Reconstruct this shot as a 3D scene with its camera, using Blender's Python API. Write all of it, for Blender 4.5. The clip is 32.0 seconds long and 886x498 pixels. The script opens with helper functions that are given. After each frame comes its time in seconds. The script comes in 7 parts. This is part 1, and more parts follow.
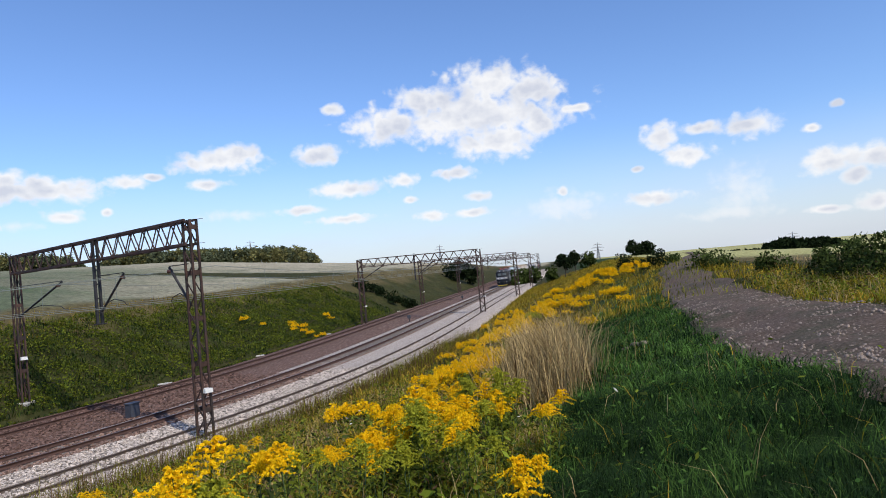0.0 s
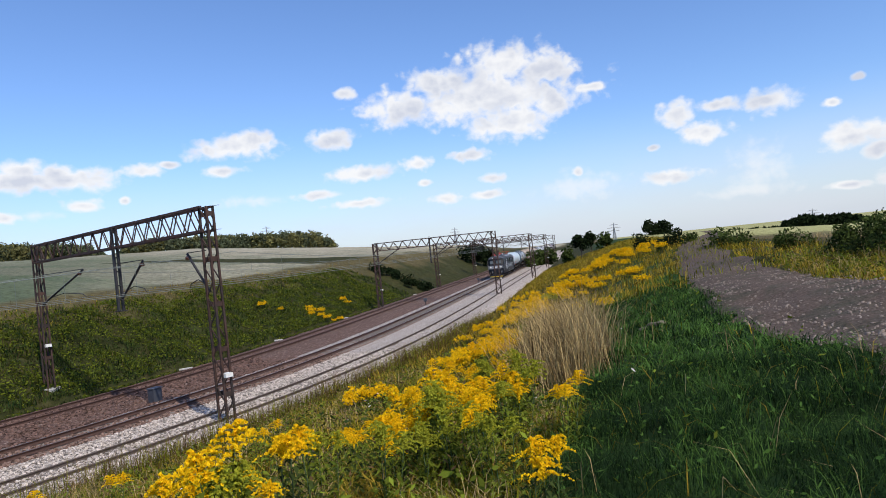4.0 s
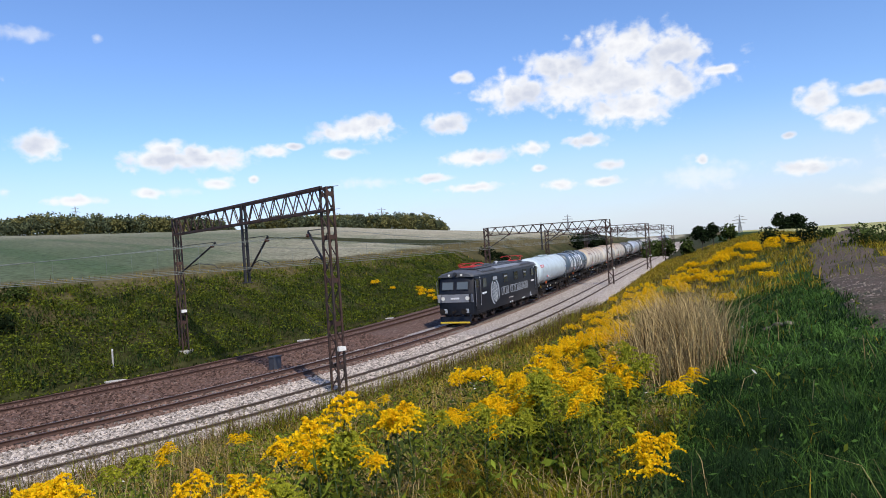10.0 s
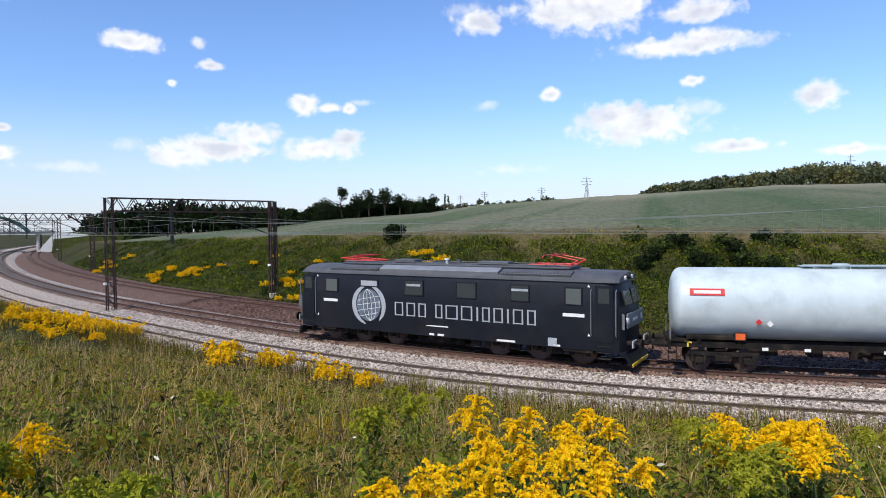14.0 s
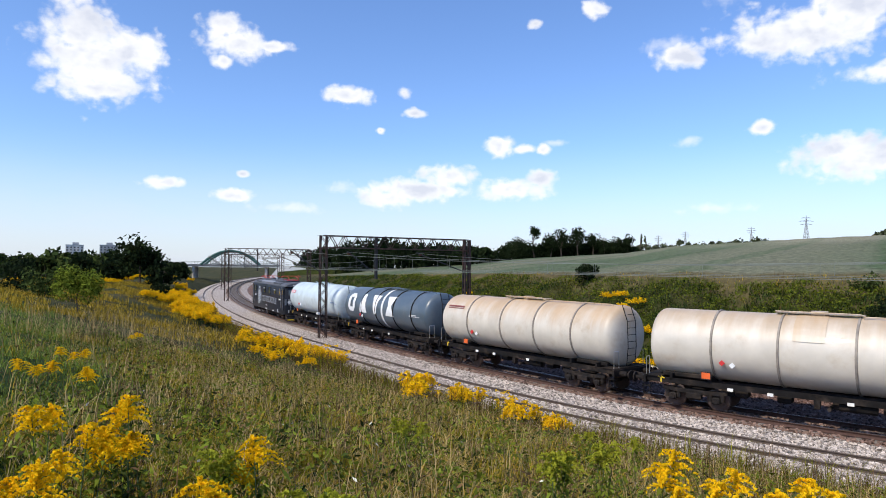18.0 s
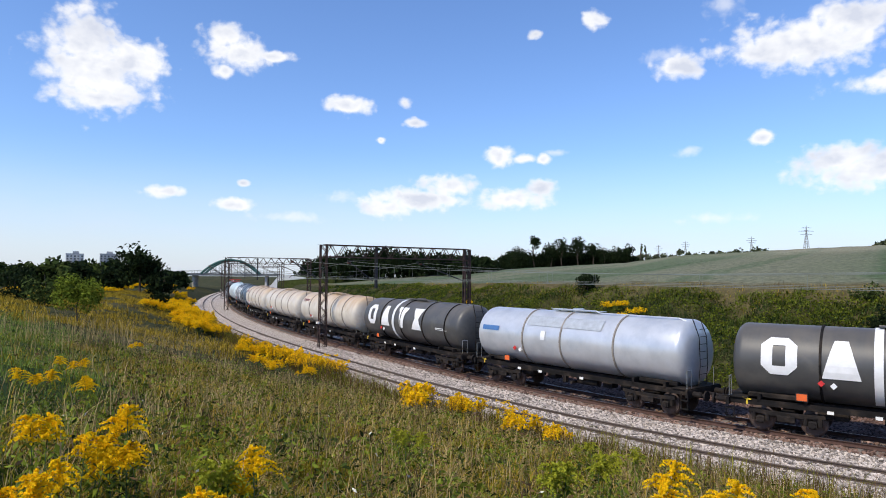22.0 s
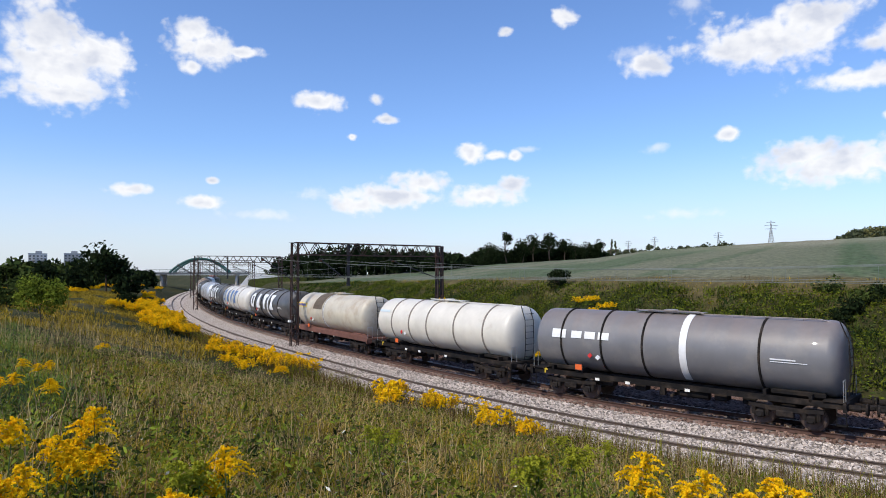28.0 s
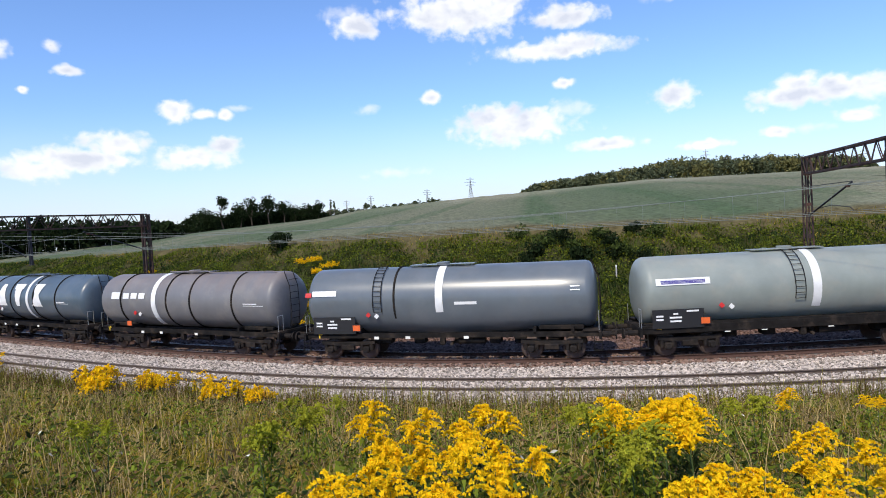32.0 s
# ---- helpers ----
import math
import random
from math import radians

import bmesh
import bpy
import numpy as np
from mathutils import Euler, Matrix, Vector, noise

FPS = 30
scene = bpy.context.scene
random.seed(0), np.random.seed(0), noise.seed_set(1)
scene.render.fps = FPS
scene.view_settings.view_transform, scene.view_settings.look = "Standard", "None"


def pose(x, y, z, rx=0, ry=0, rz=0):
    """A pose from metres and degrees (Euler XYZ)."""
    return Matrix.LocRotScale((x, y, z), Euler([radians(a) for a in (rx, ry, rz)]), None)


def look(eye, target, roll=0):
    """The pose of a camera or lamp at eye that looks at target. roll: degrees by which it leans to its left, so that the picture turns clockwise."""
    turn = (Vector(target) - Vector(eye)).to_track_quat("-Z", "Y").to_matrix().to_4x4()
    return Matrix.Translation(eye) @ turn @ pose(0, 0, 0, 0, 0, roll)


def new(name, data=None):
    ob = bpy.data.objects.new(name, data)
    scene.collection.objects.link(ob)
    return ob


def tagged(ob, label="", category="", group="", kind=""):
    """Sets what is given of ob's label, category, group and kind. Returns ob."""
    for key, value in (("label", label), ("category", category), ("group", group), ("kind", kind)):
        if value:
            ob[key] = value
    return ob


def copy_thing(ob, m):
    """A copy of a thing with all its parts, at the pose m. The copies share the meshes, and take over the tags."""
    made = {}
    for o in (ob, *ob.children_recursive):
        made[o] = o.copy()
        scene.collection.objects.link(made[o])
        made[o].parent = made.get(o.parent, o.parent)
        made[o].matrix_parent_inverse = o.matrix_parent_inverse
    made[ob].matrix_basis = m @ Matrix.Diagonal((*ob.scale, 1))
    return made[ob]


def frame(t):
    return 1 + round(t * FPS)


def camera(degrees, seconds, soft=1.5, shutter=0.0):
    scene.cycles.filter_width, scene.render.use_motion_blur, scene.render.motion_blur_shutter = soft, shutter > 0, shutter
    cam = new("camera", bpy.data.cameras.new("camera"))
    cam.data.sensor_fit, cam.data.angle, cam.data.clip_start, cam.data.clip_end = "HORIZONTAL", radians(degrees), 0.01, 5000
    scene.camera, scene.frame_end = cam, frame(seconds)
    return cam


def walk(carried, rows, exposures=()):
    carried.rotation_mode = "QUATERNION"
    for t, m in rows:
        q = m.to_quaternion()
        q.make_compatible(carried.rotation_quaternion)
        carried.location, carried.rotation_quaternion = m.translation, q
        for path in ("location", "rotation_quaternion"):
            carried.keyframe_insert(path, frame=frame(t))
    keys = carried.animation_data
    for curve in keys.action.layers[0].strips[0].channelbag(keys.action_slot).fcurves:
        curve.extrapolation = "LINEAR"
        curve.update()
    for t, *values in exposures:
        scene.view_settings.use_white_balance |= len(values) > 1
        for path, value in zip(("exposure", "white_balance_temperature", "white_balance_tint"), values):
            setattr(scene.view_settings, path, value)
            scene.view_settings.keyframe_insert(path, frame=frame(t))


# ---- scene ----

# ------------------------------------------------------------------ camera
EYE = 6.0            # height of the lens above the rail heads
cam = camera(68.0, 32.0, soft=0.95)
VIEW = (  # seconds, yaw to the left, pitch up, roll
    (0, 0.01, 1.60, -5.12), (0.5, 0.22, 1.68, -5.22), (1, 0.42, 1.43, -5.10), (1.5, 0.65, 1.33, -5.26),
    (2, 1.19, 0.82, -5.61), (2.5, 1.21, 0.63, -5.80), (4.5, 1.58, 0.07, -5.96), (5, 1.79, -0.11, -5.75),
    (5.5, 2.12, -0.41, -6.09), (6, 2.69, -0.62, -5.39), (6.5, 3.62, -0.43, -5.31), (7, 3.98, 0.03, -4.73),
    (7.5, 4.38, -0.02, -4.82), (8, 4.82, -0.08, -4.83), (8.5, 5.54, 0.14, -4.54), (9, 7.48, -0.29, -5.06),
    (9.5, 8.98, -0.18, -5.12), (10, 11.19, -0.27, -3.78), (10.5, 15.09, -0.95, -3.68), (11, 20.12, -1.93, -3.90),
    (11.5, 23.39, -1.93, -4.24), (12, 32.48, -2.14, -2.17), (12.5, 44.78, -1.53, -0.05), (13, 55.20, -1.46, -0.09),
    (13.5, 63.76, -2.34, -0.95), (14, 71.97, -2.08, -0.65), (14.5, 76.92, -1.37, 0.70), (16.5, 82.96, -0.42, 0.34),
    (17, 85.20, 0.29, 0.46), (17.5, 86.47, 0.54, 0.20), (18, 88.56, 1.37, 0.49), (18.5, 88.92, 1.14, 0.55),
    (19, 88.35, 0.79, 0.65), (19.5, 88.07, 0.81, 0.36), (20, 87.92, 1.20, 0.45), (20.5, 88.20, 0.81, 0.30),
    (21, 88.53, 1.10, -0.30), (21.5, 88.36, 1.75, 0.86), (22, 88.58, 2.19, 0.58), (22.5, 88.96, 1.88, -0.36),
    (23, 88.64, 1.60, -0.15), (23.5, 87.16, 1.60, -0.56), (24, 84.51, 2.21, 0.05), (24.5, 84.45, 2.51, -0.37),
    (25, 87.02, 2.08, -0.59), (25.5, 87.26, 2.05, 0.44), (27.5, 86.95, 2.13, 0.31), (28, 86.17, 1.92, 0.05),
    (28.5, 86.18, 1.49, -0.06), (29, 85.22, 1.35, -0.24), (29.5, 82.23, 1.00, -0.47), (30, 78.97, 0.61, -1.08),
    (30.5, 76.10, 0.16, -1.33), (31, 72.98, -0.60, -2.02), (31.5, 67.38, -1.42, -2.43), (32, 62.29, -2.10, -3.20)
)


def cam_pose(yaw, pitch, roll):
    y, p = radians(yaw), radians(pitch)
    ahead = Vector((-math.sin(y) * math.cos(p), math.cos(y) * math.cos(p), math.sin(p)))
    eye = Vector((0, 0, EYE))
    return look(eye, eye + 10 * ahead, roll)


walk(cam, [(t, cam_pose(a, b, c)) for t, a, b, c in VIEW],
     [(0, -.24), (9, -.24), (11, -.14), (13, -.14), (14.5, -.08), (19, -.04), (22, -.1), (29, -.16), (32, -.04)])

# ------------------------------------------------------------------ light
SUN_AZ, SUN_EL = 216.0, 47.0      # direction to the sun, to the left of +y
world = bpy.data.worlds.new("sky")
scene.world = world
world.use_nodes = True
scene.view_settings.exposure = 0.0


def sun_vector():
    a, e = radians(SUN_AZ), radians(SUN_EL)
    return Vector((-math.sin(a) * math.cos(e), math.cos(a) * math.cos(e), math.sin(e)))


lamp = bpy.data.lights.new("sun", "SUN")
lamp.energy, lamp.angle, lamp.color = 4.6, radians(0.6), (1.0, 0.90, 0.74)
sun = new("sun", lamp)
sun.matrix_world = look(sun_vector() * 100, (0, 0, 0))

# fair-weather clouds: azimuth, height, half width, half depth in degrees
CLOUDS = (
    (-5.5, 15.2, 4.1, 1.7), (-8.4, 14.4, 3, 1.6), (-3.3, 12.8, 8.2, 2), (3.7, 12.5, 3.4, 1.5), (-5.6, 10.4, 4.1, 1.4), (0, 14.3, 3.3, 1.3),
    (-9.3, 11.7, 1.9, 1.5), (8.5, 14.2, 0.9, 0.5), (-12.5, 12.4, 1.3, 0.4), (18.1, 10.3, 3.7, 1), (16.5, 10.9, 1.6, 0.8), (19.4, 8.5, 1.8, 0.5),
    (10.2, 10.5, 2, 1), (30.3, 8.3, 3.3, 0.9), (31.4, 8.9, 1.7, 0.7), (25.4, 8.9, 1.5, 0.6), (23.4, 9.2, 0.7, 0.3), (29.9, 6.4, 1.3, 0.5),
    (26.8, 6.6, 0.4, 0.3), (7.6, 7.4, 3.1, 0.7), (3, 7.8, 1.4, 0.6), (2.5, 6.1, 0.7, 0.3), (11.8, 5.9, 1.9, 0.4), (8.3, 4.9, 2.6, 0.4),
    (-1.9, 8, 1.8, 0.6), (0.9, 4.6, 1.4, 0.5), (-2.8, 4.5, 1.6, 0.4), (-3.4, 5.9, 1.2, 0.4), (-10.7, 5.5, 0.5, 0.4), (-17.8, 4.2, 2.5, 0.6),
    (-18.9, 9.1, 1.4, 1), (-21.2, 7.4, 1.9, 0.9), (-22.2, 9.3, 1.5, 0.5), (-25.9, 8.9, 2, 0.9), (-31.8, 9.5, 0.5, 0.3), (-30, 8, 0.6, 0.3),
    (-31.2, 5.4, 2.1, 1), (-32.4, 4.1, 1, 0.7), (-34.1, 5.4, 1.5, 0.9), (-33.6, 2, 1.4, 0.7), (-30.5, 1.8, 1.6, 0.3), (-17.1, 6.7, 0.5, 0.3),
    (59.8, 17.5, 6.3, 1.9), (56.3, 18.8, 3.3, 1.5), (68.8, 16.9, 2.1, 1), (50.7, 16.5, 3.1, 0.9), (51.9, 14, 5.9, 0.7), (50.2, 14.4, 2.2, 0.9),
    (62.6, 10.9, 1, 0.5), (51.1, 11.3, 1, 0.4), (42.4, 9.4, 1.8, 1), (55.1, 8.1, 4.9, 1.5), (57.3, 8.9, 2.7, 1.2), (33.1, 8.4, 3.8, 0.9),
    (33.4, 9.1, 1.9, 0.7), (48.1, 6, 2.7, 0.5), (40.2, 5.3, 1.8, 0.4), (34.9, 5.7, 1.2, 0.4), (116.7, 15, 3.9, 2.8), (117.5, 17.6, 2.4, 2.2),
    (114.2, 16.2, 2.6, 1.7), (116.7, 13.2, 2.5, 0.8), (106.1, 17.8, 2.9, 1.3), (107.4, 18.9, 1.7, 1), (107.4, 16.3, 0.9, 0.6),
    (103.4, 17.8, 1.8, 0.5), (80.7, 20.2, 0.6, 0.4), (75.6, 21.1, 1.1, 0.7), (97, 14.3, 2.2, 0.7), (92.1, 14.7, 0.7, 0.5), (91.1, 13, 1, 0.4),
    (94.1, 11.5, 0.4, 0.3), (83.7, 10.3, 1.4, 0.8), (81.5, 10, 1.1, 0.4), (80, 9.9, 0.6, 0.5), (111.8, 6.4, 1.5, 0.5), (105.7, 7.4, 0.5, 0.3),
    (106.3, 5.6, 1.7, 0.5), (91.1, 6.5, 4.4, 1), (88.4, 7.6, 2.7, 1), (93.5, 5.7, 2.4, 0.9), (82.2, 6.6, 2.9, 1), (80.2, 7.4, 1.3, 0.9),
    (150, 12, 6, 2.5), (175, 9, 5, 1.5), (-60, 12, 7, 2.4), (-90, 8, 6, 1.6), (-120, 14, 7, 3), (-150, 8, 6, 1.6), (205, 15, 6, 2.5))
# thin, half-faded clouds
VEILS = (
    (-10.8, 4.4, 3.9, 1.3), (-24.7, 4.1, 2.6, 1.8), (-23.7, 2.3, 4, 0.6), (17.1, 5.9, 3.1, 0.5), (32.8, 5.8, 1.6, 0.4), (42.9, 17.2, 2, 0.6),
    (68.1, 10.2, 1, 0.5), (51, 9, 2.7, 0.8), (37.9, 17.3, 0.4, 0.4), (69.6, 17.8, 2.1, 0.8), (65.4, 21.2, 1.5, 0.9), (101.9, 4.7, 3.1, 0.5),
    (97.4, 6.5, 1.6, 0.7), (65.7, 4.7, 2.9, 0.5), (78.8, 10.5, 1.1, 0.3))


def build_sky():
    nt = world.node_tree
    nt.nodes.clear()
    N = lambda kind: nt.nodes.new(kind)
    L = nt.links.new
    sky = N("ShaderNodeTexSky")
    sky.sky_type, sky.sun_disc = "NISHITA", False
    sky.sun_elevation, sky.sun_rotation = radians(SUN_EL), radians(-SUN_AZ)
    sky.altitude, sky.air_density, sky.dust_density, sky.ozone_density = 200, 1.0, 0.6, 1.6
    co = N("ShaderNodeTexCoord")
    sep = N("ShaderNodeSeparateXYZ")
    L(co.outputs["Generated"], sep.inputs[0])

    def math_node(op, a, b=None, c=None):
        n = N("ShaderNodeMath")
        n.operation = op
        for i, v in enumerate((a, b, c)):
            if v is None:
                continue
            if isinstance(v, (int, float)):
                n.inputs[i].default_value = v
            else:
                L(v, n.inputs[i])
        return n.outputs[0]

    nx = math_node("MULTIPLY", sep.outputs[0], -1.0)
    az = math_node("MULTIPLY", math_node("ARCTAN2", nx, sep.outputs[1]), 180 / math.pi)
    el = math_node("MULTIPLY", math_node("ARCSINE", sep.outputs[2]), 180 / math.pi)
    # ragged edges: the angles are shifted by two sizes of noise before the outlines are drawn
    flat = N("ShaderNodeCombineXYZ")
    L(az, flat.inputs[0]), L(el, flat.inputs[1])

    def fbm(scale, detail, rough, stretch):
        m = N("ShaderNodeVectorMath")
        m.operation = "MULTIPLY"
        L(flat.outputs[0], m.inputs[0])
        m.inputs[1].default_value = (1, stretch, 1)
        n = N("ShaderNodeTexNoise")
        n.inputs["Scale"].default_value, n.inputs["Detail"].default_value, n.inputs["Roughness"].default_value = scale, detail, rough
        L(m.outputs[0], n.inputs["Vector"])
        return n

    big = fbm(0.42, 3, 0.5, 1.35)
    fine = fbm(1.5, 4, 0.6, 1.25)
    puff = N("ShaderNodeTexVoronoi")
    puff.feature = "SMOOTH_F1"
    puff.inputs["Scale"].default_value, puff.inputs["Detail"].default_value, puff.inputs["Smoothness"].default_value = 0.85, 1.5, 0.35
    warp = N("ShaderNodeVectorMath")
    warp.operation = "MULTIPLY_ADD"
    L(big.outputs["Color"], warp.inputs[0])
    warp.inputs[1].default_value = (1.6, 1.6, 0)
    L(flat.outputs[0], warp.inputs[2])
    L(warp.outputs[0], puff.inputs["Vector"])

    def inside_of(rows):
        best = None
        for ca, ce, w, h in rows:
            m = N("ShaderNodeVectorMath")
            m.operation = "MULTIPLY_ADD"
            L(flat.outputs[0], m.inputs[0])
            a = (ca + 180) % 360 - 180
            m.inputs[1].default_value, m.inputs[2].default_value = (1 / w, 1 / h, 0), (-a / w, -ce / h, 0)
            d = N("ShaderNodeVectorMath")
            d.operation = "LENGTH"
            L(m.outputs[0], d.inputs[0])
            best = d.outputs["Value"] if best is None else math_node("MINIMUM", best, d.outputs["Value"])
        return math_node("SUBTRACT", 1.0, best)

    bumps = math_node("ADD", math_node("MULTIPLY", math_node("SUBTRACT", 0.45, puff.outputs["Distance"]), 0.65),
                      math_node("ADD", math_node("MULTIPLY", math_node("SUBTRACT", big.outputs["Fac"], 0.5), 0.9), math_node("MULTIPLY", math_node("SUBTRACT", fine.outputs["Fac"], 0.5), 0.6)))

    def step_soft(v, lo, hi):
        r = N("ShaderNodeMapRange")
        r.interpolation_type = "SMOOTHSTEP"
        r.inputs["From Min"].default_value, r.inputs["From Max"].default_value = lo, hi
        L(v, r.inputs["Value"])
        return r.outputs[0]

    ragged = math_node("ADD", math_node("ADD", inside_of(CLOUDS), 0.28), bumps)
    thin = math_node("ADD", inside_of(VEILS), math_node("MULTIPLY", bumps, 1.2))
    cloud = math_node("MAXIMUM", step_soft(ragged, -0.26, 0.58), math_node("MULTIPLY", step_soft(thin, -0.5, 0.8), 0.55))
    # thin haze towards the horizon
    haze = N("ShaderNodeMapRange")
    haze.interpolation_type = "SMOOTHSTEP"
    haze.inputs["From Min"].default_value, haze.inputs["From Max"].default_value = 11.0, -1.0
    haze.inputs["To Max"].default_value = 0.74
    L(el, haze.inputs["Value"])
    soft = fbm(0.09, 4, 0.6, 3.0)
    veil = math_node("MULTIPLY", haze.outputs[0], math_node("ADD", 0.55, math_node("MULTIPLY", soft.outputs["Fac"], 0.9)))
    blue = N("ShaderNodeMix")
    blue.data_type = "RGBA"
    L(veil, blue.inputs[0])
    tint = N("ShaderNodeMix")
    tint.data_type, tint.blend_type = "RGBA", "MULTIPLY"
    tint.inputs[0].default_value = 1.0
    L(sky.outputs[0], tint.inputs[6])
    tint.inputs[7].default_value = SKY_TINT
    L(tint.outputs[2], blue.inputs[6])
    blue.inputs[7].default_value = HAZE
    shade = N("ShaderNodeMapRange")
    shade.inputs["From Min"].default_value, shade.inputs["From Max"].default_value = 0.26, 0.85
    billow = fbm(0.26, 3, 0.5, 1.8)
    L(math_node("ADD", math_node("MULTIPLY", ragged, .55), math_node("MULTIPLY", math_node("SUBTRACT", billow.outputs["Fac"], .42), 1.7)), shade.inputs["Value"])
    white = N("ShaderNodeMix")
    white.data_type = "RGBA"
    L(shade.outputs[0], white.inputs[0])
    white.inputs[6].default_value = CLOUD_LIT
    white.inputs[7].default_value = CLOUD_CORE
    over = N("ShaderNodeMix")
    over.data_type = "RGBA"
    L(math_node("MULTIPLY", cloud, 0.95), over.inputs[0])
    L(blue.outputs[2], over.inputs[6])
    L(white.outputs[2], over.inputs[7])
    bg = N("ShaderNodeBackground")
    bg.inputs["Strength"].default_value = SKY_STRENGTH
    L(over.outputs[2], bg.inputs["Color"])
    out = N("ShaderNodeOutputWorld")
    L(bg.outputs[0], out.inputs["Surface"])


SKY_STRENGTH = 0.123
SKY_TINT = (1.08, 1.32, 1.74, 1)
HAZE = (6.7, 7.1, 8.0, 1)
CLOUD_LIT = (9.2, 9.2, 9.3, 1)
CLOUD_CORE = (6.3, 6.6, 7.5, 1)
build_sky()

# ------------------------------------------------------------------ materials


def material(name, base, rough=0.8, metal=0.0, var=0.0, scale=4.0, bump=0.0, bump_scale=None, second=None, second_scale=0.6,
             second_lo=0.45, second_hi=0.65, coat=0.0, spec=0.5, per_object=0.0, translucent=0.0, attribute=None, island=0.55, grains=0.0, crown=None):
    """A surface with grain (var), stains of a second colour, and fine relief, all in metres."""
    m = bpy.data.materials.new(name)
    m.use_nodes = True
    nt = m.node_tree
    b = nt.nodes["Principled BSDF"]
    b.inputs["Roughness"].default_value, b.inputs["Metallic"].default_value = rough, metal
    b.inputs["Coat Weight"].default_value = coat
    b.inputs["Specular IOR Level"].default_value = spec
    L = nt.links.new
    geo = nt.nodes.new("ShaderNodeTexCoord")
    vec = geo.outputs["Object"]
    rgb = nt.nodes.new("ShaderNodeRGB")
    rgb.outputs[0].default_value = (*base, 1)
    colour = rgb.outputs[0]

    def noise_tex(s, detail=4.0, rough_=0.6):
        n = nt.nodes.new("ShaderNodeTexNoise")
        n.inputs["Scale"].default_value, n.inputs["Detail"].default_value, n.inputs["Roughness"].default_value = s, detail, rough_
        L(vec, n.inputs["Vector"])
        return n.outputs["Fac"]

    def ramp(v, lo, hi):
        r = nt.nodes.new("ShaderNodeMapRange")
        r.interpolation_type = "SMOOTHSTEP"
        r.inputs["From Min"].default_value, r.inputs["From Max"].default_value = lo, hi
        L(v, r.inputs["Value"])
        return r.outputs[0]

    def mix(fac, a, c, mode="MIX"):
        n = nt.nodes.new("ShaderNodeMix")
        n.data_type, n.blend_type = "RGBA", mode
        if isinstance(fac, (int, float)):
            n.inputs[0].default_value = fac
        else:
            L(fac, n.inputs[0])
        for i, v in ((6, a), (7, c)):
            if isinstance(v, tuple):
                n.inputs[i].default_value = (*v, 1) if len(v) == 3 else v
            else:
                L(v, n.inputs[i])
        return n.outputs[2]

    if second is not None:
        colour = mix(ramp(noise_tex(second_scale, 5.0, 0.65), second_lo, second_hi), colour, second)
    if crown:
        # spilled cargo that has run down from the filler, ragged at its lower edge
        tint_, low, high = crown
        xyz = nt.nodes.new("ShaderNodeSeparateXYZ")
        L(vec, xyz.inputs[0])
        streak = nt.nodes.new("ShaderNodeMapping")
        streak.inputs["Scale"].default_value = (2.6, .35, .35)
        L(vec, streak.inputs["Vector"])
        n_ = nt.nodes.new("ShaderNodeTexNoise")
        n_.inputs["Scale"].default_value, n_.inputs["Detail"].default_value = 1.0, 5.0
        L(streak.outputs[0], n_.inputs["Vector"])
        sm = nt.nodes.new("ShaderNodeMath")
        sm.operation = "MULTIPLY_ADD"
        L(n_.outputs["Fac"], sm.inputs[0])
        sm.inputs[1].default_value = 1.6
        L(xyz.outputs[2], sm.inputs[2])
        colour = mix(ramp(sm.outputs[0], low + .8, high + .8), colour, tint_)
    if attribute:
        for name_, col in attribute:
            at = nt.nodes.new("ShaderNodeAttribute")
            at.attribute_name = name_
            colour = mix(at.outputs["Fac"], colour, col)
    if var:
        v = nt.nodes.new("ShaderNodeMapRange")
        v.inputs["From Min"].default_value, v.inputs["From Max"].default_value = 0.3, 0.7
        v.inputs["To Min"].default_value, v.inputs["To Max"].default_value = 1 - var, 1 + var
        L(noise_tex(scale), v.inputs["Value"])
        colour = mix(1.0, colour, v.outputs[0], "MULTIPLY")
    if per_object:
        info = nt.nodes.new("ShaderNodeObjectInfo")
        v = nt.nodes.new("ShaderNodeMapRange")
        v.inputs["To Min"].default_value, v.inputs["To Max"].default_value = 1 - per_object, 1 + per_object
        L(info.outputs["Random"], v.inputs["Value"])
        colour = mix(1.0, colour, v.outputs[0], "MULTIPLY")
    if grains:
        island, translucent = grains, 0.0
    if translucent or grains:
        geo2 = nt.nodes.new("ShaderNodeNewGeometry")
        v = nt.nodes.new("ShaderNodeMapRange")
        v.inputs["To Min"].default_value, v.inputs["To Max"].default_value = 1 - island, 1 + island
        L(geo2.outputs["Random Per Island"], v.inputs["Value"])
        colour = mix(1.0, colour, v.outputs[0], "MULTIPLY")
    L(colour, b.inputs["Base Color"])
    if translucent:
        tr = nt.nodes.new("ShaderNodeBsdfTranslucent")
        L(colour, tr.inputs["Color"])
        ms = nt.nodes.new("ShaderNodeMixShader")
        ms.inputs[0].default_value = translucent
        L(b.outputs[0], ms.inputs[1]), L(tr.outputs[0], ms.inputs[2])
        L(ms.outputs[0], nt.nodes["Material Output"].inputs["Surface"])
    if bump:
        bp = nt.nodes.new("ShaderNodeBump")
        bp.inputs["Strength"].default_value, bp.inputs["Distance"].default_value = 0.8, bump
        L(noise_tex(bump_scale or scale * 3, 5.0, 0.7), bp.inputs["Height"])
        L(bp.outputs[0], b.inputs["Normal"])
    return m


MAT = {}


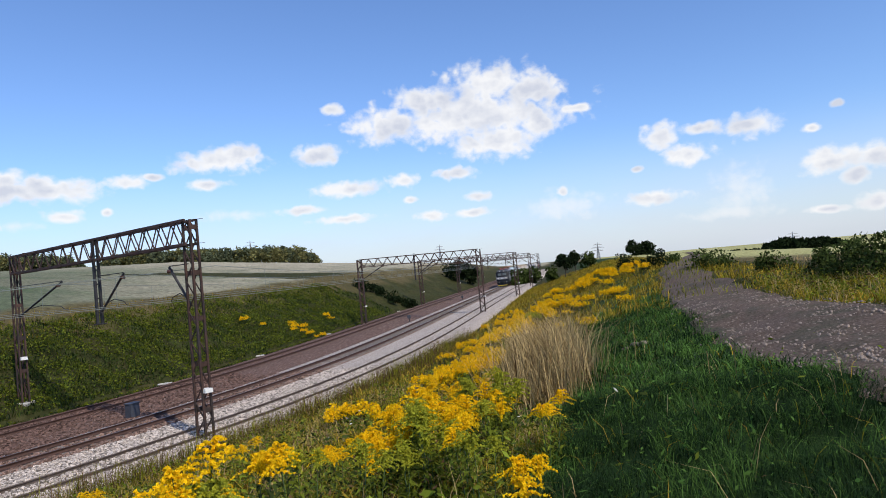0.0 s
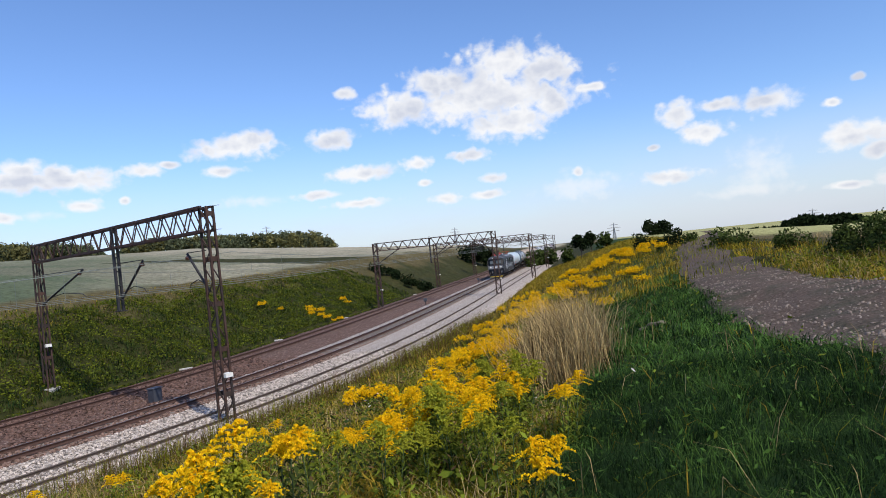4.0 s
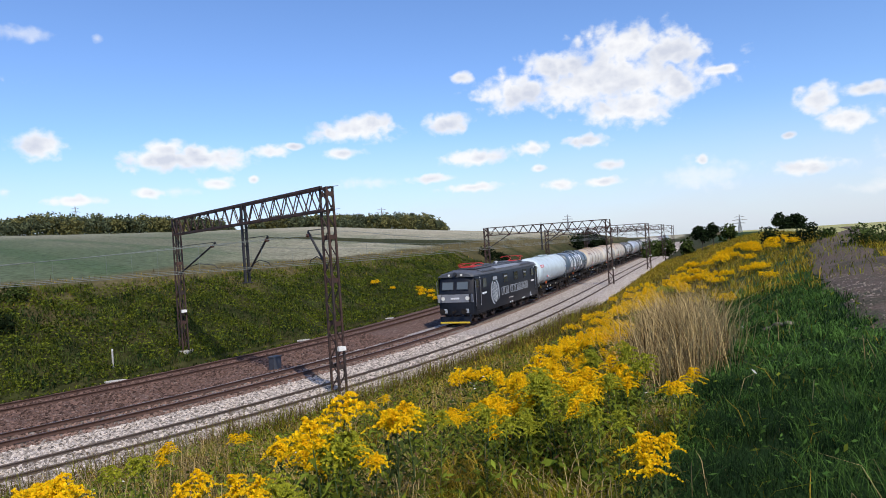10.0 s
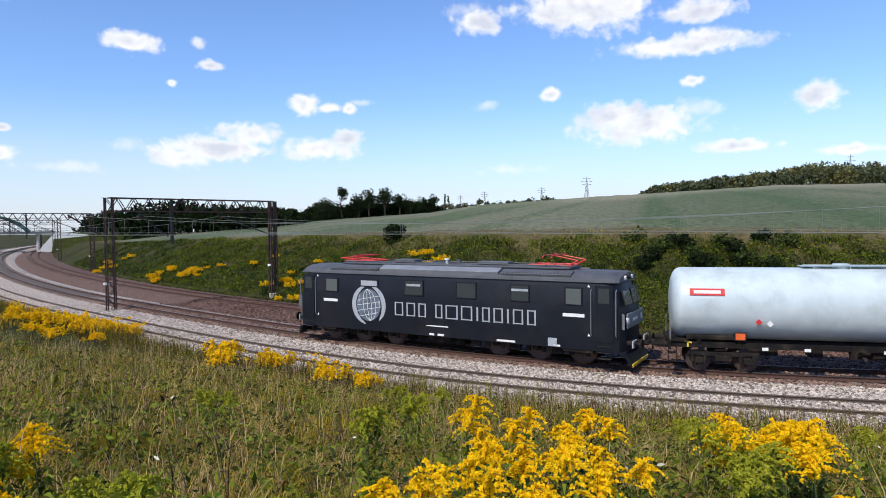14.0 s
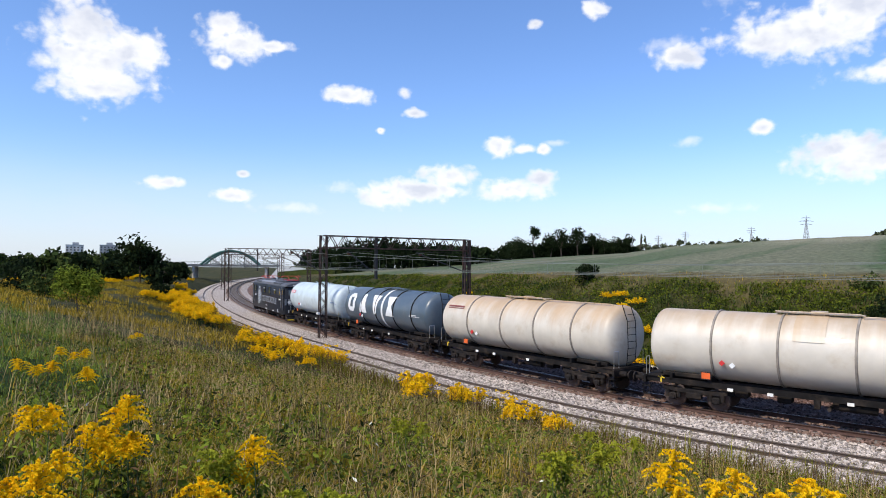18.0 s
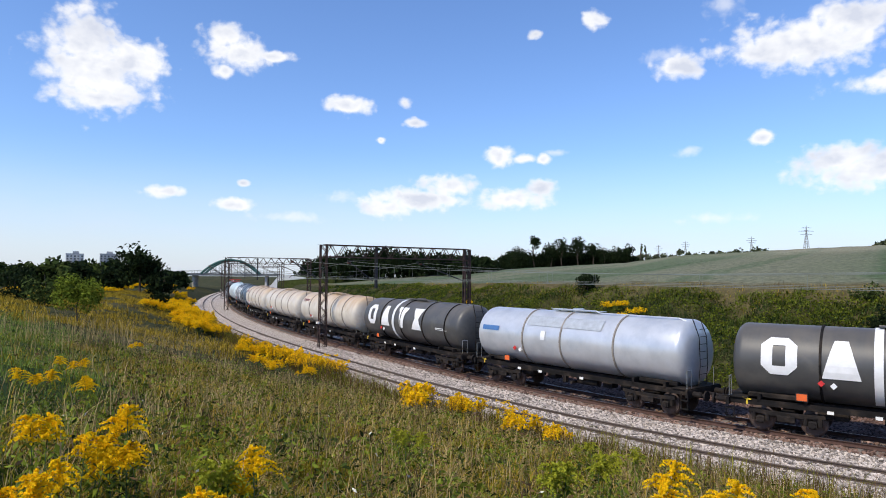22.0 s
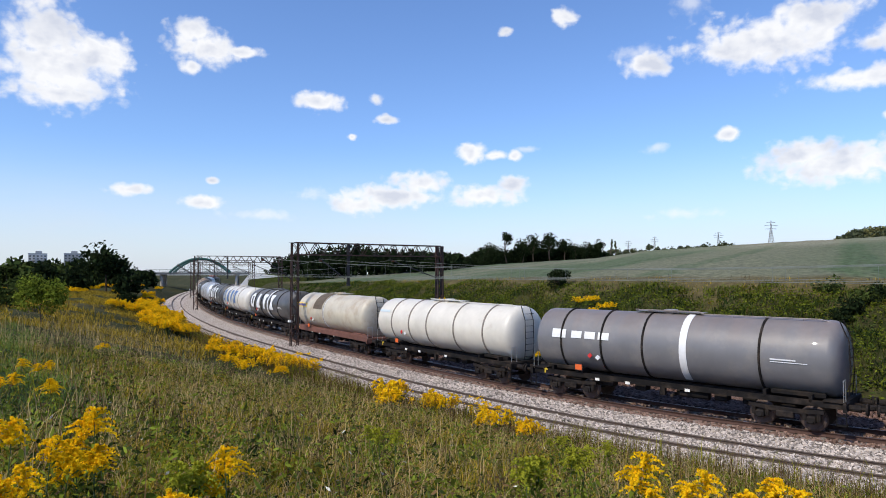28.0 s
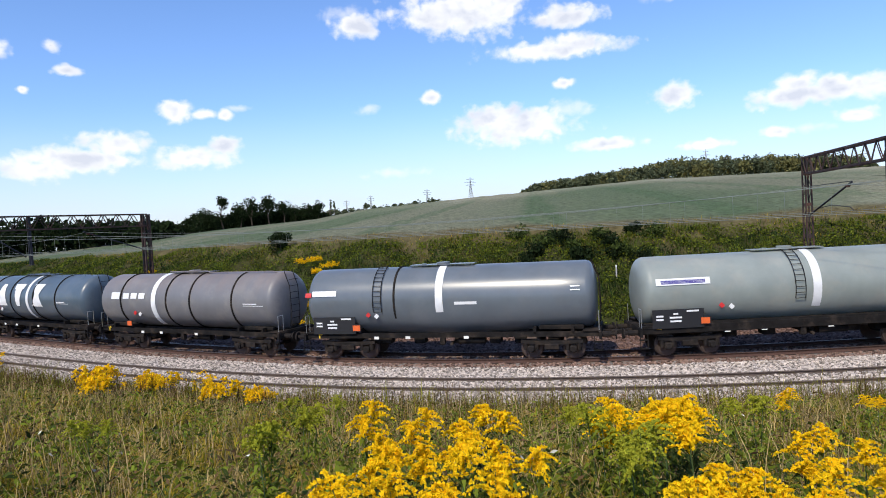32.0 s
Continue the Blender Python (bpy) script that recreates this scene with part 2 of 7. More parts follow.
def mat(name, *a, **k):
    MAT[name] = material(name, *a, **k)
    return MAT[name]


mat("ground", (0.034, 0.038, 0.012), 0.95, var=0.45, scale=1.7, bump=0.06, bump_scale=9, second=(0.052, 0.048, 0.018), second_scale=0.35, spec=0.1,
    attribute=(("field", (0.145, 0.150, 0.098)), ("stripe", (0.072, 0.104, 0.052)), ("straw", (0.36, 0.325, 0.235)), ("dry", (0.115, 0.092, 0.042)), ("lush", (0.024, 0.050, 0.014)), ("crop", (0.34, 0.33, 0.14))))
mat("ballast_grey", (0.46, 0.400, 0.350), 0.95, var=0.75, scale=9, bump=0.06, bump_scale=22, second=(0.21, 0.18, 0.16), second_scale=8, spec=0.15)
mat("ballast_brown", (0.120, 0.074, 0.060), 0.95, var=0.6, scale=9, bump=0.06, bump_scale=22, second=(0.25, 0.19, 0.16), second_scale=6, second_lo=0.52, second_hi=0.66, spec=0.15)
mat("ballast_rust", (0.20, 0.125, 0.095), 0.95, var=0.6, scale=10, bump=0.05, bump_scale=22, second=(0.30, 0.24, 0.20), second_scale=2.2, spec=0.15)
mat("gravel", (0.120, 0.088, 0.068), 0.95, var=0.55, scale=16, bump=0.05, bump_scale=26, second=(0.08, 0.072, 0.05), second_scale=1.1, spec=0.15)
mat("stone", (0.21, 0.170, 0.140), 0.95, var=0.3, scale=20, per_object=0.3, spec=0.15)
mat("rail_old", (0.095, 0.072, 0.060), 0.85, metal=0.1, var=0.3, scale=9)
mat("rail_rust", (0.068, 0.034, 0.025), 0.85, metal=0.1, var=0.3, scale=9)
mat("rail_bright", (0.30, 0.24, 0.21), 0.32, metal=0.9, var=0.1, scale=9)
mat("sleeper_grey", (0.36, 0.33, 0.30), 0.9, var=0.3, scale=6, bump=0.01, per_object=0.25)
mat("sleeper", (0.21, 0.18, 0.155), 0.9, var=0.3, scale=6, bump=0.01, per_object=0.25)
mat("sleeper_old", (0.13, 0.08, 0.06), 0.9, var=0.35, scale=6, bump=0.01, per_object=0.25)
mat("steel_rust", (0.075, 0.038, 0.030), 0.85, metal=0.2, var=0.4, scale=3, second=(0.05, 0.035, 0.032), second_scale=1.3, second_lo=0.4, second_hi=0.6, bump=0.004)
mat("steel_dark", (0.035, 0.032, 0.034), 0.6, metal=0.4, var=0.3, scale=4)
mat("wire", (0.20, 0.225, 0.20), 0.5, metal=0.2)
mat("insulator", (0.12, 0.05, 0.03), 0.25)
mat("sign_white", (0.75, 0.75, 0.72), 0.6, var=0.1, scale=8)
mat("concrete", (0.48, 0.46, 0.43), 0.9, var=0.2, scale=2.5, second=(0.33, 0.32, 0.30), second_scale=0.5, bump=0.004)

# ------------------------------------------------------------------ mesh helpers


class Build:
    """Collects boxes, bars, lathes and sheets into one mesh."""

    def __init__(self):
        self.v, self.f, self.m = [], [], []
        self.slot = 0

    def add(self, verts, faces):
        n = len(self.v)
        self.v.extend(tuple(p) for p in verts)
        self.f.extend(tuple(n + i for i in f) for f in faces)
        self.m.extend([self.slot] * len(faces))
        return self

    def box(self, c, size, rot=None, bevel=0.0):
        x, y, z = (s / 2 for s in size)
        if bevel:
            b = min(bevel, x * .9, y * .9, z * .9)
            pts, faces = [], []
            for sz in (-1, 1):
                for ring in (0, 1):
                    k = b if (ring == 0) == (sz < 0) else 0
                    zz = sz * (z - (0 if k else b)) if True else 0
                    for sx, sy in ((-1, -1), (1, -1), (1, 1), (-1, 1)):
                        pts.append(Vector((sx * (x - k), sy * (y - k), zz)))
            for r in range(3):
                for i in range(4):
                    faces.append((r * 4 + i, r * 4 + (i + 1) % 4, r * 4 + 4 + (i + 1) % 4, r * 4 + 4 + i))
            faces += [(3, 2, 1, 0), (12, 13, 14, 15)]
        else:
            pts = [Vector((sx * x, sy * y, sz * z)) for sz in (-1, 1) for sx, sy in ((-1, -1), (1, -1), (1, 1), (-1, 1))]
            faces = [(3, 2, 1, 0), (4, 5, 6, 7), (0, 1, 5, 4), (1, 2, 6, 5), (2, 3, 7, 6), (3, 0, 4, 7)]
        if rot is not None:
            pts = [rot @ p for p in pts]
        c = Vector(c)
        return self.add([p + c for p in pts], faces)

    def bar(self, a, b, w, h=None, up=(0, 0, 1)):
        """A square bar from a to b."""
        a, b = Vector(a), Vector(b)
        d = b - a
        if d.length < 1e-6:
            return self
        x = d.normalized()
        u = Vector(up)
        y = u.cross(x)
        if y.length < 1e-3:
            y = Vector((0, 1, 0)).cross(x)
        y.normalize()
        z = x.cross(y)
        h = h or w
        pts = [p + y * (sy * w / 2) + z * (sz * h / 2) for p in (a, b) for sy, sz in ((-1, -1), (1, -1), (1, 1), (-1, 1))]
        return self.add(pts, [(3, 2, 1, 0), (4, 5, 6, 7), (0, 1, 5, 4), (1, 2, 6, 5), (2, 3, 7, 6), (3, 0, 4, 7)])

    def tube(self, a, b, r, n=8, r2=None):
        a, b = Vector(a), Vector(b)
        x = (b - a).normalized()
        y = x.cross(Vector((0, 0, 1)) if abs(x.z) < .9 else Vector((0, 1, 0))).normalized()
        z = x.cross(y)
        r2 = r if r2 is None else r2
        pts = [p + (y * math.cos(t) + z * math.sin(t)) * q for p, q in ((a, r), (b, r2)) for t in (2 * math.pi * i / n for i in range(n))]
        faces = [(i, (i + 1) % n, n + (i + 1) % n, n + i) for i in range(n)]
        return self.add(pts, faces + [tuple(range(n - 1, -1, -1)), tuple(range(n, 2 * n))])

    def pipe(self, path, r, n=6):
        for a, b in zip(path, path[1:]):
            self.tube(a, b, r, n)
        return self

    def cable(self, path, r, n=4):
        """One unbroken round wire through all the points."""
        path = [Vector(p) for p in path]
        k = len(self.v)
        for i, p in enumerate(path):
            x = (path[min(i + 1, len(path) - 1)] - path[max(i - 1, 0)]).normalized()
            y = x.cross(Vector((0, 0, 1))).normalized()
            z = x.cross(y)
            self.v.extend(tuple(p + (y * math.cos(6.2832 * j / n) + z * math.sin(6.2832 * j / n)) * r) for j in range(n))
        for i in range(len(path) - 1):
            for j in range(n):
                self.f.append((k + i * n + j, k + i * n + (j + 1) % n, k + (i + 1) * n + (j + 1) % n, k + (i + 1) * n + j))
                self.m.append(self.slot)
        return self

    def lathe(self, profile, n=32, a0=0.0, a1=2 * math.pi, zc=0.0):
        """Turns (x, radius) pairs round an axis along x at height zc."""
        full = abs(a1 - a0 - 2 * math.pi) < 1e-6
        k = n if full else n + 1
        pts = [(x, r * math.sin(a0 + (a1 - a0) * i / n), zc + r * math.cos(a0 + (a1 - a0) * i / n)) for x, r in profile for i in range(k)]
        faces = []
        for j in range(len(profile) - 1):
            for i in range(n):
                i2 = (i + 1) % k
                faces.append((j * k + i, j * k + i2, (j + 1) * k + i2, (j + 1) * k + i))
        return self.add(pts, faces)

    def mesh(self, name, mats, smooth=None):
        me = bpy.data.meshes.new(name)
        me.from_pydata(self.v, [], self.f)
        for m in mats:
            me.materials.append(m)
        me.polygons.foreach_set("material_index", self.m)
        if smooth is not None:
            me.polygons.foreach_set("use_smooth", [True] * len(self.f))
            if smooth > 0:
                me.set_sharp_from_angle(angle=radians(smooth))
        me.update()
        return me


def part(name, build, material_, parent, label="", smooth=None):
    """Links what was built as one mesh object under a thing or a part."""
    mats = material_ if isinstance(material_, (list, tuple)) else [material_]
    ob = new(name, build.mesh(name, [MAT[m] for m in mats], smooth))
    ob.parent = parent
    if label:
        ob["label"] = label
    return ob


def piece(name, mesh, parent, m):
    ob = new(name, mesh)
    ob.parent = parent
    ob.matrix_basis = m
    return ob


def thing(name, label, category, group="", kind="", m=None):
    ob = new(name)
    ob.empty_display_size = 0.3
    if m is not None:
        ob.matrix_basis = m
    return tagged(ob, label, category, group, kind)


# ------------------------------------------------------------------ the line of the railway
# curvature of the middle track along its length, from the far cutting to the bridge
BEND = ((-460, 0), (-165, -.00016), (-110, .0001), (-75, .0002), (-50, -.00216), (-25, -.01023), (0, -.01815), (.5, -.0246), (12, -.01155), (25, -.00213), (37, -.00258), (50, -.0038),
        (75, -.00236), (110, -.00173), (165, -.00143), (460, -.00134))
S0, S1 = -460, 460
_s = np.arange(S0, S1 + 1.0)
_k = np.interp(_s, [a for a, b in BEND], [b for a, b in BEND])
_th = np.concatenate([[0], np.cumsum((_k[1:] + _k[:-1]) / 2)])
_th += radians(-131.3) - _th[-S0]
_x = np.concatenate([[0], np.cumsum((np.cos(_th[1:]) + np.cos(_th[:-1])) / 2)])
_y = np.concatenate([[0], np.cumsum((np.sin(_th[1:]) + np.sin(_th[:-1])) / 2)])
_x += -25.416 - _x[-S0]
_y += 15.115 - _y[-S0]
NEAR, FAR = 5.0, -6.7     # the other two tracks, to the left of travel


def rail_pose(s, o=0.0):
    """x, y and heading at s metres along, o metres to the left of travel."""
    x, y, t = (float(np.interp(s, _s, a)) for a in (_x, _y, _th))
    return x - o * math.sin(t), y + o * math.cos(t), t


_fine = slice(None, None, 2)


def along(px, py):
    """s and o for arrays of places."""
    px, py = np.asarray(px, float), np.asarray(py, float)
    s, o = np.empty(px.shape), np.empty(px.shape)
    for i in range(0, len(px), 4000):
        dx, dy = px[i:i + 4000, None] - _x[None, _fine], py[i:i + 4000, None] - _y[None, _fine]
        j = np.argmin(dx * dx + dy * dy, 1) * 2
        dx, dy = px[i:i + 4000] - _x[j], py[i:i + 4000] - _y[j]
        c, sn = np.cos(_th[j]), np.sin(_th[j])
        s[i:i + 4000], o[i:i + 4000] = _s[j] + dx * c + dy * sn, -dx * sn + dy * c
    return s, o


# ------------------------------------------------------------------ ground
SKYLINE = ((-180, -.6), (-60, -1.2), (-40, -1.3), (-31, -1.15), (-24, -.75), (-18, -.5), (-13, -.5), (-8, -.3), (0, .42), (7, 1.0), (11, 1.35), (22, 2.35), (31, 2.5),
           (45, 2.8), (59, 2.25), (69, 1.7), (73, 1.1), (82, .55), (87, .05), (92, -.25), (97, -.75), (105, -1.05), (115, -1.25), (122, -1.15), (140, -1.0), (180, -.6))
ROAD = ((75, 205), (52, 135), (29.5, 80), (18.4, 52), (11.9, 31), (6.9, 12.5), (5.9, 7), (4.7, 2.0), (2.7, -2.6), (-2.2, -6.8), (-12.3, -10.2), (-17.4, -13.0), (-31, -22), (-56, -40), (-95, -66), (-150, -110))


def smooth01(x):
    x = np.clip(x, 0, 1)
    return x * x * (3 - 2 * x)


def soft_min(a, b, k):
    h = np.clip(.5 + .5 * (b - a) / k, 0, 1)
    return b * (1 - h) + a * h - k * h * (1 - h)


def wavy(px, py, size, seed):
    """Smooth random relief, -1 to 1."""
    a = np.zeros(np.shape(px))
    rng = np.random.RandomState(seed)
    for i in range(6):
        t, ph, f = rng.rand() * 6.28, rng.rand() * 6.28, (0.6 + rng.rand()) / size * 6.28
        a += np.sin((px * np.cos(t) + py * np.sin(t)) * f + ph + 1.3 * np.sin((py * np.cos(t) - px * np.sin(t)) * f * .7 + ph))
    return a / 3.2


def ground_height(px, py):
    px, py = np.asarray(px, float), np.asarray(py, float)
    s, o = along(px, py)
    d = np.hypot(px, py)
    az = np.degrees(np.arctan2(-px, py))
    line = np.interp(az, [a for a, b in SKYLINE], [b for a, b in SKYLINE])
    brow = np.interp(s, [-300, -90, -25, 20, 50, 90, 140, 300], [6.0, 5.6, 5.3, 5.2, 4.7, 3.9, 3.0, 2.0])
    # beyond the cutting the field climbs to the skyline; on the other side the shelf is nearly level
    far_side = smooth01((-o - 8) / 6)
    start = np.where(o < 0, np.interp(az, [-20, 0, 30, 55, 80, 100, 120], [150, 130, 62, 50, 60, 95, 130]), 25.0)
    crest = np.where(o < 0, 235.0, 190.0)
    t = np.clip((d - start) / (crest - start), 0, 1)
    shelf = np.interp(s, [-200, -60, 0, 60, 150], [4.2, 4.4, 4.4, 4.2, 3.0])
    base = np.where(o < 0, brow, shelf)
    edge = EYE + crest * np.tan(np.radians(line))
    plain = base + (edge - base) * (t ** 0.92)
    past = d > crest
    plain = np.where(past, EYE + d * np.tan(np.radians(line - .35 * smooth01((d - crest) / 150))), plain)
    plain = np.where(d > 900, plain * np.clip((2600 - d) / 1700, 0, 1) - 20 * smooth01((d - 900) / 1500), plain)
    rough = .16 * wavy(px, py, 9, 3) + .07 * wavy(px, py, 2.3, 4)
    far_bank = -.45 + (-o - 11.2) * .50 + rough * smooth01((-o - 11) / 4) * 2
    near_foot = np.interp(s, [-120, -60, -20, 30, 80], [7.8, 7.4, 7.0, 7.0, 7.4])
    near_slope = np.interp(s, [-140, -70, -25, 20, 60, 100], [.30, .28, .236, .236, .24, .26])
    near_bank = -.55 + (o - near_foot) * near_slope + rough * smooth01((o - 8) / 4)
    near_bank = near_bank + .95 * smooth01((o - 7.7) / 1.7) * smooth01((s - 34) / 22) * (1 - smooth01((o - 15) / 8)) * (1 - smooth01((s - 150) / 40))
    bank = np.where(o < 0, far_bank, near_bank)
    z = soft_min(plain + rough * .6, bank, 0.9)
    fade = smooth01((np.abs(s) - 330) / 110)
    z = np.where((o < 7.2) & (o > -11.4), -.75, np.maximum(z, -.75))
    return z * (1 - fade) + np.where(fade > 0, plain, 0) * fade


def road_distance(px, py):
    best = np.full(np.shape(px), 1e9)
    for (ax, ay), (bx, by) in zip(ROAD, ROAD[1:]):
        ux, uy = bx - ax, by - ay
        t = np.clip(((px - ax) * ux + (py - ay) * uy) / (ux * ux + uy * uy), 0, 1)
        best = np.minimum(best, np.hypot(px - ax - t * ux, py - ay - t * uy))
    return best


def lush_zone(x, y, s, o):
    """The green strip beside the gravel road, on the shelf above the slope."""
    right = smooth01((x + .85 - .12 * y + .40 * wavy(x, y, 3, 21)) / .9) * (y > -3) * smooth01((o - 17) / 4)
    left = smooth01((5.5 - road_distance(x, y) + .8 * wavy(x, y, 4, 22)) / 2.0) * (y <= -3) * .8
    beyond = x > np.interp(y, [b for a, b in ROAD[:8]][::-1], [a for a, b in ROAD[:8]][::-1]) + .8
    return np.maximum(right * ~beyond, left) * (o > 12)


def height(x, y):
    return float(ground_height([x], [y])[0])


def build_ground():
    """One sheet round the line, fine near the path and coarse towards the horizon."""
    rings = [0.0, .6, 1.2]
    while rings[-1] < 4200:
        r = rings[-1]
        rings.append(r + (.5 if r < 14 else .62 if r < 75 else 1.6 if r < 150 else max(3.0, r * .035)))
    n = 900
    a = np.linspace(-math.pi, math.pi, n, endpoint=False)
    r = np.array(rings[1:])
    A, R = np.meshgrid(a, r)
    px, py = (-np.sin(A) * R).ravel(), (np.cos(A) * R).ravel()
    pz = ground_height(px, py)
    verts = np.column_stack([px, py, pz])
    verts = np.vstack([[0, 0, height(0, 0)], verts])
    m = len(r)
    i, j = np.meshgrid(np.arange(m - 1), np.arange(n), indexing="ij")
    j2 = (j + 1) % n
    q = np.stack([1 + i * n + j, 1 + i * n + j2, 1 + (i + 1) * n + j2, 1 + (i + 1) * n + j], -1).reshape(-1, 4)
    q = q[:, ::-1]
    faces = q.tolist() + [(0, 1 + k, 1 + (k + 1) % n) for k in range(n)]
    me = bpy.data.meshes.new("ground")
    me.from_pydata(verts.tolist(), [], faces)
    me.polygons.foreach_set("use_smooth", [True] * len(faces))
    me.materials.append(MAT["ground"])
    s, o = along(verts[:, 0], verts[:, 1])
    d = np.hypot(verts[:, 0], verts[:, 1])
    az = np.degrees(np.arctan2(-verts[:, 0], verts[:, 1]))
    w = wavy(verts[:, 0], verts[:, 1], 14, 8)
    field = smooth01((-o - 23.5 + 1.2 * w) / 3.0) * ((s > -95) | (d > 135))
    dry = np.clip(smooth01((-o - 18 + 2 * w) / 4) * (1 - smooth01((-o - 24) / 4)) * .8 + (o > 8) * .35 * smooth01(w) + .8 * (o > 33) * (verts[:, 0] > np.interp(verts[:, 1], [b for a, b in ROAD[:8]][::-1], [a for a, b in ROAD[:8]][::-1]) + 1.2) * (verts[:, 1] > 3), 0, 1)
    u = verts[:, 0] * .58 + verts[:, 1] * .815 + .8 * w
    tram = np.maximum(0, np.cos(u * 6.2832 / 17)) ** 26 + np.maximum(0, np.cos((u - 1.9) * 6.2832 / 17)) ** 26
    band = smooth01(.5 + .5 * np.sin(u / 9.5 + .5 * wavy(verts[:, 0], verts[:, 1], 80, 15)))
    stripe = field * np.clip(band * .75 + tram * .8, 0, 1) * smooth01((d - 48) / 12)
    straw = np.clip(field * (smooth01((36 - az) / 20) * .85 + .45 * smooth01((d - 150) / 60) * smooth01((80 - az) / 25)) * (.75 + .25 * w), 0, 1)
    lush = lush_zone(verts[:, 0], verts[:, 1], s, o)
    crop = smooth01((d - 75) / 30) * (az < -12) * (o > 30)
    for key, val in (("field", field), ("stripe", stripe), ("straw", straw), ("dry", dry), ("lush", lush), ("crop", crop)):
        at = me.attributes.new(key, "FLOAT", "POINT")
        at.data.foreach_set("value", np.asarray(val, np.float32))
    ob = new("ground", me)
    tagged(ob, "grassy railway cutting and open fields in late summer", "ground", kind="structure")


build_ground()


def sweep(name, section, mats, s0, s1, step, label, category, kind="structure", parent=None, wob=0.0):
    """Draws a cross section of (o, z) points along the line."""
    b = Build()
    ss = np.arange(s0, s1 + .01, step)
    rng = np.random.RandomState(5)
    for s in ss:
        x, y, t = rail_pose(s)
        for o, z in section:
            k = wob * (rng.rand() - .5)
            b.v.append((x - (o + k) * math.sin(t), y + (o + k) * math.cos(t), z + k * .3))
    n = len(section)
    for i in range(len(ss) - 1):
        for j in range(n - 1):
            b.f.append((i * n + j, i * n + j + 1, (i + 1) * n + j + 1, (i + 1) * n + j))
            b.m.append(0)
    me = b.mesh(name, [MAT[m] for m in mats], 0)
    ob = new(name, me)
    if parent is not None:
        ob.parent = parent
    else:
        tagged(ob, label, category, kind=kind)
    return ob


sweep("ballast_bed", ((8.6, -1.0), (7.2, -.26), (6.4, -.135), (5.85, -.125), (5.65, -.15), (4.35, -.15), (4.15, -.125), (3.5, -.14), (2.5, -.26), (1.55, -.21)), ["ballast_grey"], -450, 450, 1.0,
      "pale grey crushed stone ballast beside the tracks", "ballast", wob=.10)
sweep("ballast_bed", ((1.62, -.235), (1.3, -.205), (.4, -.215), (-.4, -.215), (-1.3, -.205), (-1.62, -.235)), ["ballast_rust"], -450, 450, 1.0,
      "rust-stained brown ballast under the running rails", "ballast", wob=.06)
sweep("ballast_bed", ((-1.55, -.22), (-2.6, -.34), (-3.2, -.6)), ["ballast_grey"], -450, 450, 1.0,
      "pale grey ballast shoulder between the tracks", "ballast", wob=.10)
sweep("ballast_bed", ((-3.0, -.62), (-3.6, -.42), (-5.0, -.22), (-5.9, -.17), (-7.5, -.17), (-8.6, -.24), (-10.0, -.5), (-11.8, -.72)), ["ballast_brown"], -450, 450, 1.0,
      "old rust-brown ballast of the disused track", "ballast", wob=.14)


def build_track(o, rust, top, sleeper, label, near_span):
    tr = thing("railway_track", label, "track", "railway tracks")
    prof = ((-.075, -.17), (-.06, -.155), (-.012, -.135), (-.012, -.045), (-.036, -.035), (-.036, -.002), (.036, -.002), (.036, -.035), (.012, -.045), (.012, -.135), (.06, -.155), (.075, -.17))
    for side in (-.7175 - .036, .7175 + .036):
        sweep("rail", [(o + side + a, z) for a, z in prof[::-1]], [rust], -450, 450, 1.0, "", "", parent=tr)
        sweep("rail_head", [(o + side + a, z) for a, z in ((.034, -.004), (.026, .002), (-.026, .002), (-.034, -.004))], [top], -450, 450, 1.0, "", "", parent=tr)
    b = Build()
    b.box((0, 0, -.24), (.26, 2.6, .12), bevel=.02)
    me = b.mesh("sleeper", [MAT[sleeper]])
    lo, hi = near_span
    rest = Build()
    s = -200.0
    rng = random.Random(7)
    while s < 240:
        x, y, t = rail_pose(s, o)
        m = pose(x, y, .012 * rng.random() - (.068 if o == NEAR else .02), 0, 0, math.degrees(t) + rng.uniform(-.8, .8))
        if lo < s < hi:
            piece("sleeper", me, tr, m)
        else:
            rest.box((x, y, -.236), (.26, 2.6, .12), m.to_3x3())
        s += .64
    ob = part("distant_sleeper", rest, sleeper, tr)
    ob["kind"] = "stuff"
    return tr


